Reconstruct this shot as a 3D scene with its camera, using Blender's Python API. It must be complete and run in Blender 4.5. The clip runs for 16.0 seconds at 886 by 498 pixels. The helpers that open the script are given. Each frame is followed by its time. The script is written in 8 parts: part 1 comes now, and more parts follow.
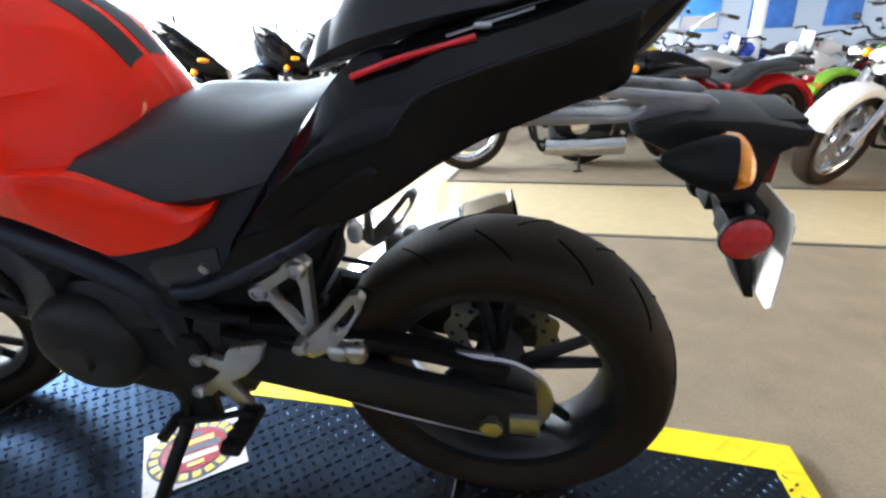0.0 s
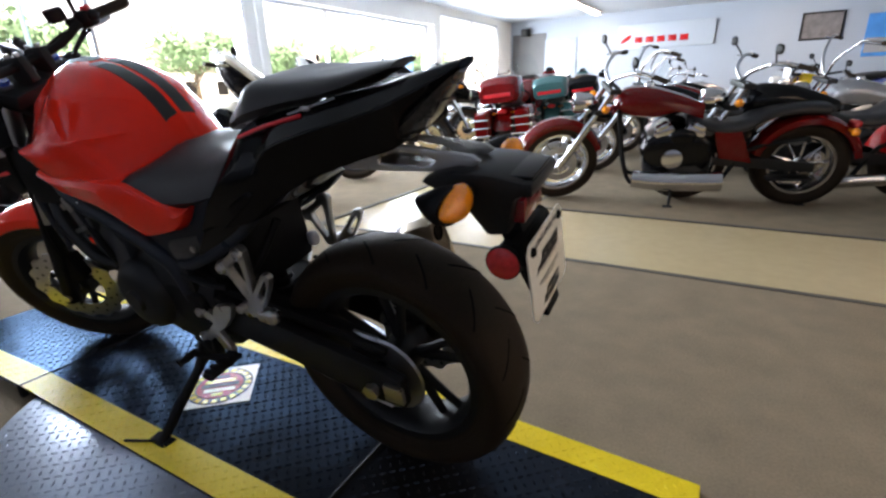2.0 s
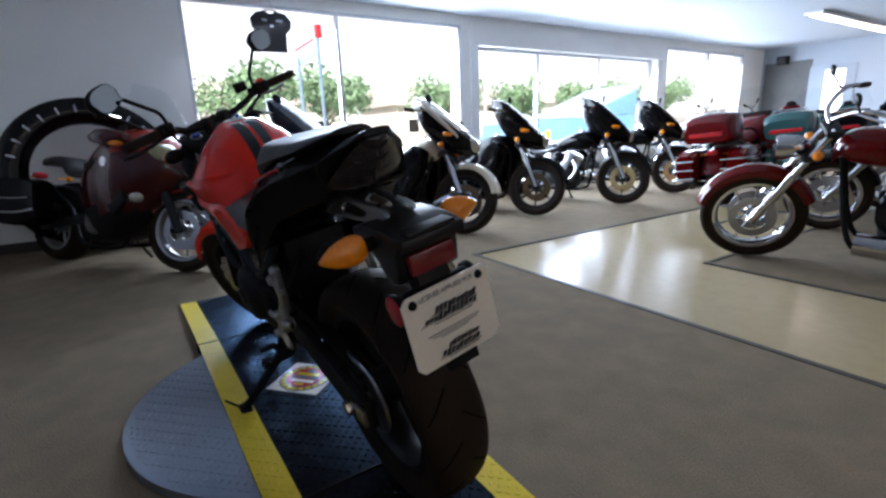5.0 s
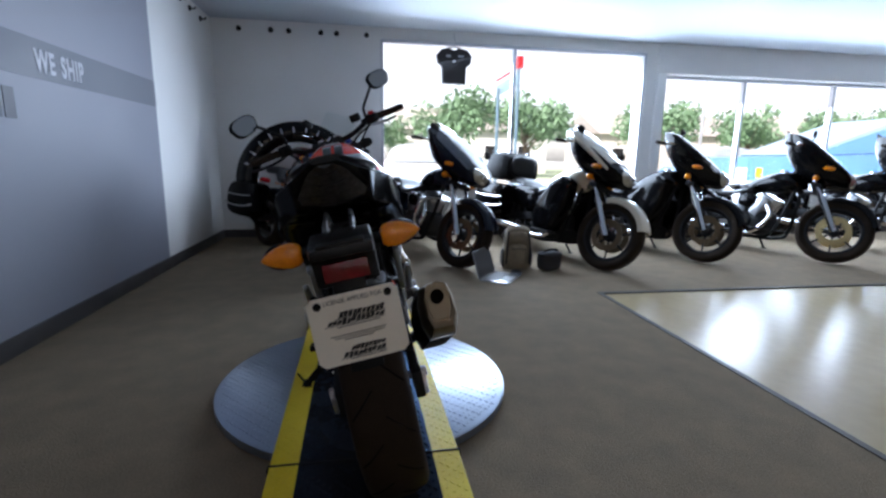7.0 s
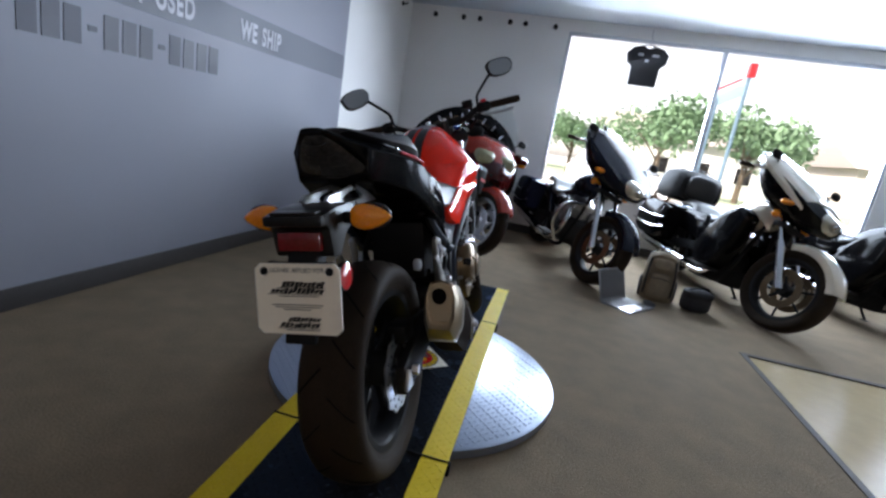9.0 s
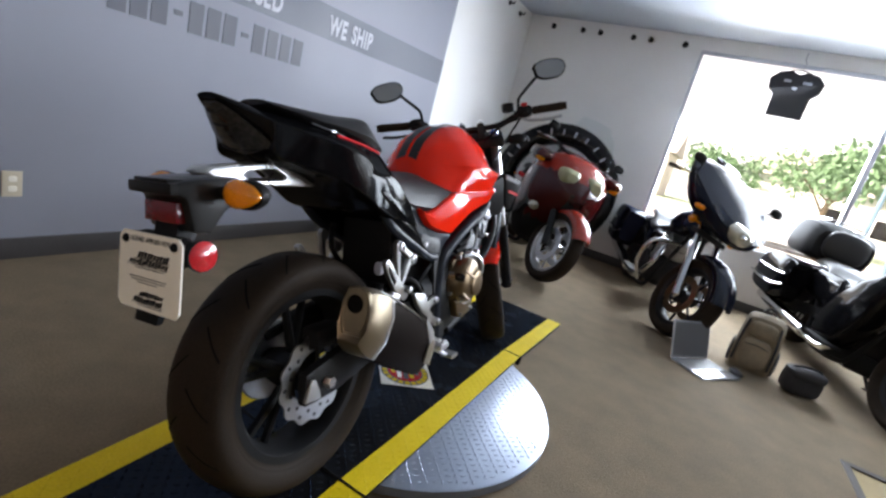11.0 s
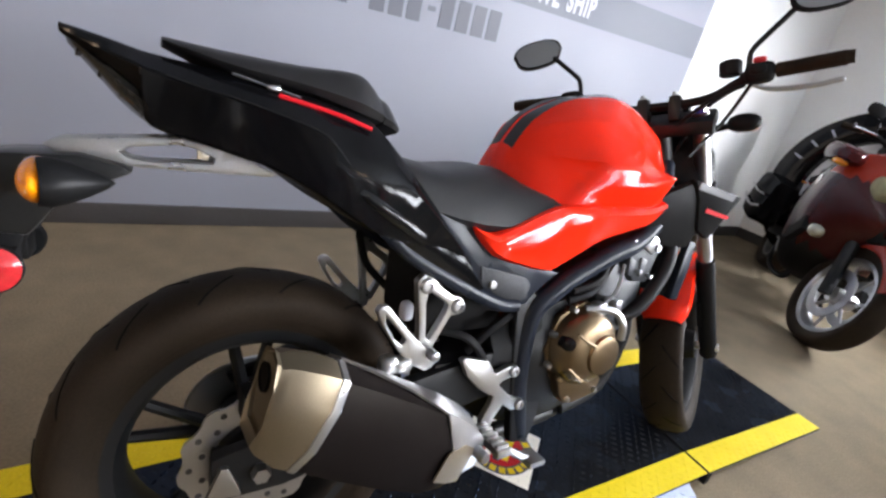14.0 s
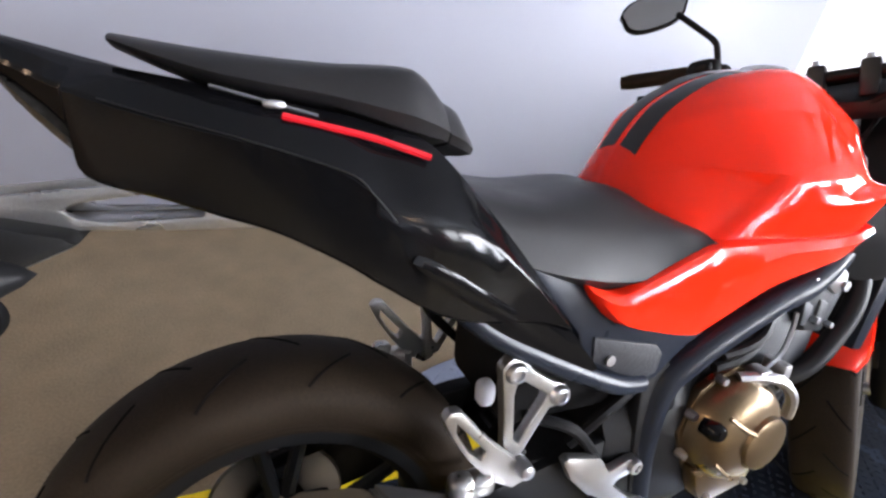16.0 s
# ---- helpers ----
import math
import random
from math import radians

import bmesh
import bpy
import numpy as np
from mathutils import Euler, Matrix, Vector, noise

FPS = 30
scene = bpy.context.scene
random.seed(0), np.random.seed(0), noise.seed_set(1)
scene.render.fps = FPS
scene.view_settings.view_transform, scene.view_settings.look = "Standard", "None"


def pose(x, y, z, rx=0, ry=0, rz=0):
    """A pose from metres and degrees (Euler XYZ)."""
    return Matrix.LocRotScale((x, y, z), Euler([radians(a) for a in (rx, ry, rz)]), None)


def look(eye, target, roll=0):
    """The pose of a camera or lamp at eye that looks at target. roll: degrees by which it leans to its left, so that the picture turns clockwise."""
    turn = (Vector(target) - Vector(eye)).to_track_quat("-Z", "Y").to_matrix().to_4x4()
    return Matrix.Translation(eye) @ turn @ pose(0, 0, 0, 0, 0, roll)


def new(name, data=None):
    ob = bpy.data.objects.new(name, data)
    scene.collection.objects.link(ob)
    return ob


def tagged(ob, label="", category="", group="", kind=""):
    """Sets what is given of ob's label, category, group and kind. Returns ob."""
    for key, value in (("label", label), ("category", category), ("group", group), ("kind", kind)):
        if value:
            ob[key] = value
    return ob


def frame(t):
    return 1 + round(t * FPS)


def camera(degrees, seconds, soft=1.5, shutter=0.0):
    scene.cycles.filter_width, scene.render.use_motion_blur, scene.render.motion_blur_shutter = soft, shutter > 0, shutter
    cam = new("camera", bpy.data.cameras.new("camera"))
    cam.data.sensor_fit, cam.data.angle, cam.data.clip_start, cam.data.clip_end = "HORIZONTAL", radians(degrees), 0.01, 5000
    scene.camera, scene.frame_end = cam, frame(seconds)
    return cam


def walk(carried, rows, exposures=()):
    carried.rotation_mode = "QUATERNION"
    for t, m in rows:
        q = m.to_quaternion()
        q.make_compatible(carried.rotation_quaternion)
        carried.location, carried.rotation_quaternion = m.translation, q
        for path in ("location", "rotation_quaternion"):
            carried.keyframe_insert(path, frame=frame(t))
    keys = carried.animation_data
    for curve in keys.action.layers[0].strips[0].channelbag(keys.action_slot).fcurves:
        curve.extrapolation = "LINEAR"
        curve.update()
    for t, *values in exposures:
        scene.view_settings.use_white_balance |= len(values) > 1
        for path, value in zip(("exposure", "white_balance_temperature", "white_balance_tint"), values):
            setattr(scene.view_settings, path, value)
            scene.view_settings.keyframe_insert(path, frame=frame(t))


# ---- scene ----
cam = camera(85.9, 16.0, soft=2.6)
PATH = [
    (0, (0.032, 0.021, 0.909), (-0.409, 1.825, 0.167), -2.1),
    (0.5, (0.177, 0.0, 0.939), (-0.438, 1.77, 0.24), -1.9),
    (1, (0.347, -0.03, 0.96), (-0.405, 1.698, 0.292), -1.9),
    (1.5, (0.478, -0.066, 0.967), (-0.395, 1.611, 0.317), -2.2),
    (2, (0.56, -0.035, 0.965), (-0.409, 1.592, 0.323), -2.0),
    (2.5, (0.657, 0.029, 0.975), (-0.436, 1.579, 0.34), -1.7),
    (3, (0.736, 0.067, 0.984), (-0.47, 1.536, 0.36), -1.5),
    (3.5, (0.859, 0.129, 0.999), (-0.49, 1.479, 0.401), -1.8),
    (3.7, (0.918, 0.156, 0.999), (-0.488, 1.455, 0.421), -2.2),
    (5.8, (1.059, 0.483, 0.997), (-0.718, 1.282, 0.548), -1.1),
    (6, (1.14, 0.553, 1.001), (-0.677, 1.262, 0.558), -1.0),
    (6.5, (1.223, 0.67, 1.009), (-0.669, 1.179, 0.605), -0.8),
    (7, (1.269, 0.761, 1.01), (-0.671, 1.075, 0.637), 0.9),
    (7.5, (1.241, 0.866, 1.006), (-0.722, 1.004, 0.649), 3.3),
    (8, (1.209, 0.97, 1.024), (-0.754, 0.93, 0.643), 5.7),
    (8.5, (1.185, 1.054, 1.026), (-0.754, 0.813, 0.6), 7.9),
    (9, (1.153, 1.205, 1.037), (-0.75, 0.794, 0.579), 9.3),
    (9.2, (1.153, 1.265, 1.046), (-0.733, 0.801, 0.569), 10.3),
    (11.3, (0.728, 1.612, 1.078), (-0.948, 0.652, 0.559), 15.6),
    (11.5, (0.679, 1.639, 1.093), (-0.953, 0.618, 0.55), 16.0),
    (12, (0.577, 1.695, 1.095), (-0.933, 0.52, 0.513), 15.1),
    (12.5, (0.448, 1.664, 1.093), (-0.963, 0.382, 0.491), 14.3),
    (13, (0.325, 1.61, 1.093), (-0.985, 0.245, 0.445), 14.6),
    (13.5, (0.21, 1.555, 1.082), (-0.978, 0.114, 0.366), 14.4),
    (14, (0.074, 1.512, 1.09), (-0.926, -0.042, 0.326), 13.6),
    (14.5, (0.007, 1.476, 1.086), (-0.84, -0.142, 0.271), 11.8),
    (15, (-0.013, 1.388, 1.081), (-0.781, -0.242, 0.214), 10.9),
    (15.5, (-0.03, 1.298, 1.079), (-0.761, -0.321, 0.16), 10.0),
    (16, (-0.037, 1.234, 1.09), (-0.766, -0.382, 0.164), 9.4),
]
EXPOSURES = [(0, 3.65, 7400, 18), (1, 3.0, 7650, 20), (2, 2.4, 7700, 22), (3.5, 1.9, 7200, 22), (6, 1.4, 6600, 21), (7.5, 1.22, 6500, 20), (9, 1.45, 6950, 21), (11.5, 2.15, 7800, 23), (13, 2.5, 8150, 24), (14.5, 2.85, 8200, 25), (16, 3.1, 8100, 27)]
walk(cam, [(t, look(eye, target, roll)) for t, eye, target, roll in PATH], EXPOSURES)

# ---- light ----
world = bpy.data.worlds.new("sky")
scene.world = world
world.use_nodes = True
wn = world.node_tree
sky = wn.nodes.new("ShaderNodeTexSky")
sky.sky_type, sky.sun_disc = "NISHITA", False
sky.sun_elevation, sky.sun_rotation = radians(52), radians(200)
sky.air_density, sky.dust_density = 1.0, 1.5
wn.nodes["Background"].inputs["Strength"].default_value = 0.15
haze = wn.nodes.new("ShaderNodeHueSaturation")     # thin white haze takes the blue out of the sky
haze.inputs["Saturation"].default_value = 0.4
wn.links.new(sky.outputs[0], haze.inputs["Color"])
wn.links.new(haze.outputs[0], wn.nodes["Background"].inputs["Color"])

sun = new("sun", bpy.data.lights.new("sun", "SUN"))
sun.data.energy, sun.data.angle, sun.data.color = 5.0, radians(3), (1.0, 0.95, 0.88)
sun.matrix_world = look((6, -9, 16), (-6, 3, 0))


def window_light(name, y0, y1, z0, z1, power, aside=0.0):
    lamp = new(name, bpy.data.lights.new(name, "AREA"))
    lamp.data.shape, lamp.data.size, lamp.data.size_y = "RECTANGLE", y1 - y0, z1 - z0
    lamp.data.energy, lamp.data.color, lamp.data.spread = power, (0.62, 0.81, 1.0), radians(175)
    x, z = -4.97 - 0.5 * (z1 - z0) * math.sin(radians(34)), (z0 + z1) / 2
    lamp.matrix_world = look((x, (y0 + y1) / 2, z), (x + 5.0, (y0 + y1) / 2 + aside, z - 5.0 * math.tan(radians(34))))


window_light("daylight_1", 1.0, 4.45, 0.7, 2.4, 185, 0.7)
window_light("daylight_2", 4.9, 9.05, 0.7, 2.15, 220)
window_light("daylight_3", 9.5, 12.3, 0.7, 2.4, 95)

# ---- materials ----
MATS = {}


def mat(name, base, rough=0.5, metal=0.0, vary=0.12, scale=6.0, bump=0.0, fine=120.0, coat=0.0, alpha=1.0, trans=0.0, rough_vary=0.12, glow=None, tint=None, spec=0.5):
    """A principled surface: base colour varied at a coarse and a fine scale, uneven gloss and a fine relief."""
    if name in MATS:
        return MATS[name]
    m = bpy.data.materials.new(name)
    m.use_nodes = True
    nt = m.node_tree
    b = nt.nodes["Principled BSDF"]
    tc = nt.nodes.new("ShaderNodeTexCoord")
    n1, n2 = nt.nodes.new("ShaderNodeTexNoise"), nt.nodes.new("ShaderNodeTexNoise")
    n1.inputs["Scale"].default_value, n1.inputs["Detail"].default_value = scale, 5
    n2.inputs["Scale"].default_value, n2.inputs["Detail"].default_value = fine, 3
    nt.links.new(tc.outputs["Object"], n1.inputs["Vector"])
    nt.links.new(tc.outputs["Object"], n2.inputs["Vector"])
    add = nt.nodes.new("ShaderNodeMath")
    add.operation = "MULTIPLY_ADD"
    nt.links.new(n2.outputs["Fac"], add.inputs[0])
    add.inputs[1].default_value = 0.5
    half = nt.nodes.new("ShaderNodeMath")
    half.operation = "MULTIPLY"
    half.inputs[1].default_value = 0.5
    nt.links.new(n1.outputs["Fac"], half.inputs[0])
    nt.links.new(half.outputs[0], add.inputs[2])
    ramp = nt.nodes.new("ShaderNodeValToRGB")
    lo = [max(0, c * (1 - vary)) for c in base]
    hi = [min(1, c * (1 + vary)) for c in (tint or base)]
    ramp.color_ramp.elements[0].position, ramp.color_ramp.elements[1].position = 0.32, 0.68
    ramp.color_ramp.elements[0].color, ramp.color_ramp.elements[1].color = (*lo, 1), (*hi, 1)
    nt.links.new(add.outputs[0], ramp.inputs["Fac"])
    nt.links.new(ramp.outputs["Color"], b.inputs["Base Color"])
    mr = nt.nodes.new("ShaderNodeMapRange")
    mr.inputs["From Min"].default_value, mr.inputs["From Max"].default_value = 0.3, 0.7
    mr.inputs["To Min"].default_value, mr.inputs["To Max"].default_value = max(0.01, rough * (1 - rough_vary)), min(1, rough * (1 + rough_vary))
    nt.links.new(n1.outputs["Fac"], mr.inputs["Value"])
    nt.links.new(mr.outputs[0], b.inputs["Roughness"])
    b.inputs["Metallic"].default_value = metal
    b.inputs["Specular IOR Level"].default_value = spec
    b.inputs["Coat Weight"].default_value, b.inputs["Coat Roughness"].default_value = coat, 0.06
    b.inputs["Transmission Weight"].default_value = trans
    b.inputs["Alpha"].default_value = alpha
    if bump:
        bp = nt.nodes.new("ShaderNodeBump")
        bp.inputs["Strength"].default_value, bp.inputs["Distance"].default_value = bump, 0.004
        nt.links.new(n2.outputs["Fac"], bp.inputs["Height"])
        nt.links.new(bp.outputs[0], b.inputs["Normal"])
    if glow:
        b.inputs["Emission Color"].default_value, b.inputs["Emission Strength"].default_value = (*glow[0], 1), glow[1]
    MATS[name] = m
    return m


RED = mat("red_paint", (0.90, 0.026, 0.008), 0.07, vary=0.04, scale=3, fine=900, spec=0.24)
GLOSS_BLACK = mat("gloss_black_paint", (0.0035, 0.0035, 0.004), 0.10, vary=0.1, scale=3, fine=600, spec=0.13)
PLASTIC = mat("black_plastic", (0.0085, 0.0085, 0.009), 0.42, vary=0.25, scale=9, bump=0.12, fine=420, spec=0.16)
SATIN = mat("satin_dark_metal", (0.0105, 0.011, 0.012), 0.38, 0.0, spec=0.3, vary=0.25, scale=12, bump=0.06, fine=300)
GREY_PANEL = mat("carbon_grey_panel", (0.022, 0.024, 0.028), 0.45, spec=0.3, vary=0.3, scale=60, bump=0.35, fine=260)
FRAME_COAT = mat("blue_grey_satin_coat", (0.011, 0.015, 0.023), 0.30, 0.0, vary=0.15, scale=10)
SEAT = mat("black_vinyl_seat", (0.013, 0.0125, 0.0135), 0.44, spec=0.32, vary=0.2, scale=14, bump=0.10, fine=420)
HEAD_GREY = mat("grey_engine_casting", (0.030, 0.034, 0.040), 0.42, 0.0, vary=0.25, scale=25, bump=0.12, fine=320, spec=0.4)
RUBBER = mat("tyre_rubber", (0.023, 0.0155, 0.0105), 0.65, spec=0.09, vary=0.3, scale=10, bump=0.2, fine=260)
ALU = mat("cast_aluminium", (0.40, 0.395, 0.385), 0.3, 0.95, vary=0.12, scale=20, bump=0.1, fine=500)
STEEL = mat("brushed_steel", (0.42, 0.42, 0.43), 0.32, 1.0, vary=0.12, scale=15, fine=400)
CHROME = mat("chrome", (0.55, 0.55, 0.56), 0.09, 1.0, vary=0.05, scale=5)
BRONZE = mat("bronze_engine_cover", (0.155, 0.105, 0.060), 0.30, 0.9, vary=0.14, scale=14, bump=0.06, fine=350)
CHAMPAGNE = mat("champagne_end_cap", (0.22, 0.175, 0.12), 0.36, 0.85, vary=0.08, scale=8, bump=0.04, fine=400)
MUFFLER = mat("dark_muffler_can", (0.0090, 0.0070, 0.0068), 0.36, 0.0, vary=0.15, scale=12, fine=300)
AMBER = mat("amber_lens", (1.0, 0.27, 0.008), 0.12, vary=0.18, scale=70, coat=0.6, fine=200)
RED_LENS = mat("red_lens", (0.55, 0.02, 0.025), 0.14, vary=0.2, scale=80, coat=0.5)
SMOKE = mat("smoked_lens", (0.012, 0.011, 0.011), 0.12, vary=0.1, scale=10, spec=0.35)
CLEAR = mat("clear_headlight_lens", (0.50, 0.48, 0.40), 0.07, 0.55, vary=0.15, scale=25, coat=1.0)
MIRROR = mat("mirror_glass", (0.34, 0.34, 0.34), 0.02, 1.0, vary=0.02)
WHITE_CARD = mat("white_card", (0.84, 0.79, 0.68), 0.45, vary=0.03, scale=12)
INK = mat("black_ink", (0.03, 0.03, 0.032), 0.6, vary=0.2, scale=40)
STRIPE = mat("tank_stripe", (0.006, 0.0055, 0.0055), 0.45, vary=0.2, scale=30)
RED_LINE = mat("red_trim_line", (0.65, 0.012, 0.02), 0.35, vary=0.1, scale=30)
YELLOW = mat("yellow_line_paint", (0.78, 0.55, 0.01), 0.45, vary=0.1, scale=7, bump=0.1, fine=180, tint=(0.82, 0.62, 0.03), spec=0.2)
TREAD = mat("dark_tread_plate", (0.0105, 0.0105, 0.011), 0.26, 0.6, vary=0.35, scale=6, bump=0.1, fine=160)
DISC = mat("silver_tread_plate", (0.32, 0.37, 0.45), 0.29, 0.88, vary=0.10, scale=5, bump=0.05, fine=120, rough_vary=0.05)
CARPET = mat("grey_brown_carpet", (0.210, 0.162, 0.110), 0.95, vary=0.16, scale=6.5, bump=0.9, fine=130, tint=(0.238, 0.184, 0.124), spec=0.15)
VINYL = mat("tan_polished_floor", (0.46, 0.36, 0.21), 0.24, vary=0.07, scale=1.1, bump=0.02, fine=14, spec=0.20, rough_vary=0.06)
STRIP = mat("dark_floor_strip", (0.07, 0.06, 0.05), 0.6, vary=0.2, scale=20)
BASEBOARD = mat("dark_vinyl_baseboard", (0.05, 0.046, 0.046), 0.45, vary=0.15, scale=5, bump=0.05)
WALL_GREY = mat("blue_grey_wall_paint", (0.238, 0.248, 0.292), 0.6, vary=0.035, scale=1.5, bump=0.08, fine=220)
BAND_GREY = mat("slate_wall_band", (0.135, 0.145, 0.175), 0.6, vary=0.05, scale=2, bump=0.08, fine=220)
LETTER_GREY = mat("slate_letters", (0.10, 0.106, 0.13), 0.6, vary=0.06, scale=4)
LETTER_PALE = mat("pale_letters", (0.50, 0.51, 0.56), 0.6, vary=0.05, scale=4)
WALL_WHITE = mat("white_wall_paint", (0.80, 0.795, 0.775), 0.6, vary=0.05, scale=1.3, bump=0.1, fine=160)
WALL_BLUE = mat("pale_blue_wall_paint", (0.345, 0.395, 0.455), 0.6, vary=0.05, scale=1.3, bump=0.1, fine=160)
GROOVE = mat("tyre_groove", (0.006, 0.005, 0.0045), 0.9, vary=0.2, scale=20, spec=0.05)
GOLD = mat("gold_brake_disc", (0.62, 0.46, 0.22), 0.32, 0.9, vary=0.15, scale=20)
CAR_GLASS = mat("pale_car_glass", (0.30, 0.34, 0.38), 0.15, vary=0.1, scale=3)
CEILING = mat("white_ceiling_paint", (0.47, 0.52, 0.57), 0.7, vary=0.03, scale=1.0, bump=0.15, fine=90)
FRAME_ALU = mat("window_frame_metal", (0.5, 0.52, 0.56), 0.42, 0.7, vary=0.06, scale=8)
MAROON = mat("maroon_paint", (0.050, 0.004, 0.004), 0.12, spec=0.5, vary=0.1, scale=3, fine=600)
DARK_RED = mat("dark_red_paint", (0.115, 0.003, 0.003), 0.12, spec=0.3, vary=0.08, scale=3, fine=600)
BRIGHT_RED = mat("bright_red_paint", (0.45, 0.010, 0.012), 0.2, spec=0.4, vary=0.08, scale=3, fine=600)
NAVY = mat("navy_paint", (0.005, 0.007, 0.016), 0.2, spec=0.12, vary=0.08, scale=3)
CREAM = mat("pearl_cream_paint", (0.66, 0.58, 0.44), 0.2, coat=1.0, vary=0.05, scale=3)
TEAL = mat("teal_paint", (0.03, 0.10, 0.10), 0.2, spec=0.4, vary=0.08, scale=3)
SILVER = mat("silver_paint", (0.42, 0.43, 0.45), 0.25, 0.5, coat=0.8, vary=0.06, scale=3)
BLUE = mat("blue_paint", (0.015, 0.06, 0.42), 0.25, coat=0.8, vary=0.08, scale=3)
GREEN = mat("lime_green_paint", (0.16, 0.36, 0.02), 0.25, coat=0.8, vary=0.08, scale=3)
YELLOW_PAINT = mat("yellow_paint", (0.72, 0.48, 0.01), 0.25, coat=0.8, vary=0.08, scale=3)
WHITE_PAINT = mat("white_paint", (0.74, 0.74, 0.74), 0.25, coat=0.8, vary=0.04, scale=3)
ORANGE = mat("orange_paint", (0.62, 0.12, 0.015), 0.25, coat=0.8, vary=0.08, scale=3)


def glass_material(name, edge):
    m = bpy.data.materials.new(name)
    m.use_nodes = True
    nt = m.node_tree
    for n in list(nt.nodes):
        if n.type == "BSDF_PRINCIPLED":
            nt.nodes.remove(n)
    out = nt.nodes["Material Output"]
    tr, gl, mx, lw, pw, sc = (nt.nodes.new(k) for k in ("ShaderNodeBsdfTransparent", "ShaderNodeBsdfGlossy", "ShaderNodeMixShader", "ShaderNodeLayerWeight", "ShaderNodeMath", "ShaderNodeMath"))
    tr.inputs["Color"].default_value = (0.95, 0.97, 0.97, 1)
    gl.inputs["Roughness"].default_value = 0.02
    lw.inputs["Blend"].default_value = 0.5
    pw.operation, sc.operation = "POWER", "MULTIPLY_ADD"
    pw.inputs[1].default_value, sc.inputs[1].default_value, sc.inputs[2].default_value = 5.0, edge, 0.04 * edge
    nt.links.new(lw.outputs["Facing"], pw.inputs[0])
    nt.links.new(pw.outputs[0], sc.inputs[0])
    nt.links.new(sc.outputs[0], mx.inputs[0])
    nt.links.new(tr.outputs[0], mx.inputs[1])
    nt.links.new(gl.outputs[0], mx.inputs[2])
    nt.links.new(mx.outputs[0], out.inputs["Surface"])
    return m


def lacquer(m, face, edge, tint=(1.0, 1.0, 1.0)):
    """Turns a dark paint into lacquer over a dull ground: gloss from face (seen straight on) to edge (seen along it)."""
    nt = m.node_tree
    b = nt.nodes["Principled BSDF"]
    colour, rough = b.inputs["Base Color"].links[0].from_socket, b.inputs["Roughness"].links[0].from_socket
    d, g, mx, lw, pw, sc = (nt.nodes.new(k) for k in ("ShaderNodeBsdfDiffuse", "ShaderNodeBsdfGlossy", "ShaderNodeMixShader", "ShaderNodeLayerWeight", "ShaderNodeMath", "ShaderNodeMath"))
    pw.operation, sc.operation = "POWER", "MULTIPLY_ADD"
    lw.inputs["Blend"].default_value = 0.5
    pw.inputs[1].default_value, sc.inputs[1].default_value, sc.inputs[2].default_value = 4.0, edge - face, face
    nt.links.new(lw.outputs["Facing"], pw.inputs[0])
    nt.links.new(pw.outputs[0], sc.inputs[0])
    nt.links.new(sc.outputs[0], mx.inputs[0])
    nt.links.new(colour, d.inputs["Color"])
    nt.links.new(rough, g.inputs["Roughness"])
    g.inputs["Color"].default_value = (*tint, 1)
    nt.links.new(d.outputs[0], mx.inputs[1])
    nt.links.new(g.outputs[0], mx.inputs[2])
    nt.links.new(mx.outputs[0], nt.nodes["Material Output"].inputs["Surface"])
    nt.nodes.remove(b)


lacquer(GLOSS_BLACK, 0.016, 0.14)
lacquer(NAVY, 0.025, 0.16)
lacquer(PLASTIC, 0.010, 0.07)
lacquer(FRAME_COAT, 0.022, 0.10)
lacquer(SATIN, 0.022, 0.10)
# blue of the reflected sky is put into the plate's gloss tint
lacquer(TREAD, 0.026, 0.17, (0.36, 0.62, 1.0))
FENDER = mat("satin_fender_plastic", (0.010, 0.010, 0.010), 0.34, vary=0.25, scale=9, bump=0.08, fine=300)
lacquer(FENDER, 0.02, 0.42)
lacquer(MUFFLER, 0.006, 0.04, (1.0, 0.88, 0.78))
GLASS = glass_material("window_glass", 0.5)
SCREEN_GLASS = glass_material("clear_windscreen", 0.035)
LENS = mat("yellowed_headlight_lens", (0.34, 0.33, 0.20), 0.22, vary=0.2, scale=30, spec=0.35)
# brighter red that puts the light on the maroon cowl into its colour
LIT_RED = mat("lit_red_cowl_paint", (0.30, 0.022, 0.010), 0.25, spec=0.35, vary=0.15, scale=5)
LAMP_GLOW = mat("lamp_diffuser", (0.9, 0.9, 0.88), 0.5, vary=0.01, glow=((1.0, 0.84, 0.64), 4.5))

# ---- mesh helpers ----


def part(name, bm, material, parent=None, label="", smooth=40):
    me = bpy.data.meshes.new(name)
    bm.normal_update()
    bm.to_mesh(me)
    bm.free()
    for m in material if isinstance(material, (list, tuple)) else (material,):
        me.materials.append(m)
    if smooth:
        me.shade_smooth()
        me.set_sharp_from_angle(angle=radians(smooth))
    ob = new(name, me)
    if parent is not None:
        ob.parent = parent
    if label:
        tagged(ob, label)
    return ob


def thing(name, m, label, category, group="", kind=""):
    ob = new(name)
    ob.empty_display_size = 0.1
    ob.matrix_world = m
    return tagged(ob, label, category, group, kind)


def join(*bms):
    out = bms[0]
    for b in bms[1:]:
        me = bpy.data.meshes.new("tmp")
        b.to_mesh(me)
        b.free()
        out.from_mesh(me)
        bpy.data.meshes.remove(me)
    return out


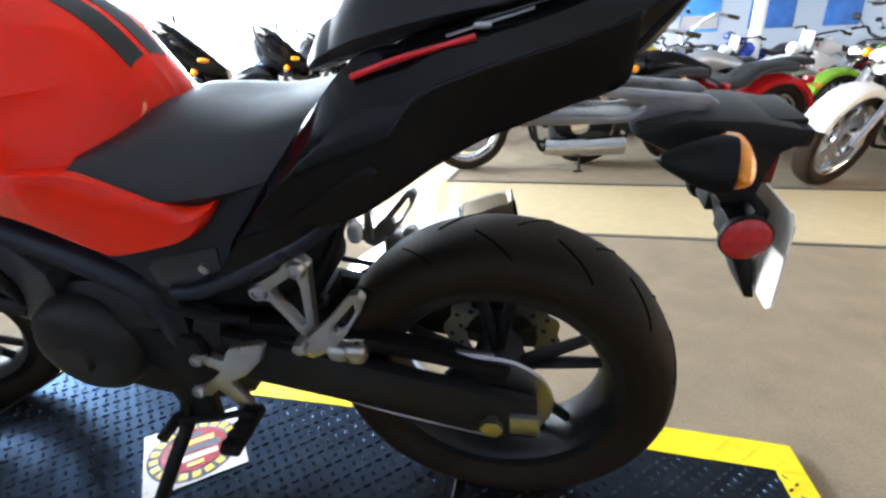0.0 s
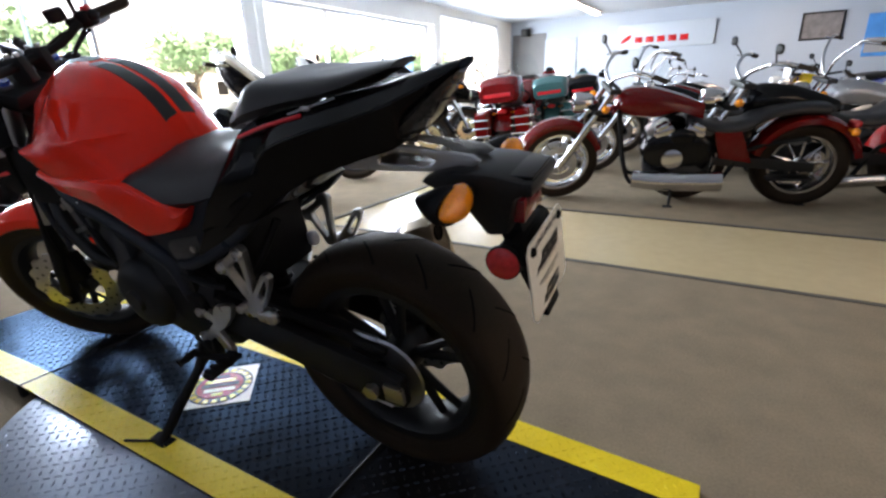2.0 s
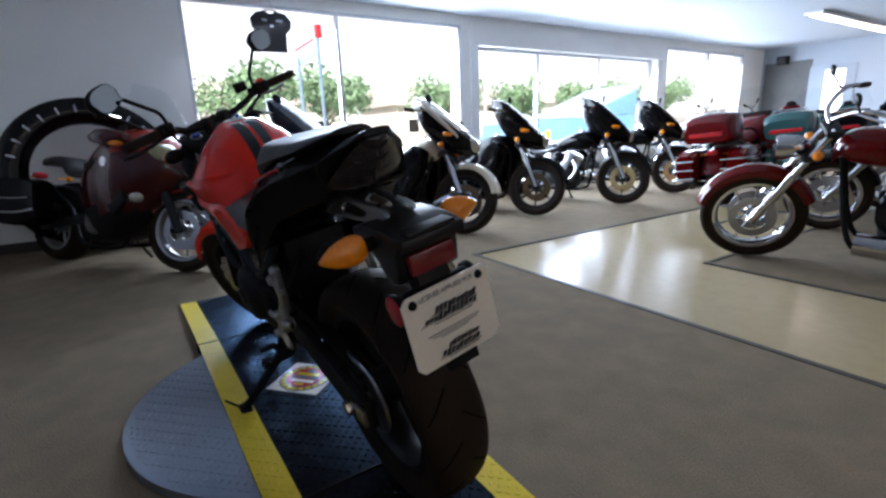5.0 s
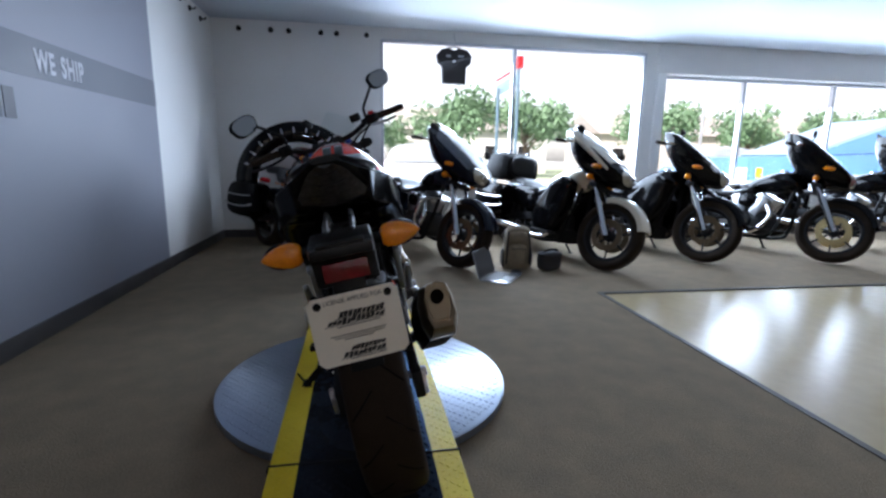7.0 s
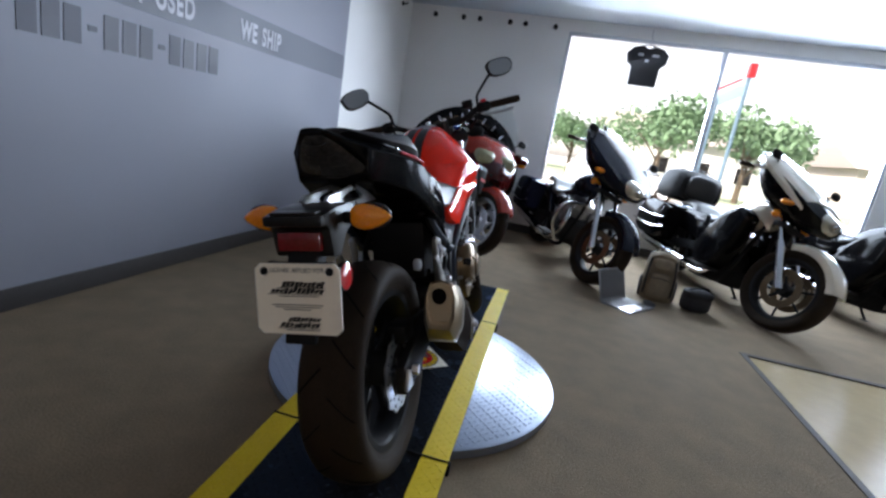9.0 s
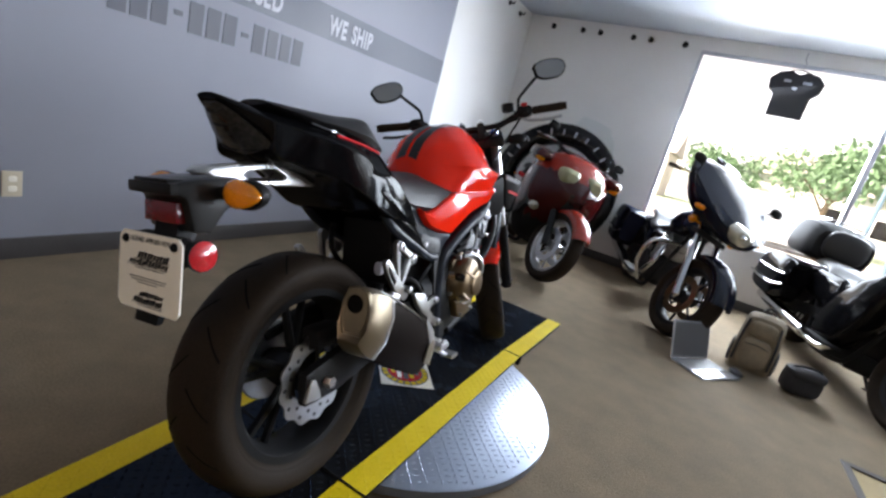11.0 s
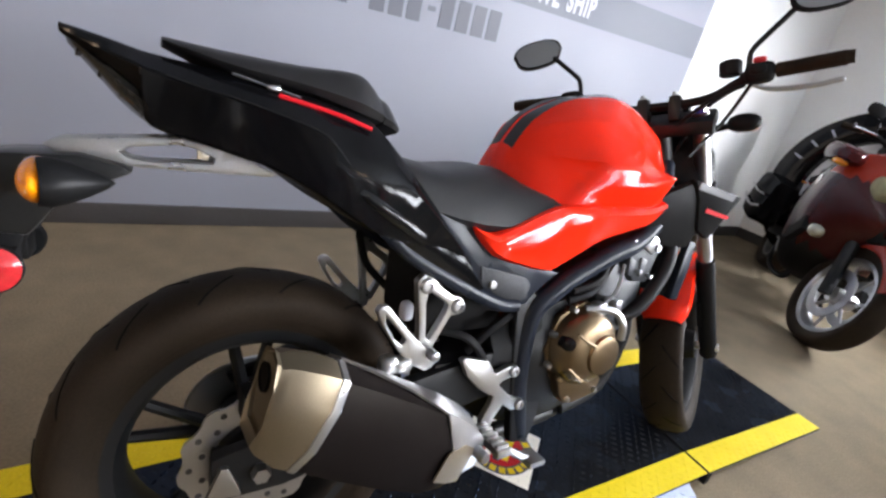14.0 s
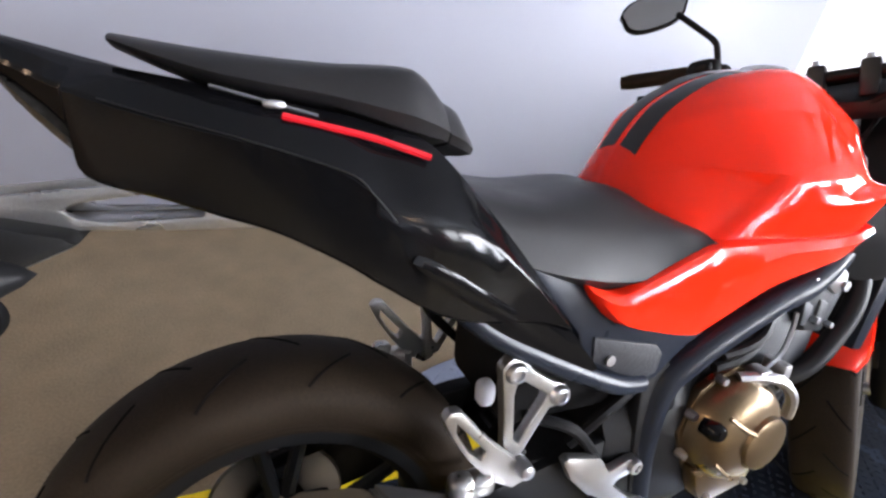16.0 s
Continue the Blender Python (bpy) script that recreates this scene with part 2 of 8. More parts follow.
def box(x0, x1, y0, y1, z0, z1, bevel=0.0, seg=2, m=None):
    bm = bmesh.new()
    bmesh.ops.create_cube(bm, size=1)
    for v in bm.verts:
        v.co = Vector((x0 if v.co.x < 0 else x1, y0 if v.co.y < 0 else y1, z0 if v.co.z < 0 else z1))
    if bevel:
        bmesh.ops.bevel(bm, geom=bm.edges[:], offset=bevel, segments=seg, affect="EDGES", profile=0.6)
    if m is not None:
        bmesh.ops.transform(bm, matrix=m, verts=bm.verts)
    return bm


def smooth_path(pts, n):
    pts = [Vector(p) for p in pts]
    if len(pts) < 3 or n < 2:
        return pts
    out = []
    for i in range(len(pts) - 1):
        p0, p1, p2, p3 = pts[max(i - 1, 0)], pts[i], pts[i + 1], pts[min(i + 2, len(pts) - 1)]
        for k in range(n):
            t = k / n
            out.append(0.5 * (2 * p1 + (p2 - p0) * t + (2 * p0 - 5 * p1 + 4 * p2 - p3) * t * t + (3 * p1 - p0 - 3 * p2 + p3) * t ** 3))
    return out + [pts[-1]]


def tube(pts, r, seg=10, n=5, r1=None):
    """A round bar swept along a smooth path, with closed ends."""
    path = smooth_path(pts, n)
    bm, rings = bmesh.new(), []
    side = None
    for i, p in enumerate(path):
        d = (path[min(i + 1, len(path) - 1)] - path[max(i - 1, 0)]).normalized()
        if side is None:
            side = d.cross(Vector((0, 0, 1)))
            side = side.normalized() if side.length > 0.05 else Vector((0, 1, 0))
        side = (side - d * side.dot(d)).normalized()
        up = d.cross(side)
        rad = r if r1 is None else r + (r1 - r) * i / (len(path) - 1)
        rings.append([bm.verts.new(p + rad * (math.cos(a) * side + math.sin(a) * up)) for a in (2 * math.pi * k / seg for k in range(seg))])
    for a, b in zip(rings, rings[1:]):
        for k in range(seg):
            bm.faces.new((a[k], a[(k + 1) % seg], b[(k + 1) % seg], b[k]))
    bm.faces.new(rings[0][::-1])
    bm.faces.new(rings[-1])
    bmesh.ops.recalc_face_normals(bm, faces=bm.faces)
    return bm


def lathe(profile, seg=40, at=(0, 0, 0), closed=False, axis="y"):
    """Turns (radius, offset) points round the y axis (or x, z)."""
    bm, rings = bmesh.new(), []
    for r, h in profile:
        ring = []
        for k in range(seg):
            a = 2 * math.pi * k / seg
            c, s = r * math.cos(a), r * math.sin(a)
            p = {"y": (c, h, s), "z": (c, s, h), "x": (h, c, s)}[axis]
            ring.append(bm.verts.new(Vector(at) + Vector(p)))
        rings.append(ring)
    pairs = list(zip(rings, rings[1:])) + ([(rings[-1], rings[0])] if closed else [])
    for a, b in pairs:
        for k in range(seg):
            bm.faces.new((a[k], a[(k + 1) % seg], b[(k + 1) % seg], b[k]))
    if not closed:
        bm.faces.new(rings[0][::-1])
        bm.faces.new(rings[-1])
    bmesh.ops.remove_doubles(bm, verts=bm.verts, dist=1e-5)
    bmesh.ops.recalc_face_normals(bm, faces=bm.faces)
    return bm


def prism(outline, y0, y1, bevel=0.0, holes=(), m=None, seg=2):
    """An outline in x and z, drawn out along y, with rounded edges. Holes are outlines cut through it."""
    bm = bmesh.new()
    if holes:
        loops = []
        for o in (outline, *holes):
            vs = [bm.verts.new((x, y0, z)) for x, z in o]
            loops += [bm.edges.new((vs[i], vs[(i + 1) % len(vs)])) for i in range(len(vs))]
        bmesh.ops.triangle_fill(bm, use_beauty=True, use_dissolve=False, edges=loops)
    else:
        bm.faces.new([bm.verts.new((x, y0, z)) for x, z in outline])
    ext = bmesh.ops.extrude_face_region(bm, geom=bm.faces[:])
    for v in ext["geom"]:
        if isinstance(v, bmesh.types.BMVert):
            v.co.y = y1
    bmesh.ops.recalc_face_normals(bm, faces=bm.faces)
    if bevel:
        sharp = [e for e in bm.edges if len(e.link_faces) == 2 and e.calc_face_angle(0) > 0.5]
        bmesh.ops.bevel(bm, geom=sharp, offset=bevel, segments=seg, affect="EDGES", profile=0.6, clamp_overlap=True)
    if m is not None:
        bmesh.ops.transform(bm, matrix=m, verts=bm.verts)
    return bm


def loft(stations, n=4, ring=3):
    """A body symmetrical about y = 0. Each station is x and half a section as (y, z), from the top's middle to the bottom's middle."""
    k = len(stations[0][1])
    lines = [smooth_path([(x, half[i][0], half[i][1]) for x, half in stations], n) for i in range(k)]
    bm, rings = bmesh.new(), []
    for j in range(len(lines[0])):
        half = smooth_path([lines[i][j] for i in range(k)], ring)
        half[0].y = half[-1].y = 0
        full = half + [Vector((p.x, -p.y, p.z)) for p in half[-2:0:-1]]
        rings.append([bm.verts.new(p) for p in full])
    c = len(rings[0])
    for a, b in zip(rings, rings[1:]):
        for i in range(c):
            bm.faces.new((a[i], a[(i + 1) % c], b[(i + 1) % c], b[i]))
    bm.faces.new(rings[0][::-1])
    bm.faces.new(rings[-1])
    bmesh.ops.recalc_face_normals(bm, faces=bm.faces)
    return bm


def crease_loft(stations, sharp, n=6, ring=5, fillet=0.005):
    """As loft, but the lines named in sharp stay creases with a narrow rounded edge."""
    k = len(stations[0][1])
    lines = [smooth_path([(x, half[i][0], half[i][1]) for x, half in stations], n) for i in range(k)]
    bm, rings = bmesh.new(), []
    for j in range(len(lines[0])):
        pts, runs, run = [lines[i][j] for i in range(k)], [], []
        for i, p in enumerate(pts):
            if i in sharp:
                a, b = pts[i - 1] - p, pts[i + 1] - p
                run.append(p + a * min(0.4, fillet / max(a.length, 1e-6)))
                runs.append(run)
                run = [p + b * min(0.4, fillet / max(b.length, 1e-6))]
            else:
                run.append(p)
        runs.append(run)
        half = []
        for r in runs:
            if len(r) == 2:
                half += [r[0].lerp(r[1], q / (ring - 1)) for q in range(ring)]
            else:
                half += smooth_path(r, ring)
        half[0].y = half[-1].y = 0
        full = half + [Vector((p.x, -p.y, p.z)) for p in half[-2:0:-1]]
        rings.append([bm.verts.new(p) for p in full])
    c = len(rings[0])
    for a, b in zip(rings, rings[1:]):
        for i in range(c):
            bm.faces.new((a[i], a[(i + 1) % c], b[(i + 1) % c], b[i]))
    bm.faces.new(rings[0][::-1])
    bm.faces.new(rings[-1])
    bmesh.ops.recalc_face_normals(bm, faces=bm.faces)
    return bm


def shell(rows, n=6, depth=0.02):
    """A curved side panel: rows of points from its upper to its lower edge, smoothed along their length, closed by an inner face set depth inwards (towards y = 0)."""
    lines = [smooth_path(r, n) for r in rows]
    inner = [[Vector((p.x, p.y - math.copysign(depth, p.y), p.z)) for p in lines[i]] for i in (-1, 0)]
    loop = lines + inner
    bm = bmesh.new()
    vs = [[bm.verts.new(p) for p in r] for r in loop]
    m = len(vs)
    for i in range(m):
        a, b = vs[i], vs[(i + 1) % m]
        for j in range(len(a) - 1):
            bm.faces.new((a[j], a[j + 1], b[j + 1], b[j]))
    bm.faces.new([r[0] for r in vs])
    bm.faces.new([r[-1] for r in vs][::-1])
    bmesh.ops.recalc_face_normals(bm, faces=bm.faces)
    return bm


def skin(rings, cap=True):
    """Joins rings of points, all of one length, into a closed body."""
    bm = bmesh.new()
    vs = [[bm.verts.new(p) for p in r] for r in rings]
    c = len(vs[0])
    for a, b in zip(vs, vs[1:]):
        for i in range(c):
            bm.faces.new((a[i], a[(i + 1) % c], b[(i + 1) % c], b[i]))
    if cap:
        bm.faces.new(vs[0][::-1])
        bm.faces.new(vs[-1])
    bmesh.ops.recalc_face_normals(bm, faces=bm.faces)
    return bm


def blob(cx, cy, cz, rx, ry, rz, power=2.0, seg=16, rows=10):
    """A rounded body; power above 2 squares it off."""
    bm = bmesh.new()
    bmesh.ops.create_uvsphere(bm, u_segments=seg, v_segments=rows, radius=1)
    for v in bm.verts:
        s = [math.copysign(abs(c) ** (2 / power), c) for c in v.co]
        v.co = Vector((cx + rx * s[0], cy + ry * s[1], cz + rz * s[2]))
    return bm


def mirrored(bm):
    bmesh.ops.transform(bm, matrix=Matrix.Diagonal((1, -1, 1, 1)), verts=bm.verts)
    bmesh.ops.reverse_faces(bm, faces=bm.faces)
    return bm


def moved(bm, m):
    bmesh.ops.transform(bm, matrix=m, verts=bm.verts)
    return bm


def words(name, body, size, m, material, parent, depth=0.002, squeeze=1.0, centre=False, bold=0.0):
    cu = bpy.data.curves.new(name, "FONT")
    cu.body, cu.size, cu.extrude, cu.offset = body, size, depth, bold
    cu.space_character, cu.space_word = (1.12, 1.5) if bold else (1, 1)
    cu.align_x = "CENTER" if centre else "LEFT"
    tmp = bpy.data.objects.new("tmp_text", cu)
    me = bpy.data.meshes.new_from_object(tmp)
    bpy.data.objects.remove(tmp)
    me.name = name
    me.materials.append(material)
    me.transform(Matrix.Diagonal((squeeze, 1, 1, 1)))
    ob = new(name, me)
    ob.parent = parent
    ob.matrix_local = m
    return ob


# ---- the room ----
X0, X1, Y0, Y1, TOP = -4.96, 7.6, -1.0, 13.3, 2.57
Z0 = -0.006


def structure(name, bm, material, label, category, smooth=0):
    return tagged(part(name, bm, material, None, "", smooth), label, category, kind="structure")


def flat(outline, z0, z1):
    bm = bmesh.new()
    bm.faces.new([bm.verts.new((x, y, z0)) for x, y in outline])
    ext = bmesh.ops.extrude_face_region(bm, geom=bm.faces[:])
    for v in ext["geom"]:
        if isinstance(v, bmesh.types.BMVert):
            v.co.z = z1
    bmesh.ops.recalc_face_normals(bm, faces=bm.faces)
    return bm


floor = structure("floor", box(X0 - 0.3, X1 + 0.2, Y0 - 0.2, Y1 + 0.2, -0.15, Z0), VINYL, "polished tan vinyl showroom floor with soft reflections", "floor")
carpet = structure("carpet", flat([(X0, Y0), (X1, Y0), (X1, 2.55), (-2.07, 2.55), (-2.07, Y1), (X0, Y1)], Z0, 0.0), CARPET, "grey-brown short-pile carpet along walls and windows", "carpet")
island = structure("carpet", flat([(-0.78, 3.68), (X1, 3.68), (X1, 12.2), (-0.78, 12.2)], Z0, 0.0), CARPET, "grey-brown carpet island under the parked cruisers", "carpet")
for ax, ay, bx, by in ((-2.09, 2.53, X1, 2.565), (-2.095, 2.565, -2.055, Y1), (-0.80, 3.665, X1, 3.695), (-0.8, 3.695, -0.765, 12.2)):
    structure("trim", box(ax, bx, ay, by, Z0, 0.004, 0.0015), STRIP, "thin dark strip where carpet meets vinyl", "floor trim")

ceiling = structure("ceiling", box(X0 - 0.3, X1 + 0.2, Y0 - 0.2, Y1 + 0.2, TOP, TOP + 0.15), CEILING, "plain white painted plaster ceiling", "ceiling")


# window wall, with its openings and piers
WIN = [("window_1", 0.955, 4.50, 0.65, 2.44, -5.0, (2.665,)), ("window_2", 4.80, 9.12, 0.72, 2.19, -5.12, (6.13, 7.63)), ("window_3", 9.45, 12.4, 0.65, 2.43, -5.0, (10.95,))]
edge = Y0 - 0.2
wall_bits = []
for name, a, b, lo, hi, gx, mulls in WIN:
    wall_bits += [(edge, a, -0.15, TOP), (a, b, -0.15, lo), (a, b, hi, TOP)]
    edge = b
wall_bits.append((edge, Y1 + 0.2, -0.15, TOP))
wall_west = structure("wall_west", join(*[box(X0 - 0.28, X0, a, b, lo, hi) for a, b, lo, hi in wall_bits]), WALL_WHITE, "off-white painted window wall with three wide openings", "wall")
for name, a, b, lo, hi, gx, mulls in WIN:
    w = tagged(new(name), "wide shop window in a thin metal frame", "window", kind="structure")
    w.location = (gx, a, lo)
    T = Matrix.Translation((-gx, -a, -lo))
    fr = join(box(gx - 0.03, gx + 0.03, a, b, lo, lo + 0.035, 0.004), box(gx - 0.03, gx + 0.03, a, b, hi - 0.04, hi, 0.004),
              box(gx - 0.03, gx + 0.03, a, a + 0.035, lo + 0.035, hi - 0.04, 0.004), box(gx - 0.03, gx + 0.03, b - 0.035, b, lo + 0.035, hi - 0.04, 0.004))
    part("window_frame", moved(fr, T), FRAME_ALU, w, smooth=30)
    cuts = [a + 0.035, *mulls, b - 0.035]
    for mu in mulls:
        part("mullion", moved(box(gx - 0.035, gx + 0.035, mu - 0.022, mu + 0.022, lo + 0.035, hi - 0.04, 0.004), T), FRAME_ALU, w, smooth=30)
    for c0, c1 in zip(cuts, cuts[1:]):
        g = part("pane", moved(box(gx - 0.004, gx + 0.004, c0, c1, lo + 0.03, hi - 0.035), T), GLASS, w, smooth=0)
        g.visible_shadow = False
    part("window_sill", moved(box(X0 - 0.02, X0 + 0.045, a - 0.03, b + 0.03, lo - 0.035, lo + 0.003, 0.006), T), WALL_WHITE, w, smooth=30)

# proud header and piers round the middle window
structure("trim", box(X0, X0 + 0.03, 4.66, 9.32, 2.19, TOP, 0.003), WALL_WHITE, "shallow painted header over the middle window", "wall trim", 30)
structure("trim", box(X0, X0 + 0.03, 4.66, 4.795, 0.1, 2.188, 0.003), WALL_WHITE, "shallow painted pier beside the middle window", "wall trim", 30)
structure("trim", box(X0, X0 + 0.03, 9.125, 9.32, 0.1, 2.188, 0.003), WALL_WHITE, "shallow painted pier beside the middle window", "wall trim", 30)

# grey wall with lettering
wall_south = structure("wall_south", box(-3.275, X1 + 0.2, Y0 - 0.2, Y0, -0.15, TOP), WALL_GREY, "blue-grey painted wall with a slate band and lettering", "wall")
structure("wall_south_white", box(X0 - 0.28, -3.275, Y0 - 0.2, Y0, -0.15, TOP), WALL_WHITE, "off-white painted end of the side wall", "wall")
part("band", box(-3.273, 4.2, Y0, Y0 + 0.003, 1.405, 1.615), BAND_GREY, wall_south, "darker slate painted band", 0)
TXT = Matrix(((-1, 0, 0, 0), (0, 0, 1, 0), (0, 1, 0, 0), (0, 0, 0, 1)))


def wall_words(body, x, z, size, material, squeeze=0.72):
    return words("lettering", body, size, Matrix.Translation((x, Y0 + 0.005, z)) @ TXT, material, wall_south, 0.001, squeeze, False, size * 0.036)


wall_words("WE SHIP", -1.755, 1.447, 0.162, LETTER_PALE, 0.66)
wall_words("BUY USED", -0.80, 1.447, 0.162, LETTER_PALE, 0.66)
for i, x in enumerate((-0.405, -0.50, -0.595, None, -0.785, -0.885, -0.985, None, -1.175, -1.278, -1.38, -1.48)):
    if x is not None:
        part("plain_bar", box(x - 0.078, x, Y0, Y0 + 0.003, 1.178, 1.333), LETTER_GREY, wall_south, "", 0)
for x in (-0.705, -1.10):
    part("plain_bar", box(x - 0.045, x, Y0, Y0 + 0.003, 1.243, 1.268), LETTER_GREY, wall_south, "", 0)

wall_north = structure("wall_north", box(X0 - 0.28, X1 + 0.2, Y1, Y1 + 0.2, -0.15, TOP), WALL_BLUE, "pale blue-white painted back wall of the showroom", "wall")
wall_east = structure("wall_east", box(X1, X1 + 0.2, Y0 - 0.2, Y1, -0.15, TOP), WALL_WHITE, "plain white painted wall closing the showroom", "wall")
for a in ((X0 + 0.001, X1, Y0, Y0 + 0.012), (X0, X0 + 0.012, Y0 + 0.013, Y1), (X0 + 0.013, X1, Y1 - 0.012, Y1)):
    structure("baseboard", box(*a, 0.0, 0.10, 0.003), BASEBOARD, "dark brown vinyl baseboard", "baseboard", 30)

# ceiling lamps and vent
# strips at x 4.0 and 5.8 are unseen, added to light the bike's rear
for k, (lx, ly0, ly1) in enumerate(((-2.55, 9.4, 12.9), (1.5, 9.6, 12.6), (4.0, -0.2, 3.4), (5.8, -0.2, 3.4))):
    lampo = thing("ceiling_light", Matrix.Translation((lx, ly0, TOP)), "long white fluorescent strip light on the ceiling", "ceiling light", "ceiling strip lights")
    L_ = ly1 - ly0
    part("housing", box(-0.13, 0.13, 0, L_, -0.045, 0, 0.008), WHITE_PAINT, lampo)
    part("diffuser", box(-0.06, 0.06, 0.03, L_ - 0.03, -0.062, -0.046, 0.006), LAMP_GLOW, lampo, "glowing white diffuser")
vent = thing("ceiling_vent", Matrix.Translation((-1.1, 11.0, TOP)), "white metal ceiling air vent with slats", "ceiling vent")
part("frame", box(-0.32, 0.32, -0.32, 0.32, -0.012, 0, 0.003), WHITE_PAINT, vent)
for k in range(7):
    part("slat", box(-0.27, 0.27, -0.25 + k * 0.083 - 0.028, -0.25 + k * 0.083 + 0.028, -0.02, -0.0125, 0.002), SILVER, vent)

# small fittings on the walls
outlet = thing("wall_outlet", Matrix.Translation((-0.085, Y0, 0.35)), "ivory wall outlet plate on the grey wall", "outlet")
part("plate", box(-0.036, 0.036, 0, 0.006, -0.058, 0.058, 0.003), CREAM, outlet)
for z in (-0.022, 0.022):
    part("socket", blob(0, 0.006, z, 0.017, 0.003, 0.014, 3), WHITE_CARD, outlet)
for y in (-0.683, -0.325, -0.121, 0.249, 0.433, 0.787):
    hook = thing("wall_hook", Matrix.Translation((X0, y, 2.465)), "small black wall hook near the ceiling", "wall hook", "hooks along the wall")
    part("base", lathe([(0.0, 0), (0.028, 0), (0.03, 0.006), (0.02, 0.014), (0.0, 0.014)], 14, axis="x"), PLASTIC, hook)
    part("peg", tube([(0.01, 0, 0), (0.05, 0, -0.004), (0.065, 0, 0.018)], 0.008, 8), PLASTIC, hook)
for x, z in ((-4.05, 2.50), (-4.3, 2.48), (-4.62, 2.465)):
    hook = thing("wall_hook", pose(x, Y0, z, 0, 0, 90), "small black wall hook near the ceiling", "wall hook", "hooks along the wall")
    part("base", lathe([(0.0, 0), (0.028, 0), (0.03, 0.006), (0.02, 0.014), (0.0, 0.014)], 14, axis="x"), PLASTIC, hook)
    part("peg", tube([(0.01, 0, 0), (0.05, 0, -0.004), (0.065, 0, 0.018)], 0.008, 8), PLASTIC, hook)

# ---- turntable and ramp ----
PLATE_C, PLATE_YAW = (-0.78, 0.738), 1.1
turntable = thing("turntable", pose(-0.77, 0.745, 0), "round silver tread-plate turntable on the carpet", "turntable")
part("disc", lathe([(0.0, 0.042), (0.614, 0.042), (0.622, 0.038), (0.622, 0.008), (0.602, 0.004), (0.0, 0.004)], 96, axis="z"), DISC, turntable, smooth=30)
part("foot_ring", lathe([(0.5, 0.0), (0.54, 0.0), (0.54, 0.006), (0.5, 0.006)], 64, closed=True, axis="z"), PLASTIC, turntable)


def lugs(keep, pitch, z, length, width, height):
    """Raised tread-plate bars: short lozenges, each row turned across the next."""
    vs, fs = [], []
    for i in range(-60, 61):
        for j in range(-60, 61):
            x, y = i * pitch + (0.5 * pitch if j % 2 else 0), j * pitch * 0.5
            if not keep(x, y):
                continue
            a = radians(45 if (i + (j // 2)) % 2 else -45)
            ux, uy = math.cos(a), math.sin(a)
            k = len(vs)
            for l, w, h in ((1, 0, 0), (0, 1, 0), (-1, 0, 0), (0, -1, 0), (0.5, 0, 1), (-0.5, 0, 1)):
                vs.append((x + ux * l * length - uy * w * width, y + uy * l * length + ux * w * width, z + h * height))
            fs += [(k, k + 1, k + 4), (k + 1, k + 2, k + 5), (k + 1, k + 5, k + 4), (k + 2, k + 3, k + 5), (k + 3, k, k + 4), (k + 3, k + 4, k + 5)]
    bm = bmesh.new()
    me = bpy.data.meshes.new("tmp")
    me.from_pydata(vs, [], fs)
    bm.from_mesh(me)
    bpy.data.meshes.remove(me)
    return bm


tagged(part("tread_relief", lugs(lambda x, y: x * x + y * y < 0.6 ** 2 and abs(y) > 0.30, 0.036, 0.042, 0.0098, 0.0042, 0.0024), DISC, turntable, smooth=0), kind="stuff")

ramp = thing("motorcycle_ramp", pose(*PLATE_C, 0, 0, 0, PLATE_YAW), "dark tread-plate ramp with yellow edge lines", "ramp")
HW, HF, HR = 0.302, -0.63, 0.64          # half width, front and rear hinge
TF, TR = -1.46, 1.40                     # tips
PT = 0.052                               # top of the middle plate


def ramp_plate(x0, x1, z0, z1, y0, y1, thick=0.008, lift=0.0):
    bm = bmesh.new()
    t = [(x0, y0, z0 + lift), (x1, y0, z1 + lift), (x1, y1, z1 + lift), (x0, y1, z0 + lift)]
    vs = [bm.verts.new(p) for p in t] + [bm.verts.new((x, y, z - thick)) for x, y, z in t]
    for q in ((0, 1, 2, 3), (7, 6, 5, 4), (0, 4, 5, 1), (1, 5, 6, 2), (2, 6, 7, 3), (3, 7, 4, 0)):
        bm.faces.new([vs[i] for i in q])
    bmesh.ops.recalc_face_normals(bm, faces=bm.faces)
    return bm


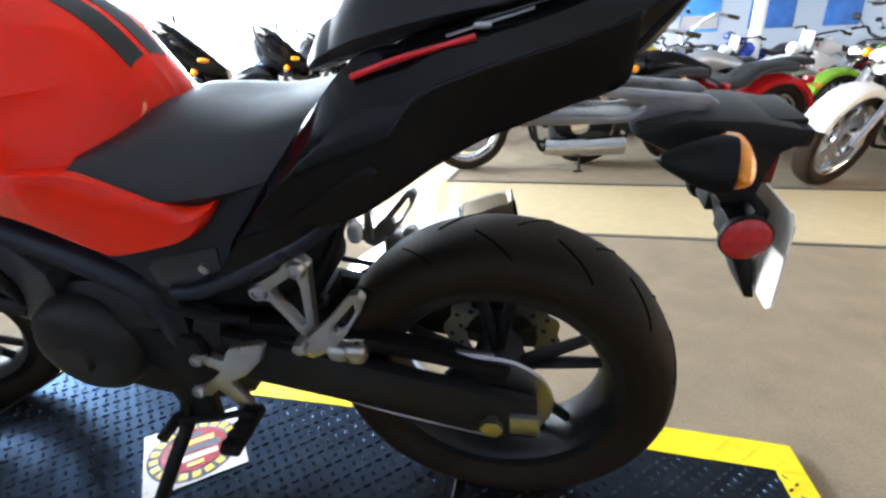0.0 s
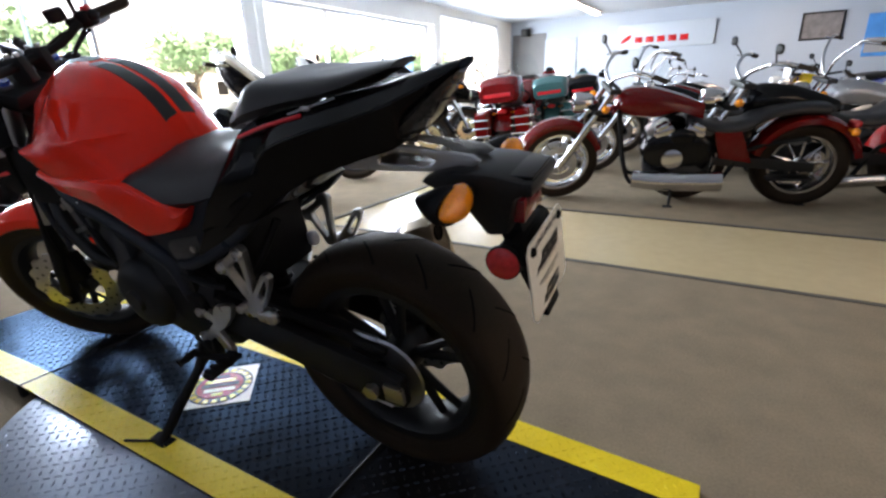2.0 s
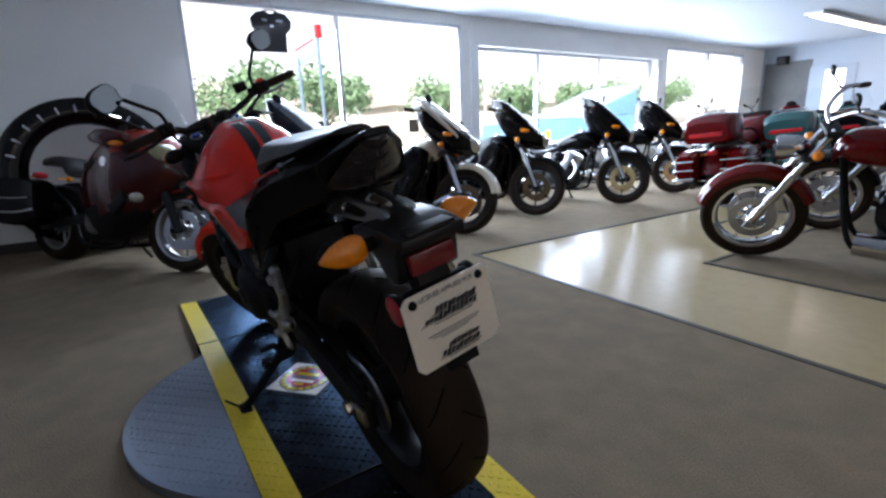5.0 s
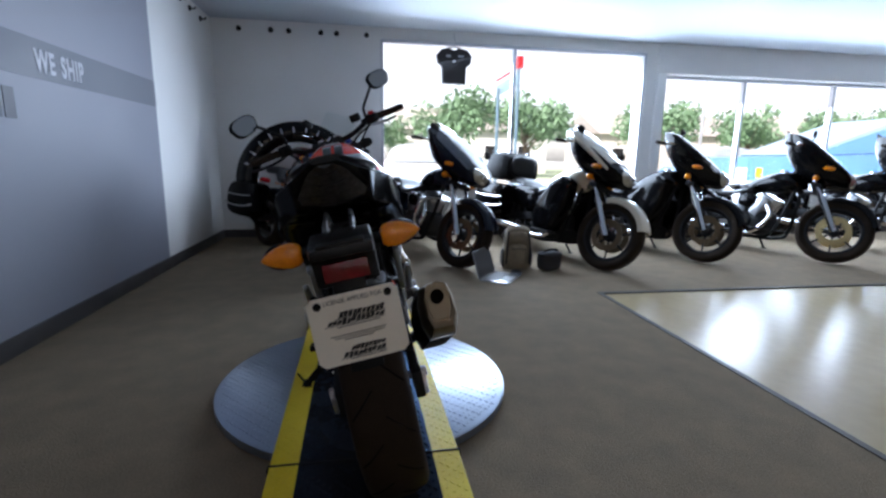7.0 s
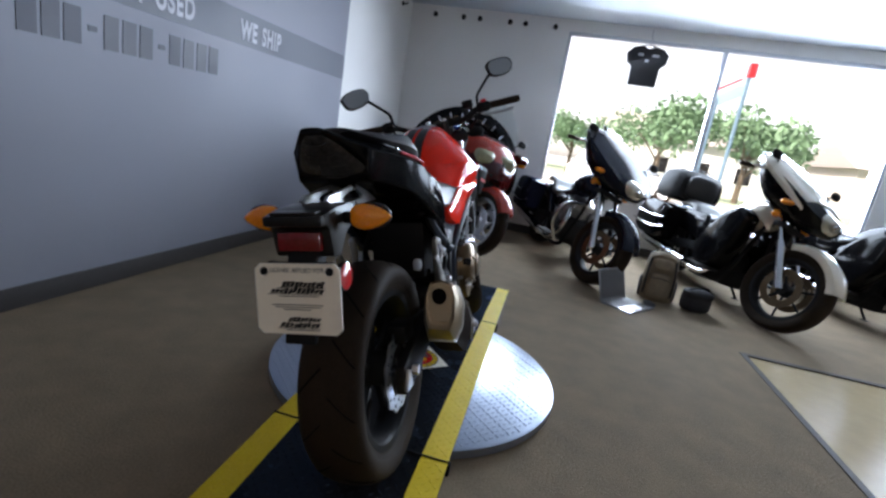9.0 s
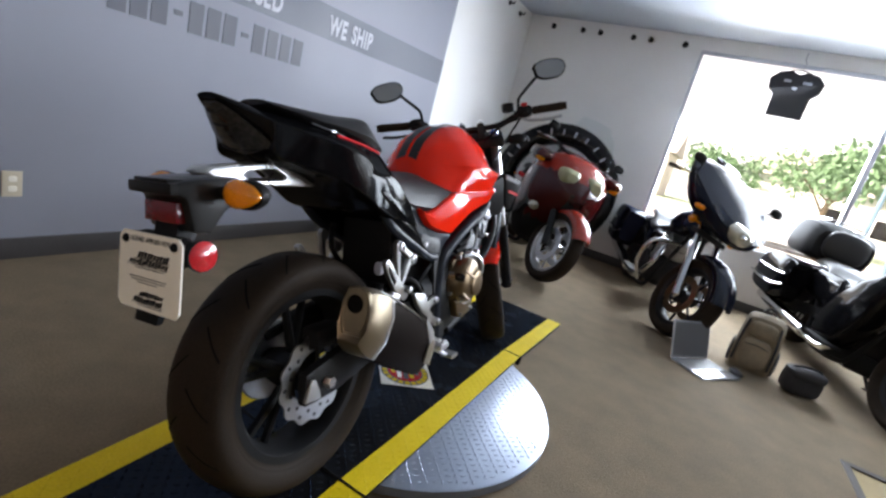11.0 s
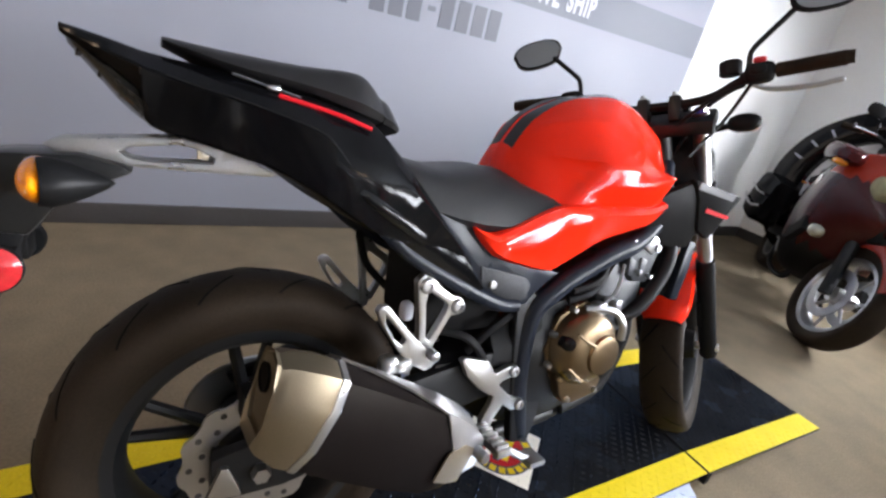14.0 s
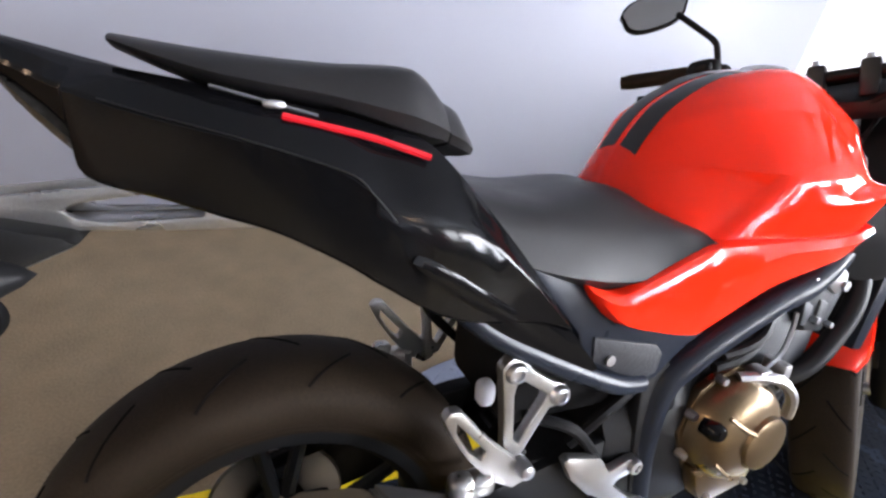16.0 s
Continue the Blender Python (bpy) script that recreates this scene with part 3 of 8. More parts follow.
SEGS = [("front_ramp", TF, HF - 0.004, 0.014, PT), ("middle_plate", HF + 0.004, HR - 0.004, PT, PT), ("rear_ramp", HR + 0.004, TR, PT, 0.014)]
for name, a, b, za, zb in SEGS:
    seg_ob = part(name, ramp_plate(a, b, za, zb, -HW, HW), TREAD, ramp, smooth=0)
    for s in (-1, 1):
        y0, y1 = sorted((s * HW, s * (HW - 0.088)))
        part("yellow_line", ramp_plate(a, b, za, zb, y0 + (0.0005 if s > 0 else 0), y1, 0.001, 0.002), YELLOW, seg_ob, smooth=0)
        part("skirt", ramp_plate(a, b, za - 0.008, zb - 0.008, s * (HW - 0.004) - 0.003, s * (HW - 0.004) + 0.003, min(za, zb) - 0.009 if name != "middle_plate" else 0.002), DISC, seg_ob, smooth=0)
    zmid = lambda x: za + (zb - za) * (x - a) / (b - a)
    bm = lugs(lambda x, y: a + 0.02 < x < b - 0.02 and abs(y) < HW - 0.1, 0.036, 0, 0.0100, 0.0044, 0.0036)
    for v in bm.verts:
        v.co.z += zmid(v.co.x)
    tagged(part("tread_relief", bm, TREAD, seg_ob, smooth=0), kind="stuff")
    bm = lugs(lambda x, y: a + 0.02 < x < b - 0.02 and HW - 0.08 < abs(y) < HW - 0.012, 0.036, 0.002, 0.0098, 0.004, 0.0016)
    for v in bm.verts:
        v.co.z += zmid(v.co.x)
    tagged(part("painted_relief", bm, YELLOW, seg_ob, smooth=0), kind="stuff")
for hx in (HF, HR):
    part("hinge", join(tube([(hx, -HW - 0.005, PT - 0.001), (hx, HW + 0.005, PT - 0.001)], 0.006, 8), box(hx - 0.012, hx + 0.012, HW - 0.012, HW + 0.008, PT - 0.04, PT, 0.003), box(hx - 0.012, hx + 0.012, -HW - 0.008, -HW + 0.012, PT - 0.04, PT, 0.003)), PLASTIC, ramp)
part("end_line", ramp_plate(TR - 0.06, TR + 0.004, 0.0165, 0.0125, -0.19, HW, 0.0012, 0.0018), YELLOW, ramp, "", 0)

sticker = thing("round_sticker", pose(-0.78, 0.745, PT + 0.0022, 0, 0, 42), "round red and yellow emblem printed on a clear square sheet", "sticker")
part("sheet", box(-0.108, 0.108, -0.108, 0.108, 0, 0.0012), WHITE_CARD, sticker, "", 0)
part("ring", lathe([(0.0, 0.0013), (0.102, 0.0013), (0.102, 0.002), (0.0, 0.002)], 40, axis="z"), INK, sticker, "", 0)
part("emblem", lathe([(0.0, 0.002), (0.072, 0.002), (0.072, 0.0028), (0.0, 0.0028)], 40, axis="z"), BRIGHT_RED, sticker, "", 0)
for k in range(20):
    a = 2 * math.pi * k / 20
    part("plain_bar", moved(box(0.077, 0.097, -0.0095, 0.0095, 0.002, 0.0027), Matrix.Rotation(a, 4, "Z")), YELLOW_PAINT, sticker, "", 0)
for x0, x1, y0, y1, m in ((-0.05, 0.045, 0.016, 0.034, YELLOW_PAINT), (-0.058, 0.058, -0.010, 0.010, INK), (-0.045, 0.05, -0.036, -0.018, WHITE_CARD), (-0.02, 0.02, 0.042, 0.058, INK), (-0.018, 0.018, -0.058, -0.044, YELLOW_PAINT)):
    part("plain_bar", box(x0, x1, y0, y1, 0.0028, 0.0035), m, sticker, "", 0)

# ---- the red motorcycle on the ramp ----
# local axes: x ahead of the rear axle, y to its left, z up from the tyres' foot
hero = thing("motorcycle", pose(-0.057, 0.8535, 0.0499, -11.5, 0, 182.0), "red and black naked motorcycle leaning on its side stand", "motorcycle")


TYRE_SIDE = ((0.08, 0.80), (0.12, 0.84), (0.15, 0.845), (0.18, 0.87), (0.30, 0.945), (0.46, 0.99), (0.58, 1.0), (0.70, 0.965), (0.80, 0.87), (0.88, 0.73), (0.945, 0.53), (0.985, 0.28))


def tread_height(w):
    """How high the tyre's crown stands at a share w of its half width."""
    pts = [(0.0, 1.0)] + [(b, a) for a, b in TYRE_SIDE[::-1] if a > 0.6]
    for (w0, h0), (w1, h1) in zip(pts, pts[1:]):
        if w <= w1:
            return h0 + (h1 - h0) * (w - w0) / (w1 - w0)
    return pts[-1][1]


def wheel(parent, name, at, R, rim_r, width, spoke, tyre_mat=RUBBER, rim_mat=SATIN, spokes=5, y_spokes=True, hub=0.045, m=None, grooves=True, bead=None):
    """A cast wheel with its tyre; at: the hub's middle."""
    hw = width / 2
    pr = [(rim_r - 0.012, -hw * 0.72), (rim_r + 0.006, -hw * 0.76)] + [(rim_r + 0.006 + u * (R - rim_r - 0.006), -hw * w) for u, w in TYRE_SIDE] + [(R, 0)] + [(rim_r + 0.006 + u * (R - rim_r - 0.006), hw * w) for u, w in TYRE_SIDE[::-1]] + [(rim_r + 0.006, hw * 0.76), (rim_r - 0.012, hw * 0.72)]
    M = Matrix.Translation(at)
    if m is not None:
        M = m @ M
    rp = [(rim_r - 0.028, -hw * 0.5), (rim_r - 0.014, -hw * 0.74), (rim_r + 0.004, -hw * 0.76), (rim_r + 0.004, -hw * 0.70), (rim_r - 0.010, -hw * 0.62), (rim_r - 0.016, 0), (rim_r - 0.010, hw * 0.62), (rim_r + 0.004, hw * 0.70), (rim_r + 0.004, hw * 0.76), (rim_r - 0.014, hw * 0.74), (rim_r - 0.028, hw * 0.5), (rim_r - 0.032, 0)]
    rim = part(name, moved(lathe(rp, 56, closed=True), M), rim_mat, parent)
    part("hub", moved(lathe([(0.0, -0.06), (hub, -0.06), (hub * 1.15, -0.02), (hub * 1.15, 0.02), (hub, 0.06), (0.0, 0.06)], 24), M), rim_mat, rim)
    for k in range(spokes):
        a = 2 * math.pi * k / spokes + 0.3
        for da in ((-0.17, 0.17) if y_spokes else (0,)):
            p0 = Vector((math.cos(a) * hub * 0.9, 0, math.sin(a) * hub * 0.9))
            p1 = Vector((math.cos(a + da) * (rim_r - 0.02), 0, math.sin(a + da) * (rim_r - 0.02)))
            part("spoke", moved(tube([p0, p0.lerp(p1, 0.5), p1], spoke * 1.15, 8, 3, spoke * 0.85), M), rim_mat, rim)
    tb = lathe(pr, 72, closed=True)
    part("tyre", moved(tb, M), tyre_mat, rim, "black rubber tyre")
    if grooves:
        gs = []
        for k in range(15):
            for s in (-1, 1):
                a0 = 2 * math.pi * (k + (0.5 if s > 0 else 0)) / 15
                pts = []
                for u in range(6):
                    t = u / 5
                    yy = s * hw * (0.12 + 0.72 * t)
                    rr = R - (R - rim_r - 0.006) * (1 - tread_height(abs(yy) / hw)) - 0.0006
                    a = a0 + t * 0.20
                    pts.append((math.cos(a) * rr, yy, math.sin(a) * rr))
                gs.append(tube(pts, 0.0024, 5, 1))
        tagged(part("tread_pattern", moved(join(*gs), M), GROOVE, rim), kind="stuff")
    return rim


def brake_disc(parent, at, r, y, waves=12, m=None):
    bm = bmesh.new()
    n = waves * 8
    rings = []
    for rr, yy in ((r * 0.62, y - 0.0025), (r, y - 0.0025), (r, y + 0.0025), (r * 0.62, y + 0.0025)):
        ring = []
        for k in range(n):
            a = 2 * math.pi * k / n
            w = 1 + (0.035 * math.copysign(abs(math.sin(waves * a / 1)) ** 0.4, math.sin(waves * a)) if rr > r * 0.8 else 0)
            ring.append(bm.verts.new((at[0] + math.cos(a) * rr * w, yy, at[2] + math.sin(a) * rr * w)))
        rings.append(ring)
    for a, b in zip(rings, rings[1:] + rings[:1]):
        for k in range(n):
            bm.faces.new((a[k], a[(k + 1) % n], b[(k + 1) % n], b[k]))
    bmesh.ops.recalc_face_normals(bm, faces=bm.faces)
    holes = []
    for k in range(waves * 2):
        a = 2 * math.pi * k / (waves * 2)
        rr = r * (0.74 if k % 2 else 0.88)
        holes.append(lathe([(0, y - 0.0032), (0.0055, y - 0.0032), (0.0055, y + 0.0032), (0, y + 0.0032)], 8, (at[0] + math.cos(a) * rr, 0, at[2] + math.sin(a) * rr)))
    arms = [tube([(at[0] + math.cos(a) * 0.03, y, at[2] + math.sin(a) * 0.03), (at[0] + math.cos(a + 0.2) * r * 0.66, y, at[2] + math.sin(a + 0.2) * r * 0.66)], 0.006, 6) for a in (2 * math.pi * k / 5 for k in range(5))]
    if m is not None:
        bm = moved(bm, m)
    d = part("brake_disc", bm, STEEL, parent, "wavy drilled steel brake disc")
    for h in holes:
        part("drilling", moved(h, m) if m is not None else h, INK, d)
    for c in arms:
        part("carrier_arm", moved(c, m) if m is not None else c, SATIN, d)
    return d


rw = wheel(hero, "rear_wheel", (0, 0, 0.312), 0.312, 0.222, 0.162, 0.0115)
brake_disc(rw, (0, 0, 0.312), 0.118, -0.082)
part("sprocket", lathe([(0.04, 0.075), (0.10, 0.075), (0.104, 0.079), (0.10, 0.083), (0.04, 0.083)], 40, (0, 0, 0.312), True), STEEL, rw)
part("axle", join(lathe([(0, -0.142), (0.014, -0.142), (0.016, -0.136), (0.016, -0.115), (0.012, -0.113), (0.012, 0.135), (0.02, 0.135), (0.02, 0.146), (0, 0.148)], 6, (0, 0, 0.312))), STEEL, hero)
# swing arm and chain
arm = [(-0.075, 0.27), (-0.075, 0.35), (0.05, 0.378), (0.25, 0.42), (0.50, 0.465), (0.54, 0.42), (0.50, 0.36), (0.25, 0.315), (0.04, 0.27)]
part("swingarm", join(prism(arm, -0.124, -0.096, 0.006), mirrored(prism(arm, -0.124, -0.096, 0.006)), box(0.335, 0.50, -0.11, 0.11, 0.37, 0.445, 0.01)), SATIN, hero)
part("chain_guard", prism([(-0.03, 0.40), (0.10, 0.435), (0.30, 0.465), (0.45, 0.475), (0.47, 0.445), (0.28, 0.43), (0.10, 0.405), (-0.02, 0.378)], 0.062, 0.098, 0.006), PLASTIC, hero)
part("chain", join(tube([(0.0, 0.079, 0.414), (0.25, 0.079, 0.432), (0.50, 0.079, 0.445)], 0.0075, 6, 4), tube([(0.0, 0.079, 0.21), (0.25, 0.079, 0.26), (0.50, 0.079, 0.355)], 0.0075, 6, 4)), STEEL, hero)
part("axle_adjuster", prism([(-0.085, 0.285), (-0.03, 0.280), (-0.035, 0.30), (-0.05, 0.335), (-0.062, 0.338)], -0.134, -0.122, 0.003), ALU, hero)
part("axle_adjuster", box(-0.08, -0.03, 0.122, 0.134, 0.29, 0.335, 0.004), ALU, hero)
part("rear_caliper", join(box(-0.03, 0.06, -0.118, -0.060, 0.395, 0.45, 0.012), tube([(0.06, -0.1, 0.43), (0.2, -0.12, 0.44), (0.33, -0.11, 0.47)], 0.006, 8)), PLASTIC, hero)

# engine and frame
part("crankcase", join(loft([(0.47, [(0, 0.50), (0.10, 0.50), (0.125, 0.46), (0.125, 0.34), (0.10, 0.29), (0, 0.28)]), (0.62, [(0, 0.56), (0.12, 0.56), (0.15, 0.50), (0.15, 0.34), (0.10, 0.25), (0, 0.235)]), (0.80, [(0, 0.54), (0.11, 0.54), (0.14, 0.49), (0.14, 0.36), (0.09, 0.27), (0, 0.26)]), (0.88, [(0, 0.47), (0.08, 0.47), (0.10, 0.45), (0.10, 0.38), (0.07, 0.32), (0, 0.31)])], 4, 1)), SATIN, hero)
head_out = [(0.806, 0.668), (0.838, 0.716), (0.885, 0.738), (0.925, 0.712), (0.940, 0.680), (0.926, 0.645), (0.911, 0.598), (0.856, 0.604)]
block_out = [(0.745, 0.585), (0.800, 0.660), (0.850, 0.606), (0.908, 0.600), (0.900, 0.545), (0.868, 0.478), (0.800, 0.455), (0.750, 0.500)]
part("cylinder_block", prism(block_out, -0.140, 0.140, 0.010), HEAD_GREY, hero, "dark grey cylinder block")
head = part("cylinder_head", prism(head_out, -0.150, 0.150, 0.012), HEAD_GREY, hero, "grey cast cylinder head")
for s in (-1, 1):
    cam_lid = prism([(0.852, 0.716), (0.886, 0.733), (0.918, 0.712), (0.926, 0.686), (0.902, 0.672), (0.872, 0.690)], 0.140, 0.157, 0.006)
    part("cam_cover", cam_lid if s > 0 else mirrored(cam_lid), STEEL, head, "paler cam cover corner")
    rib = prism([(0.818, 0.672), (0.846, 0.660), (0.838, 0.622), (0.822, 0.626)], 0.146, 0.157, 0.005)
    part("head_rib", rib if s > 0 else mirrored(rib), HEAD_GREY, head)
    rib = prism([(0.866, 0.668), (0.892, 0.660), (0.886, 0.616), (0.866, 0.620)], 0.146, 0.155, 0.005)
    part("head_rib", rib if s > 0 else mirrored(rib), HEAD_GREY, head)
    for bx, bz, r in ((0.822, 0.706, 0.008), (0.914, 0.690, 0.010), (0.862, 0.632, 0.006), (0.906, 0.618, 0.006), (0.884, 0.722, 0.007)):
        part("head_bolt", lathe([(0, s * 0.163), (r, s * 0.162), (r, s * 0.150), (0, s * 0.148)], 6, (bx, 0, bz)), STEEL, head)
part("clutch_cable", tube([(0.795, -0.160, 0.655), (0.792, -0.162, 0.620), (0.778, -0.164, 0.585), (0.748, -0.164, 0.562), (0.738, -0.164, 0.548)], 0.0042, 6), STEEL, hero, "bright clutch cable")
for y, z in ((-0.158, 0.600), (-0.150, 0.575)):
    part("hose", tube([(0.640, y, z), (0.690, y - 0.006, z + 0.012), (0.730, y, z + 0.028), (0.765, y + 0.02, z + 0.055)], 0.009, 8), PLASTIC, hero)
CX, CZ = 0.698, 0.462
flange = [(CX + (0.101 if k % 5 else 0.106) * math.cos(2 * math.pi * k / 40), CZ + (0.101 if k % 5 else 0.106) * math.sin(2 * math.pi * k / 40)) for k in range(40)]
cover = part("clutch_cover", join(prism(flange, -0.152, -0.136, 0.003), lathe([(0, -0.206), (0.034, -0.206), (0.060, -0.202), (0.078, -0.194), (0.087, -0.182), (0.091, -0.165), (0.094, -0.150), (0, -0.150)], 44, (CX, 0, CZ)),
                                  prism([(0.622, 0.400), (0.640, 0.352), (0.657, 0.328), (0.690, 0.322), (0.765, 0.336), (0.775, 0.372), (0.72, 0.42)], -0.176, -0.138, 0.008)), BRONZE, hero, "bronze clutch cover")
part("cover_plate", lathe([(0, -0.215), (0.038, -0.215), (0.046, -0.212), (0.049, -0.204), (0.050, -0.190), (0, -0.190)], 36, (0.722, 0, 0.455)), BRONZE, cover, "round bronze plate")
part("cover_rib", tube([(0.640, -0.196, 0.512), (0.668, -0.207, 0.492), (0.690, -0.211, 0.482)], 0.004, 6), BRONZE, cover)
part("cover_rib", tube([(0.632, -0.196, 0.430), (0.660, -0.206, 0.405), (0.690, -0.203, 0.392)], 0.004, 6), BRONZE, cover)
part("oil_filler", lathe([(0, -0.200), (0.010, -0.200), (0.013, -0.197), (0.017, -0.190), (0.018, -0.170), (0, -0.170)], 14, (0.626, 0, 0.487)), GLOSS_BLACK, cover, "black oil filler cap")
part("sight_slot", box(0.625, 0.635, -0.189, -0.165, 0.415, 0.458, 0.004), GLOSS_BLACK, cover)
part("cable_bracket", join(tube([(0.690, -0.160, 0.553), (0.730, -0.176, 0.556), (0.768, -0.186, 0.545), (0.792, -0.192, 0.515), (0.798, -0.190, 0.478)], 0.0095, 8), box(0.716, 0.744, -0.180, -0.150, 0.540, 0.568, 0.005), box(0.766, 0.784, -0.185, -0.145, 0.548, 0.574, 0.004)), STEEL, cover, "polished cable bracket")
for a in (0.35, 1.15, 2.0, 2.75, 3.5, 4.25, 5.6):
    part("bolt", lathe([(0, -0.166), (0.0065, -0.166), (0.0075, -0.161), (0.008, -0.150), (0, -0.148)], 6, (CX + 0.1005 * math.cos(a), 0, CZ + 0.1005 * math.sin(a))), STEEL, cover)
for bx, bz in ((0.664, 0.340), (0.752, 0.348)):
    part("bolt", lathe([(0, -0.184), (0.006, -0.184), (0.007, -0.178), (0.007, -0.172), (0, -0.172)], 6, (bx, 0, bz)), STEEL, cover)
gen = part("generator_cover", lathe([(0, 0.185), (0.06, 0.185), (0.085, 0.178), (0.10, 0.165), (0.106, 0.14), (0, 0.135)], 40, (0.72, 0, 0.44)), SATIN, hero, "round dark generator cover")
part("cover_boss", lathe([(0, 0.195), (0.03, 0.195), (0.034, 0.185), (0, 0.183)], 20, (0.72, 0, 0.44)), SATIN, gen)
part("sprocket_cover", prism([(0.50, 0.47), (0.62, 0.50), (0.64, 0.40), (0.55, 0.34), (0.48, 0.38)], 0.12, 0.15, 0.012), PLASTIC, hero)
for s in (-1, 1):
    part("frame_tube", tube([(1.03, s * 0.05, 0.89), (0.94, s * 0.125, 0.775), (0.847, s * 0.143, 0.706), (0.75, s * 0.144, 0.672), (0.655, s * 0.142, 0.629), (0.596, s * 0.138, 0.592), (0.552, s * 0.132, 0.545), (0.545, s * 0.126, 0.44), (0.555, s * 0.125, 0.34), (0.58, s * 0.12, 0.24)], 0.024, 14), FRAME_COAT, hero)
    part("down_tube", tube([(1.02, s * 0.05, 0.86), (1.01, s * 0.11, 0.76), (0.988, s * 0.146, 0.662), (0.945, s * 0.154, 0.592), (0.892, s * 0.150, 0.534), (0.84, s * 0.13, 0.500)], 0.018, 12), SATIN, hero)
    part("seat_rail", tube([(0.492, s * 0.146, 0.574), (0.436, s * 0.149, 0.583), (0.327, s * 0.150, 0.635), (0.234, s * 0.146, 0.688), (0.165, s * 0.136, 0.745), (0.09, s * 0.095, 0.80), (-0.05, s * 0.06, 0.85)], 0.0135, 12), FRAME_COAT, hero)
    under = prism([(0.13, 0.758), (0.30, 0.702), (0.337, 0.688), (0.395, 0.62), (0.36, 0.608), (0.264, 0.672), (0.185, 0.732)], 0.122, 0.158, 0.006)
    part("lower_cowl", under if s > 0 else mirrored(under), GLOSS_BLACK, hero, "glossy black lower cowl")
    part("pivot_plate", prism([(0.50, 0.60), (0.57, 0.59), (0.60, 0.45), (0.62, 0.30), (0.60, 0.22), (0.545, 0.23), (0.52, 0.40)], s * 0.128 - 0.012, s * 0.128 + 0.012, 0.006), SATIN, hero)
    pn = prism([(0.272, 0.768), (0.300, 0.764), (0.366, 0.734), (0.392, 0.712), (0.430, 0.684), (0.500, 0.664), (0.588, 0.642), (0.606, 0.640), (0.572, 0.622), (0.540, 0.596), (0.520, 0.576), (0.500, 0.571), (0.440, 0.592), (0.384, 0.622), (0.360, 0.672)], 0.122, 0.146, 0.007)
    grey = part("side_panel", pn if s > 0 else mirrored(pn), FRAME_COAT, hero, "blue-grey satin side panel")
    ins = prism([(0.388, 0.662), (0.505, 0.634), (0.520, 0.618), (0.515, 0.588), (0.492, 0.580), (0.440, 0.600), (0.392, 0.626)], 0.1455, 0.1485, 0.001)
    part("carbon_insert", ins if s > 0 else mirrored(ins), GREY_PANEL, grey, "textured dark insert")
    part("screw", lathe([(0, 0), (0.008, 0), (0.008, 0.005), (0, 0.006)] if s > 0 else [(0, -0.006), (0.008, -0.005), (0.008, 0), (0, 0)], 10, (0.420, s * 0.148, 0.624)), STEEL, grey)
# mass of cables, boxes and dampers behind the engine
part("battery_box", box(0.30, 0.50, -0.095, 0.095, 0.50, 0.70, 0.02), PLASTIC, hero)
shock = part("shock_absorber", tube([(0.40, 0, 0.68), (0.36, 0, 0.42)], 0.028, 14), PLASTIC, hero)
coil = [(0.40 - 0.04 * k / 60 + 0.036 * math.cos(k * 0.9), 0.036 * math.sin(k * 0.9), 0.66 - 0.22 * k / 60) for k in range(61)]
part("spring", tube(coil, 0.006, 6, 1), SATIN, shock)
for pts in ((((0.40, -0.12, 0.47), (0.45, -0.13, 0.52), (0.52, -0.12, 0.55)), ((0.33, -0.10, 0.52), (0.40, -0.13, 0.50), (0.46, -0.13, 0.42)), 
                        ((0.40, 0.12, 0.50), (0.50, 0.135, 0.52), (0.62, 0.14, 0.58)), ((0.84, 0.13, 0.50), (0.82, 0.155, 0.60), (0.88, 0.15, 0.72)), ((0.22, 0.06, 0.68), (0.26, 0.10, 0.60), (0.34, 0.11, 0.52)))):
    part("hose", tube(pts, 0.009, 8), PLASTIC, hero)
part("reservoir", blob(0.275, -0.075, 0.555, 0.013, 0.014, 0.020, 3), LETTER_PALE, hero)

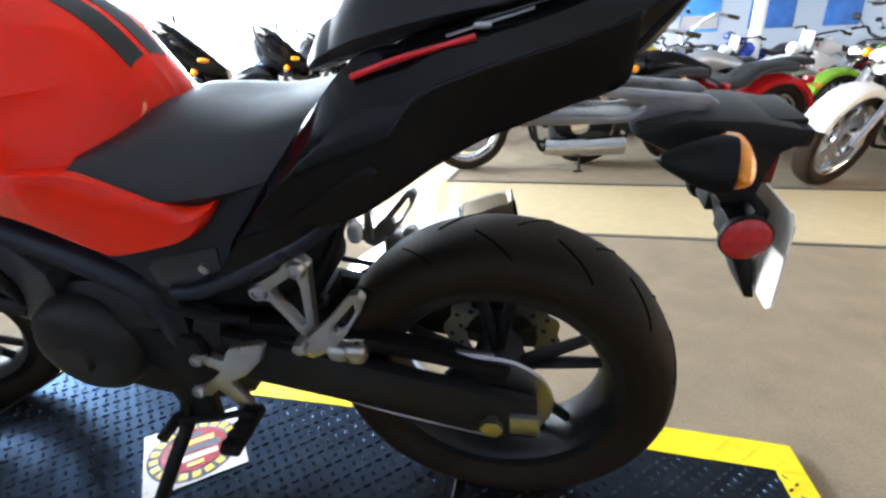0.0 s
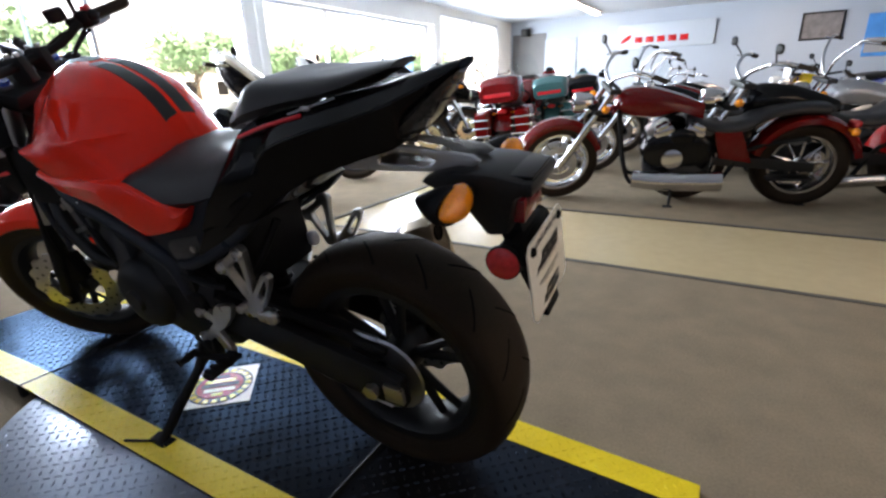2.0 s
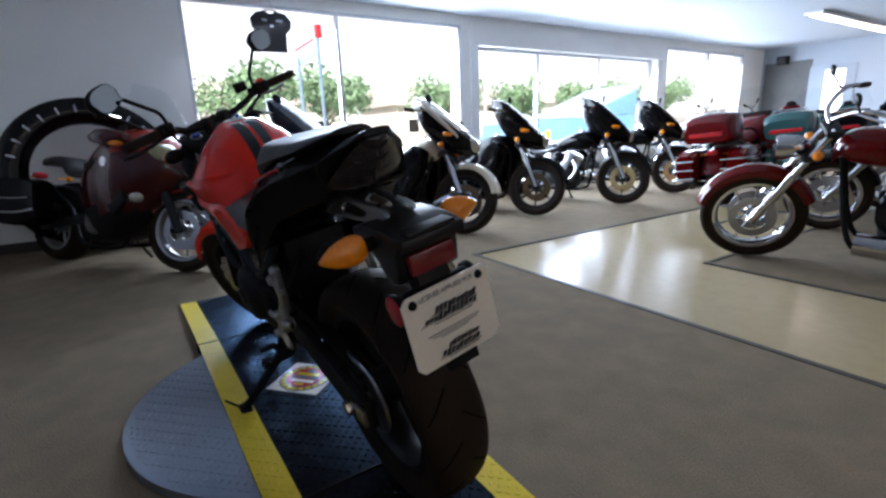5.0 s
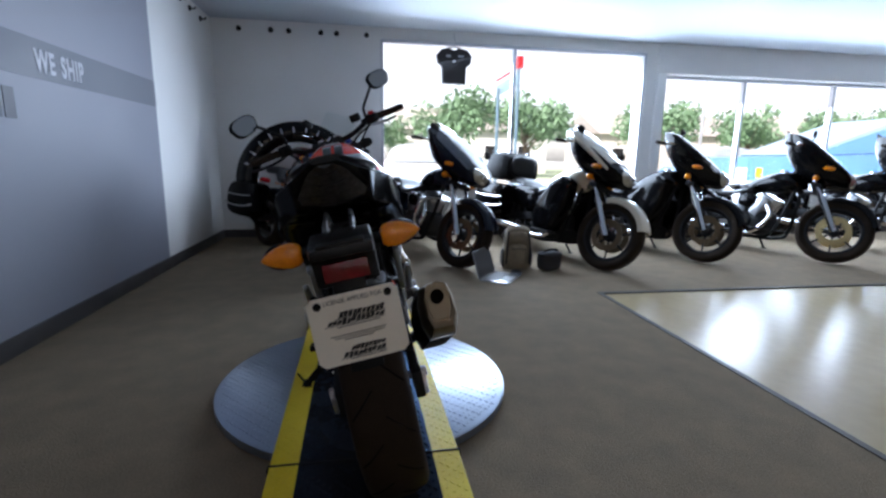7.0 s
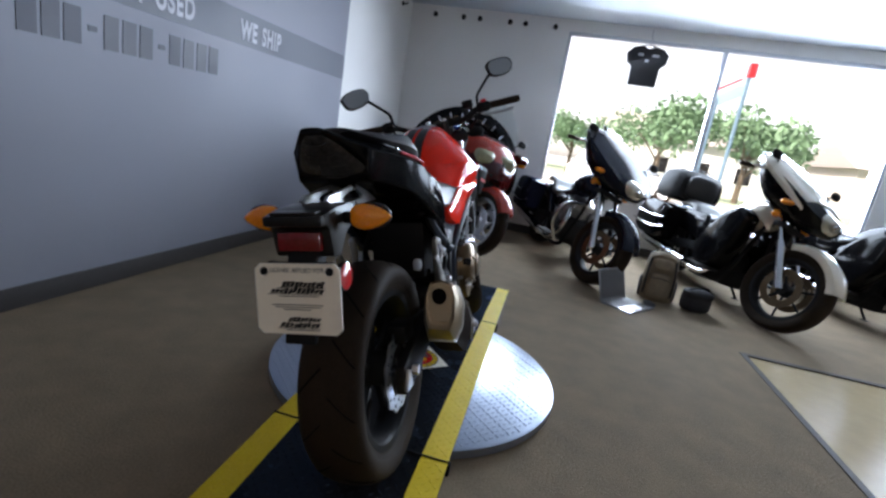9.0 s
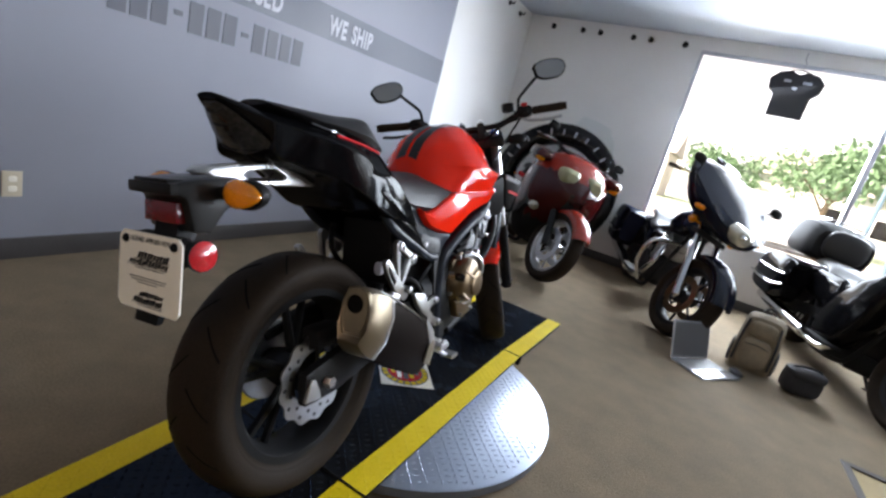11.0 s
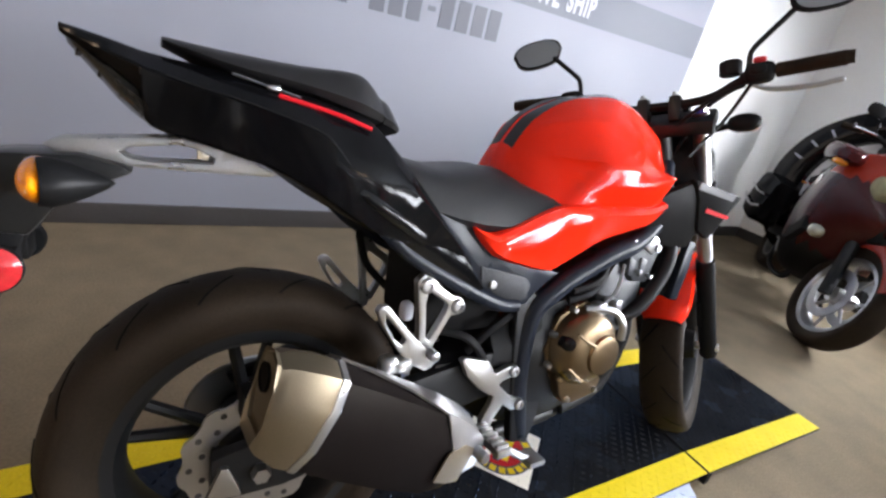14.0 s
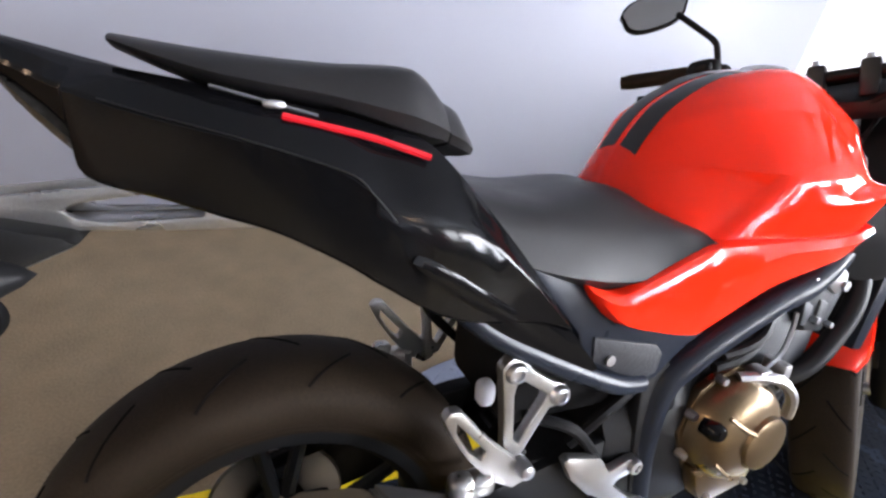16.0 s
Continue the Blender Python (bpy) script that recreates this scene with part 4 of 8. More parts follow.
# footrest brackets
for s in (-1, 1):
    y = s * 0.142
    br = part("passenger_bracket", prism([(0.250, 0.640), (0.262, 0.652), (0.284, 0.648), (0.300, 0.628), (0.334, 0.606), (0.352, 0.602), (0.360, 0.585), (0.350, 0.570), (0.330, 0.568), (0.303, 0.520), (0.292, 0.500), (0.268, 0.500), (0.262, 0.56), (0.254, 0.615)], y - 0.009, y + 0.009, 0.004,
                                         holes=([(0.277, 0.622), (0.322, 0.591), (0.320, 0.578), (0.288, 0.522), (0.280, 0.530), (0.273, 0.598)],)), ALU, hero, "cast aluminium triangular bracket")
    for px, pz in ((0.270, 0.632), (0.342, 0.587)):
        part("bolt", lathe([(0, y + s * 0.013), (0.007, y + s * 0.013), (0.008, y + s * 0.017), (0.012, y + s * 0.016), (0.015, y + s * 0.011), (0.016, y)], 16, (px, 0, pz)), STEEL, br)
    part("passenger_peg", prism([(0.168, 0.598), (0.176, 0.608), (0.190, 0.606), (0.236, 0.552), (0.298, 0.494), (0.292, 0.480), (0.274, 0.472), (0.240, 0.492), (0.208, 0.530), (0.180, 0.572)], y + s * 0.02 - 0.008, y + s * 0.02 + 0.008, 0.004,
                                holes=([(0.186, 0.590), (0.228, 0.541), (0.222, 0.530), (0.206, 0.544), (0.186, 0.576)],)), ALU, br)
    part("clevis", join(blob(0.196, y + s * 0.03, 0.500, 0.017, 0.016, 0.017, 3), blob(0.225, y + s * 0.022, 0.492, 0.020, 0.016, 0.014, 3.2), tube([(0.240, y + s * 0.012, 0.500), (0.243, y + s * 0.012, 0.468)], 0.008, 8)), ALU, br)
    for px, pz in ((0.196, 0.500), (0.283, 0.506)):
        part("bolt", lathe([(0, y + s * 0.046), (0.006, y + s * 0.046), (0.010, y + s * 0.044), (0.011, y + s * 0.036), (0.011, y + s * 0.02)], 10, (px, 0, pz)), STEEL, br)
    rb = part("rider_bracket", prism([(0.372, 0.466), (0.380, 0.472), (0.440, 0.456), (0.452, 0.442), (0.462, 0.424), (0.505, 0.436), (0.518, 0.436), (0.522, 0.420), (0.512, 0.410), (0.484, 0.402), (0.478, 0.394), (0.520, 0.356), (0.548, 0.350), (0.556, 0.338), (0.546, 0.324), (0.520, 0.326), (0.498, 0.346), (0.478, 0.318), (0.470, 0.298), (0.445, 0.300), (0.442, 0.316), (0.462, 0.352), (0.466, 0.370), (0.428, 0.392), (0.390, 0.430)], y - 0.008, y + 0.008, 0.0035), ALU, hero, "cast aluminium heel guard")
    for px, pz in ((0.512, 0.423), (0.541, 0.338)):
        part("bolt", lathe([(0, y + s * 0.012), (0.006, y + s * 0.012), (0.007, y + s * 0.016), (0.011, y + s * 0.015), (0.013, y + s * 0.010), (0.013, y)], 14, (px, 0, pz)), STEEL, rb)
    part("rider_peg", join(box(0.420, 0.456, y + (0.0 if s > 0 else -0.10), y + (0.10 if s > 0 else 0.0), 0.292, 0.310, 0.006), *[box(0.423, 0.453, y + s * k * 0.018 - 0.005 + s * 0.015, y + s * k * 0.018 + 0.005 + s * 0.015, 0.307, 0.316, 0.002) for k in range(5)]), ALU if s < 0 else PLASTIC, hero)
part("brake_pedal", join(tube([(0.42, -0.155, 0.30), (0.48, -0.17, 0.265), (0.545, -0.185, 0.225), (0.58, -0.19, 0.215)], 0.008, 8), box(0.545, 0.59, -0.215, -0.165, 0.212, 0.226, 0.004)), STEEL, hero)
part("shift_lever", join(tube([(0.45, 0.155, 0.30), (0.53, 0.165, 0.28), (0.60, 0.175, 0.275)], 0.007, 8), tube([(0.60, 0.16, 0.275), (0.60, 0.215, 0.275)], 0.011, 10)), PLASTIC, hero)
stand = part("side_stand", join(tube([(0.60, 0.115, 0.26), (0.625, 0.20, 0.18), (0.645, 0.30, 0.09), (0.65, 0.335, 0.062)], 0.014, 10), box(0.615, 0.69, 0.305, 0.365, 0.052, 0.062, 0.004, m=Matrix.Translation((0, 0, 0.012)) @ Matrix.Identity(4)), tube([(0.65, 0.33, 0.075), (0.70, 0.352, 0.078), (0.745, 0.372, 0.082)], 0.004, 6)), PLASTIC, hero)
part("stand_spring", tube([(0.60, 0.125, 0.31), (0.61, 0.17, 0.22)], 0.009, 8), SATIN, stand)

# exhaust
part("header_pipe", join(tube([(0.95, 0.06, 0.55), (1.0, 0.05, 0.42), (0.93, 0.0, 0.26), (0.78, -0.04, 0.21), (0.55, -0.07, 0.215), (0.42, -0.13, 0.25), (0.33, -0.165, 0.30)], 0.02, 12), tube([(0.95, -0.06, 0.55), (0.99, -0.06, 0.42), (0.92, -0.06, 0.27), (0.78, -0.06, 0.225)], 0.019, 12)), SATIN, hero)
ex_o, ex_a = Vector((-0.012, -0.213, 0.503)), Vector((0.87, 0.065, -0.49)).normalized()
ex_u = (Vector((0.5, 0, 0.87)) - ex_a * Vector((0.5, 0, 0.87)).dot(ex_a)).normalized()
ex_s = ex_u.cross(ex_a).normalized()      # to its left
HEX = [(0.004, 0.088), (0.045, 0.075), (0.060, 0.030), (0.060, -0.036), (0.042, -0.082), (-0.034, -0.082), (-0.050, -0.036), (-0.050, 0.030), (-0.036, 0.075)]


def hexring(d, k, shift=(0, 0), lean=0.0):
    return [ex_o + ex_a * (d + lean * v) + ex_s * (-u * k + shift[0]) + ex_u * (v * k + shift[1]) for u, v in HEX]


muf = part("muffler", skin([hexring(0.078, 0.95), hexring(0.16, 0.99), hexring(0.26, 1.0), hexring(0.345, 0.95), hexring(0.40, 0.78), hexring(0.44, 0.52)]), MUFFLER, hero, "dark muffler can", 22)
part("end_cap", skin([hexring(0.070, 0.96), hexring(0.060, 0.97), hexring(0.045, 0.965), hexring(0.0, 0.84, lean=-0.12), hexring(-0.012, 0.74, lean=-0.12), hexring(-0.016, 0.70, (0, 0.008), -0.20), hexring(-0.016, 0.665, (0, 0.010), -0.20), hexring(-0.010, 0.65, (0, 0.010), -0.20), hexring(-0.010, 0.60, (0, 0.012), -0.20), hexring(-0.014, 0.58, (0, 0.012), -0.20), hexring(-0.0154, 0.30, (0, 0.016), -0.1035)]), CHAMPAGNE, muf, "champagne-coloured end cap", 30)
part("joint_ring", skin([hexring(0.068, 0.955), hexring(0.069, 0.99), hexring(0.080, 0.995), hexring(0.084, 0.96)]), ALU, muf, "bright ring round the end cap", 30)
part("outlet", skin([[ex_o + ex_a * (d - 0.345 * r * math.sin(a)) + ex_s * (r * math.cos(a)) + ex_u * (0.026 + r * math.sin(a)) for a in (2 * math.pi * k / 20 for k in range(20))] for d, r in ((-0.0204, 0.0165), (-0.0225, 0.0175), (-0.0240, 0.0205), (0.005, 0.0205))]), GROOVE, muf, "dark round outlet")


def shield_ring(d, u0, u1, k):
    pts = [(u, v) for u, v in HEX]
    arc = [pts[i] for i in (8, 0, 1, 2, 3)]
    lo, hi = [], []
    for i, (u, v) in enumerate(arc):
        t = i / 4
        if not u0 <= t <= u1:
            t = min(max(t, u0), u1)
            j = min(3, int(t * 4))
            a, b, w = arc[j], arc[j + 1], t * 4 - j
            u, v = a[0] + (b[0] - a[0]) * w, a[1] + (b[1] - a[1]) * w
        for lst, kk in ((lo, k), (hi, k + 0.05)):
            lst.append(ex_o + ex_a * d + ex_s * (-u * kk) + ex_u * (v * kk))
    return lo + hi[::-1]


part("heat_shield", skin([shield_ring(0.075, 0.0, 0.22, 1.0), shield_ring(0.13, 0.0, 0.28, 1.02), shield_ring(0.22, 0.0, 0.36, 1.03), shield_ring(0.30, 0.0, 0.50, 1.02), shield_ring(0.35, 0.0, 0.80, 0.98), shield_ring(0.40, 0.05, 0.95, 0.84), shield_ring(0.45, 0.1, 0.9, 0.58)]), STEEL, muf, "brushed silver heat shield", 35)
part("shield_foot", skin([shield_ring(0.335, 0.80, 1.0, 1.03), shield_ring(0.37, 0.70, 1.0, 0.99), shield_ring(0.405, 0.70, 1.0, 0.86)]), CHAMPAGNE, muf, "champagne foot of the heat shield", 35)
part("shield_bolt", lathe([(0, -0.03), (0.010, -0.028), (0.012, -0.02), (0.012, 0.0), (0, 0.0)], 12, tuple(ex_o + ex_a * 0.425 + ex_s * -0.045 + ex_u * 0.03)), STEEL, muf)

# seat, tail, tank
part("rider_seat", loft([(0.17, [(0, 0.868), (0.06, 0.868), (0.10, 0.855), (0.113, 0.83), (0.108, 0.79), (0, 0.79)]), (0.25, [(0, 0.848), (0.07, 0.846), (0.115, 0.83), (0.132, 0.80), (0.13, 0.765), (0, 0.765)]),
                         (0.33, [(0, 0.838), (0.07, 0.836), (0.118, 0.82), (0.143, 0.785), (0.143, 0.742), (0, 0.74)]), (0.41, [(0, 0.845), (0.06, 0.843), (0.11, 0.825), (0.148, 0.785), (0.15, 0.728), (0, 0.73)]),
                         (0.465, [(0, 0.842), (0.06, 0.842), (0.125, 0.815), (0.155, 0.782), (0.156, 0.738), (0, 0.74)]), (0.51, [(0, 0.82), (0.06, 0.82), (0.13, 0.81), (0.159, 0.788), (0.159, 0.762), (0, 0.75)]), (0.55, [(0, 0.80), (0.06, 0.80), (0.13, 0.80), (0.160, 0.792), (0.160, 0.785), (0, 0.775)])], 5, 3), SEAT, hero, "black vinyl rider seat")
part("pillion_seat", loft([(-0.132, [(0, 0.984), (0.02, 0.983), (0.035, 0.980), (0.040, 0.975), (0, 0.970)]), (-0.05, [(0, 0.976), (0.055, 0.975), (0.084, 0.966), (0.090, 0.950), (0, 0.94)]), (0.05, [(0, 0.973), (0.072, 0.972), (0.104, 0.961), (0.112, 0.934), (0, 0.925)]),
                           (0.120, [(0, 0.976), (0.078, 0.975), (0.112, 0.962), (0.122, 0.916), (0, 0.905)]), (0.150, [(0, 0.972), (0.076, 0.970), (0.110, 0.952), (0.121, 0.909), (0, 0.893)]), (0.172, [(0, 0.948), (0.07, 0.948), (0.104, 0.936), (0.117, 0.904), (0, 0.89)])], 5, 3), SEAT, hero, "black vinyl pillion seat")
part("seat_nose", loft([(0.174, [(0, 0.946), (0.07, 0.945), (0.102, 0.934), (0.115, 0.902), (0, 0.885)]), (0.192, [(0, 0.938), (0.07, 0.937), (0.100, 0.925), (0.113, 0.896), (0, 0.88)]), (0.206, [(0, 0.918), (0.06, 0.917), (0.092, 0.910), (0.104, 0.890), (0, 0.876)])], 4, 3), SEAT, hero, "padded nose of the pillion seat")
tc = lambda x, top, edge, ridge, low, bot: (x, [(0, top), (edge[0] * 0.6, top + 0.6 * (edge[1] - top)), edge, ridge, low, (low[0] * 0.8, bot), (0, bot)])
tail = part("tail_cowl", crease_loft([tc(-0.246, 0.979, (0.020, 0.978), (0.030, 0.973), (0.026, 0.967), 0.966), tc(-0.205, 0.971, (0.036, 0.969), (0.062, 0.953), (0.052, 0.940), 0.938), tc(-0.160, 0.961, (0.048, 0.958), (0.094, 0.936), (0.084, 0.902), 0.905), tc(-0.150, 0.959, (0.051, 0.956), (0.101, 0.932), (0.092, 0.862), 0.862),
                                     tc(-0.09, 0.945, (0.070, 0.949), (0.128, 0.917), (0.116, 0.846), 0.844), tc(-0.045, 0.935, (0.085, 0.943), (0.145, 0.908), (0.132, 0.833), 0.831), tc(0.0, 0.925, (0.098, 0.935), (0.158, 0.898), (0.147, 0.820), 0.818), tc(0.055, 0.91, (0.110, 0.928), (0.170, 0.880), (0.162, 0.793), 0.790), tc(0.095, 0.897, (0.116, 0.919), (0.177, 0.852), (0.171, 0.768), 0.764),
                                     tc(0.145, 0.878, (0.124, 0.906), (0.181, 0.840), (0.178, 0.738), 0.735), tc(0.19, 0.81, (0.134, 0.866), (0.182, 0.818), (0.178, 0.722), 0.72), tc(0.25, 0.74, (0.143, 0.800), (0.179, 0.772), (0.174, 0.712), 0.71), tc(0.29, 0.70, (0.147, 0.753), (0.174, 0.734), (0.168, 0.703), 0.70), tc(0.334, 0.68, (0.150, 0.696), (0.165, 0.692), (0.162, 0.686), 0.678)], (2, 3, 4), 5, 4, 0.003), GLOSS_BLACK, hero, "glossy black pointed tail cowl", 30)
TAIL_LENS = mat("grey_tail_lens", (0.030, 0.029, 0.028), 0.2, vary=0.35, scale=60, spec=0.5)
lens = part("tail_light", loft([(-0.240, [(0, 0.966), (0.014, 0.966), (0.020, 0.962), (0, 0.955)]), (-0.215, [(0, 0.948), (0.038, 0.947), (0.042, 0.938), (0, 0.926)]), (-0.185, [(0, 0.925), (0.058, 0.924), (0.060, 0.905), (0, 0.890)]), (-0.158, [(0, 0.905), (0.072, 0.902), (0.074, 0.880), (0, 0.866)]), (-0.149, [(0, 0.89), (0.070, 0.888), (0.072, 0.870), (0, 0.862)])], 4, 2), TAIL_LENS, tail, "ribbed grey tail light lens")
for k in range(4):
    u = k / 3
    rw_, rx_, rz_ = 0.030 + 0.042 * u, -0.226 + 0.070 * u, 0.948 - 0.072 * u
    part("lens_rib", tube([(rx_, -rw_, rz_ + 0.004), (rx_ - 0.004, -rw_ * 0.5, rz_ - 0.006), (rx_ - 0.004, rw_ * 0.5, rz_ - 0.006), (rx_, rw_, rz_ + 0.004)], 0.0016, 5, 2), SMOKE, lens)
for s in (-1, 1):                          # dark air duct low on the flank
    duct = shell([[(0.122, s * 0.1785, 0.803), (0.150, s * 0.1815, 0.790), (0.20, s * 0.1830, 0.758), (0.238, s * 0.1815, 0.733)], [(0.116, s * 0.1805, 0.796), (0.15, s * 0.1840, 0.778), (0.20, s * 0.1850, 0.746), (0.240, s * 0.1835, 0.720)], [(0.130, s * 0.1790, 0.782), (0.155, s * 0.1815, 0.764), (0.20, s * 0.1820, 0.735), (0.236, s * 0.1805, 0.712)]], 4, 0.012)
    part("side_duct", duct, GLOSS_BLACK, tail, "dark air duct")
for s in (-1, 1):
    part("trim_line", tube([(0.008, s * 0.122, 0.922), (0.05, s * 0.130, 0.914), (0.09, s * 0.138, 0.906), (0.142, s * 0.146, 0.891)], 0.0036, 6, 3), RED_LINE, tail, "thin red trim line")
    part("tail_seam", tube([(-0.13, s * 0.112, 0.9275), (-0.09, s * 0.1285, 0.9175), (-0.03, s * 0.150, 0.9045), (0.055, s * 0.1705, 0.880), (0.078, s * 0.175, 0.862), (0.100, s * 0.179, 0.836)], 0.0008, 6), SATIN, tail)
    part("seat_latch", join(blob(0.002, s * 0.113, 0.931, 0.010, 0.004, 0.004, 3), tube([(-0.05, s * 0.096, 0.943), (0.04, s * 0.117, 0.923)], 0.002, 5)), STEEL, tail)

tk = lambda x, top, sh, ridge, below, seam, foot: (x, [(0, top), (0.45 * sh[0], top - 0.004), sh, ridge, below, seam, (seam[0] * 0.8, foot), (0, foot - 0.02)])
tank_st = [tk(0.482, 0.840, (0.020, 0.838), (0.036, 0.828), (0.050, 0.81), (0.056, 0.785), 0.76), tk(0.502, 0.890, (0.032, 0.882), (0.055, 0.862), (0.085, 0.82), (0.095, 0.785), 0.76), tk(0.547, 0.951, (0.060, 0.934), (0.098, 0.878), (0.130, 0.826), (0.146, 0.784), 0.75),
           tk(0.597, 0.984, (0.088, 0.955), (0.142, 0.878), (0.162, 0.828), (0.166, 0.784), 0.74), tk(0.65, 1.007, (0.112, 0.964), (0.178, 0.879), (0.178, 0.83), (0.174, 0.786), 0.74), tk(0.71, 1.021, (0.128, 0.967), (0.194, 0.881), (0.192, 0.836), (0.182, 0.790), 0.74),
           tk(0.765, 1.029, (0.136, 0.962), (0.196, 0.882), (0.205, 0.846), (0.191, 0.795), 0.75), tk(0.81, 1.028, (0.130, 0.954), (0.188, 0.880), (0.214, 0.858), (0.197, 0.806), 0.76), tk(0.845, 1.020, (0.126, 0.955), (0.176, 0.876), (0.212, 0.866), (0.194, 0.832), 0.77),
           tk(0.88, 1.008, (0.118, 0.953), (0.158, 0.873), (0.172, 0.866), (0.160, 0.845), 0.79), tk(0.915, 0.983, (0.104, 0.941), (0.128, 0.873), (0.130, 0.866), (0.120, 0.850), 0.81), tk(0.945, 0.944, (0.080, 0.922), (0.098, 0.876), (0.098, 0.868), (0.090, 0.855), 0.83), tk(0.965, 0.906, (0.040, 0.895), (0.058, 0.878), (0.062, 0.870), (0.058, 0.860), 0.84)]
tank_bm = crease_loft(tank_st, (2, 3, 4, 5), 8, 5, 0.0035)
for v in tank_bm.verts:                    # knee recess behind a V-shaped border
    edge_x = 0.575 + 0.95 * (v.co.z - 0.789)
    if 0.775 < v.co.z < 0.882 and abs(v.co.y) > 0.1:
        deep = min(1, max(0, (edge_x - v.co.x) / 0.018)) * min(1, max(0, (0.882 - v.co.z) / 0.012)) * min(1, max(0, (v.co.x - 0.52) / 0.05)) * min(1, max(0, (v.co.z - 0.775) / 0.02))
        v.co.y -= math.copysign(0.009 * deep, v.co.y)
from mathutils.bvhtree import BVHTree
tank_bvh = BVHTree.FromBMesh(tank_bm)
tank = part("fuel_tank", tank_bm, RED, hero, "glossy red fuel tank", 24)


def drape(y0, y1, x0, x1, nx, ny, lift, skew=0.0):
    bm, rows = bmesh.new(), []
    for i in range(nx + 1):
        x = x0 + (x1 - x0) * i / nx
        row = []
        for j in range(ny + 1):
            y = y0 + (y1 - y0) * j / ny + skew * i / nx
            hit, nor, _, _ = tank_bvh.ray_cast(Vector((x, y, 1.3)), Vector((0, 0, -1)))
            row.append(bm.verts.new(hit + nor * lift))
        rows.append(row)
    for a, b in zip(rows, rows[1:]):
        for j in range(ny):
            bm.faces.new((a[j], a[j + 1], b[j + 1], b[j]))
    bmesh.ops.recalc_face_normals(bm, faces=bm.faces)
    ext = bmesh.ops.solidify(bm, geom=bm.faces[:], thickness=0.0008)
    return bm


for y0, y1 in ((0.006, 0.039), (-0.039, -0.006)):
    part("tank_stripe", drape(y0, y1, 0.508, 0.690, 18, 3, 0.0014), STRIPE, tank, "dark stripe over the tank")
    part("plain_bar", drape(y0, y1, 0.694, 0.716, 2, 3, 0.0014), LETTER_PALE, tank, "", 0)
part("filler_cap", join(lathe([(0, 1.036), (0.03, 1.036), (0.038, 1.032), (0.046, 1.026), (0.046, 1.0), (0, 1.0)], 28, (0.800, 0, 0), axis="z"), blob(0.800, 0, 1.036, 0.012, 0.005, 0.004, 3, 10, 6)), STEEL, tank, "silver filler cap")
for s in (-1, 1):
    wing_top = [(0.356, s * 0.150, 0.738), (0.405, s * 0.154, 0.727), (0.450, s * 0.157, 0.738), (0.545, s * 0.164, 0.780), (0.600, s * 0.169, 0.787), (0.70, s * 0.175, 0.789), (0.77, s * 0.179, 0.791), (0.83, s * 0.182, 0.796), (0.872, s * 0.182, 0.806)]
    wing_crease = [(0.360, s * 0.153, 0.735), (0.412, s * 0.160, 0.717), (0.46, s * 0.163, 0.726), (0.545, s * 0.170, 0.758), (0.595, s * 0.174, 0.752), (0.68, s * 0.182, 0.774), (0.77, s * 0.186, 0.779), (0.83, s * 0.187, 0.784), (0.876, s * 0.184, 0.800)]
    wing_low = [(0.366, s * 0.151, 0.731), (0.424, s * 0.156, 0.690), (0.500, s * 0.157, 0.668), (0.563, s * 0.157, 0.6555), (0.584, s * 0.158, 0.662), (0.692, s * 0.164, 0.716), (0.78, s * 0.169, 0.741), (0.84, s * 0.172, 0.758), (0.880, s * 0.176, 0.792)]
    wing_top, wing_crease, wing_low = ([(x - 0.020 * min(1, (x - 0.35) / 0.1), y + s * 0.014, z) for x, y, z in row] for row in (wing_top, wing_crease, wing_low))
    wing_foot = [(x + 0.001, y - s * 0.014, z - 0.006) for x, y, z in wing_low]
    wing_rim = [(x, y - s * 0.006, z + 0.003) for x, y, z in wing_top]
    part("tank_wing", shell([wing_rim, wing_top, wing_crease, wing_low, wing_foot], 6, 0.03), RED, tank, "red lower tank wing", 32)

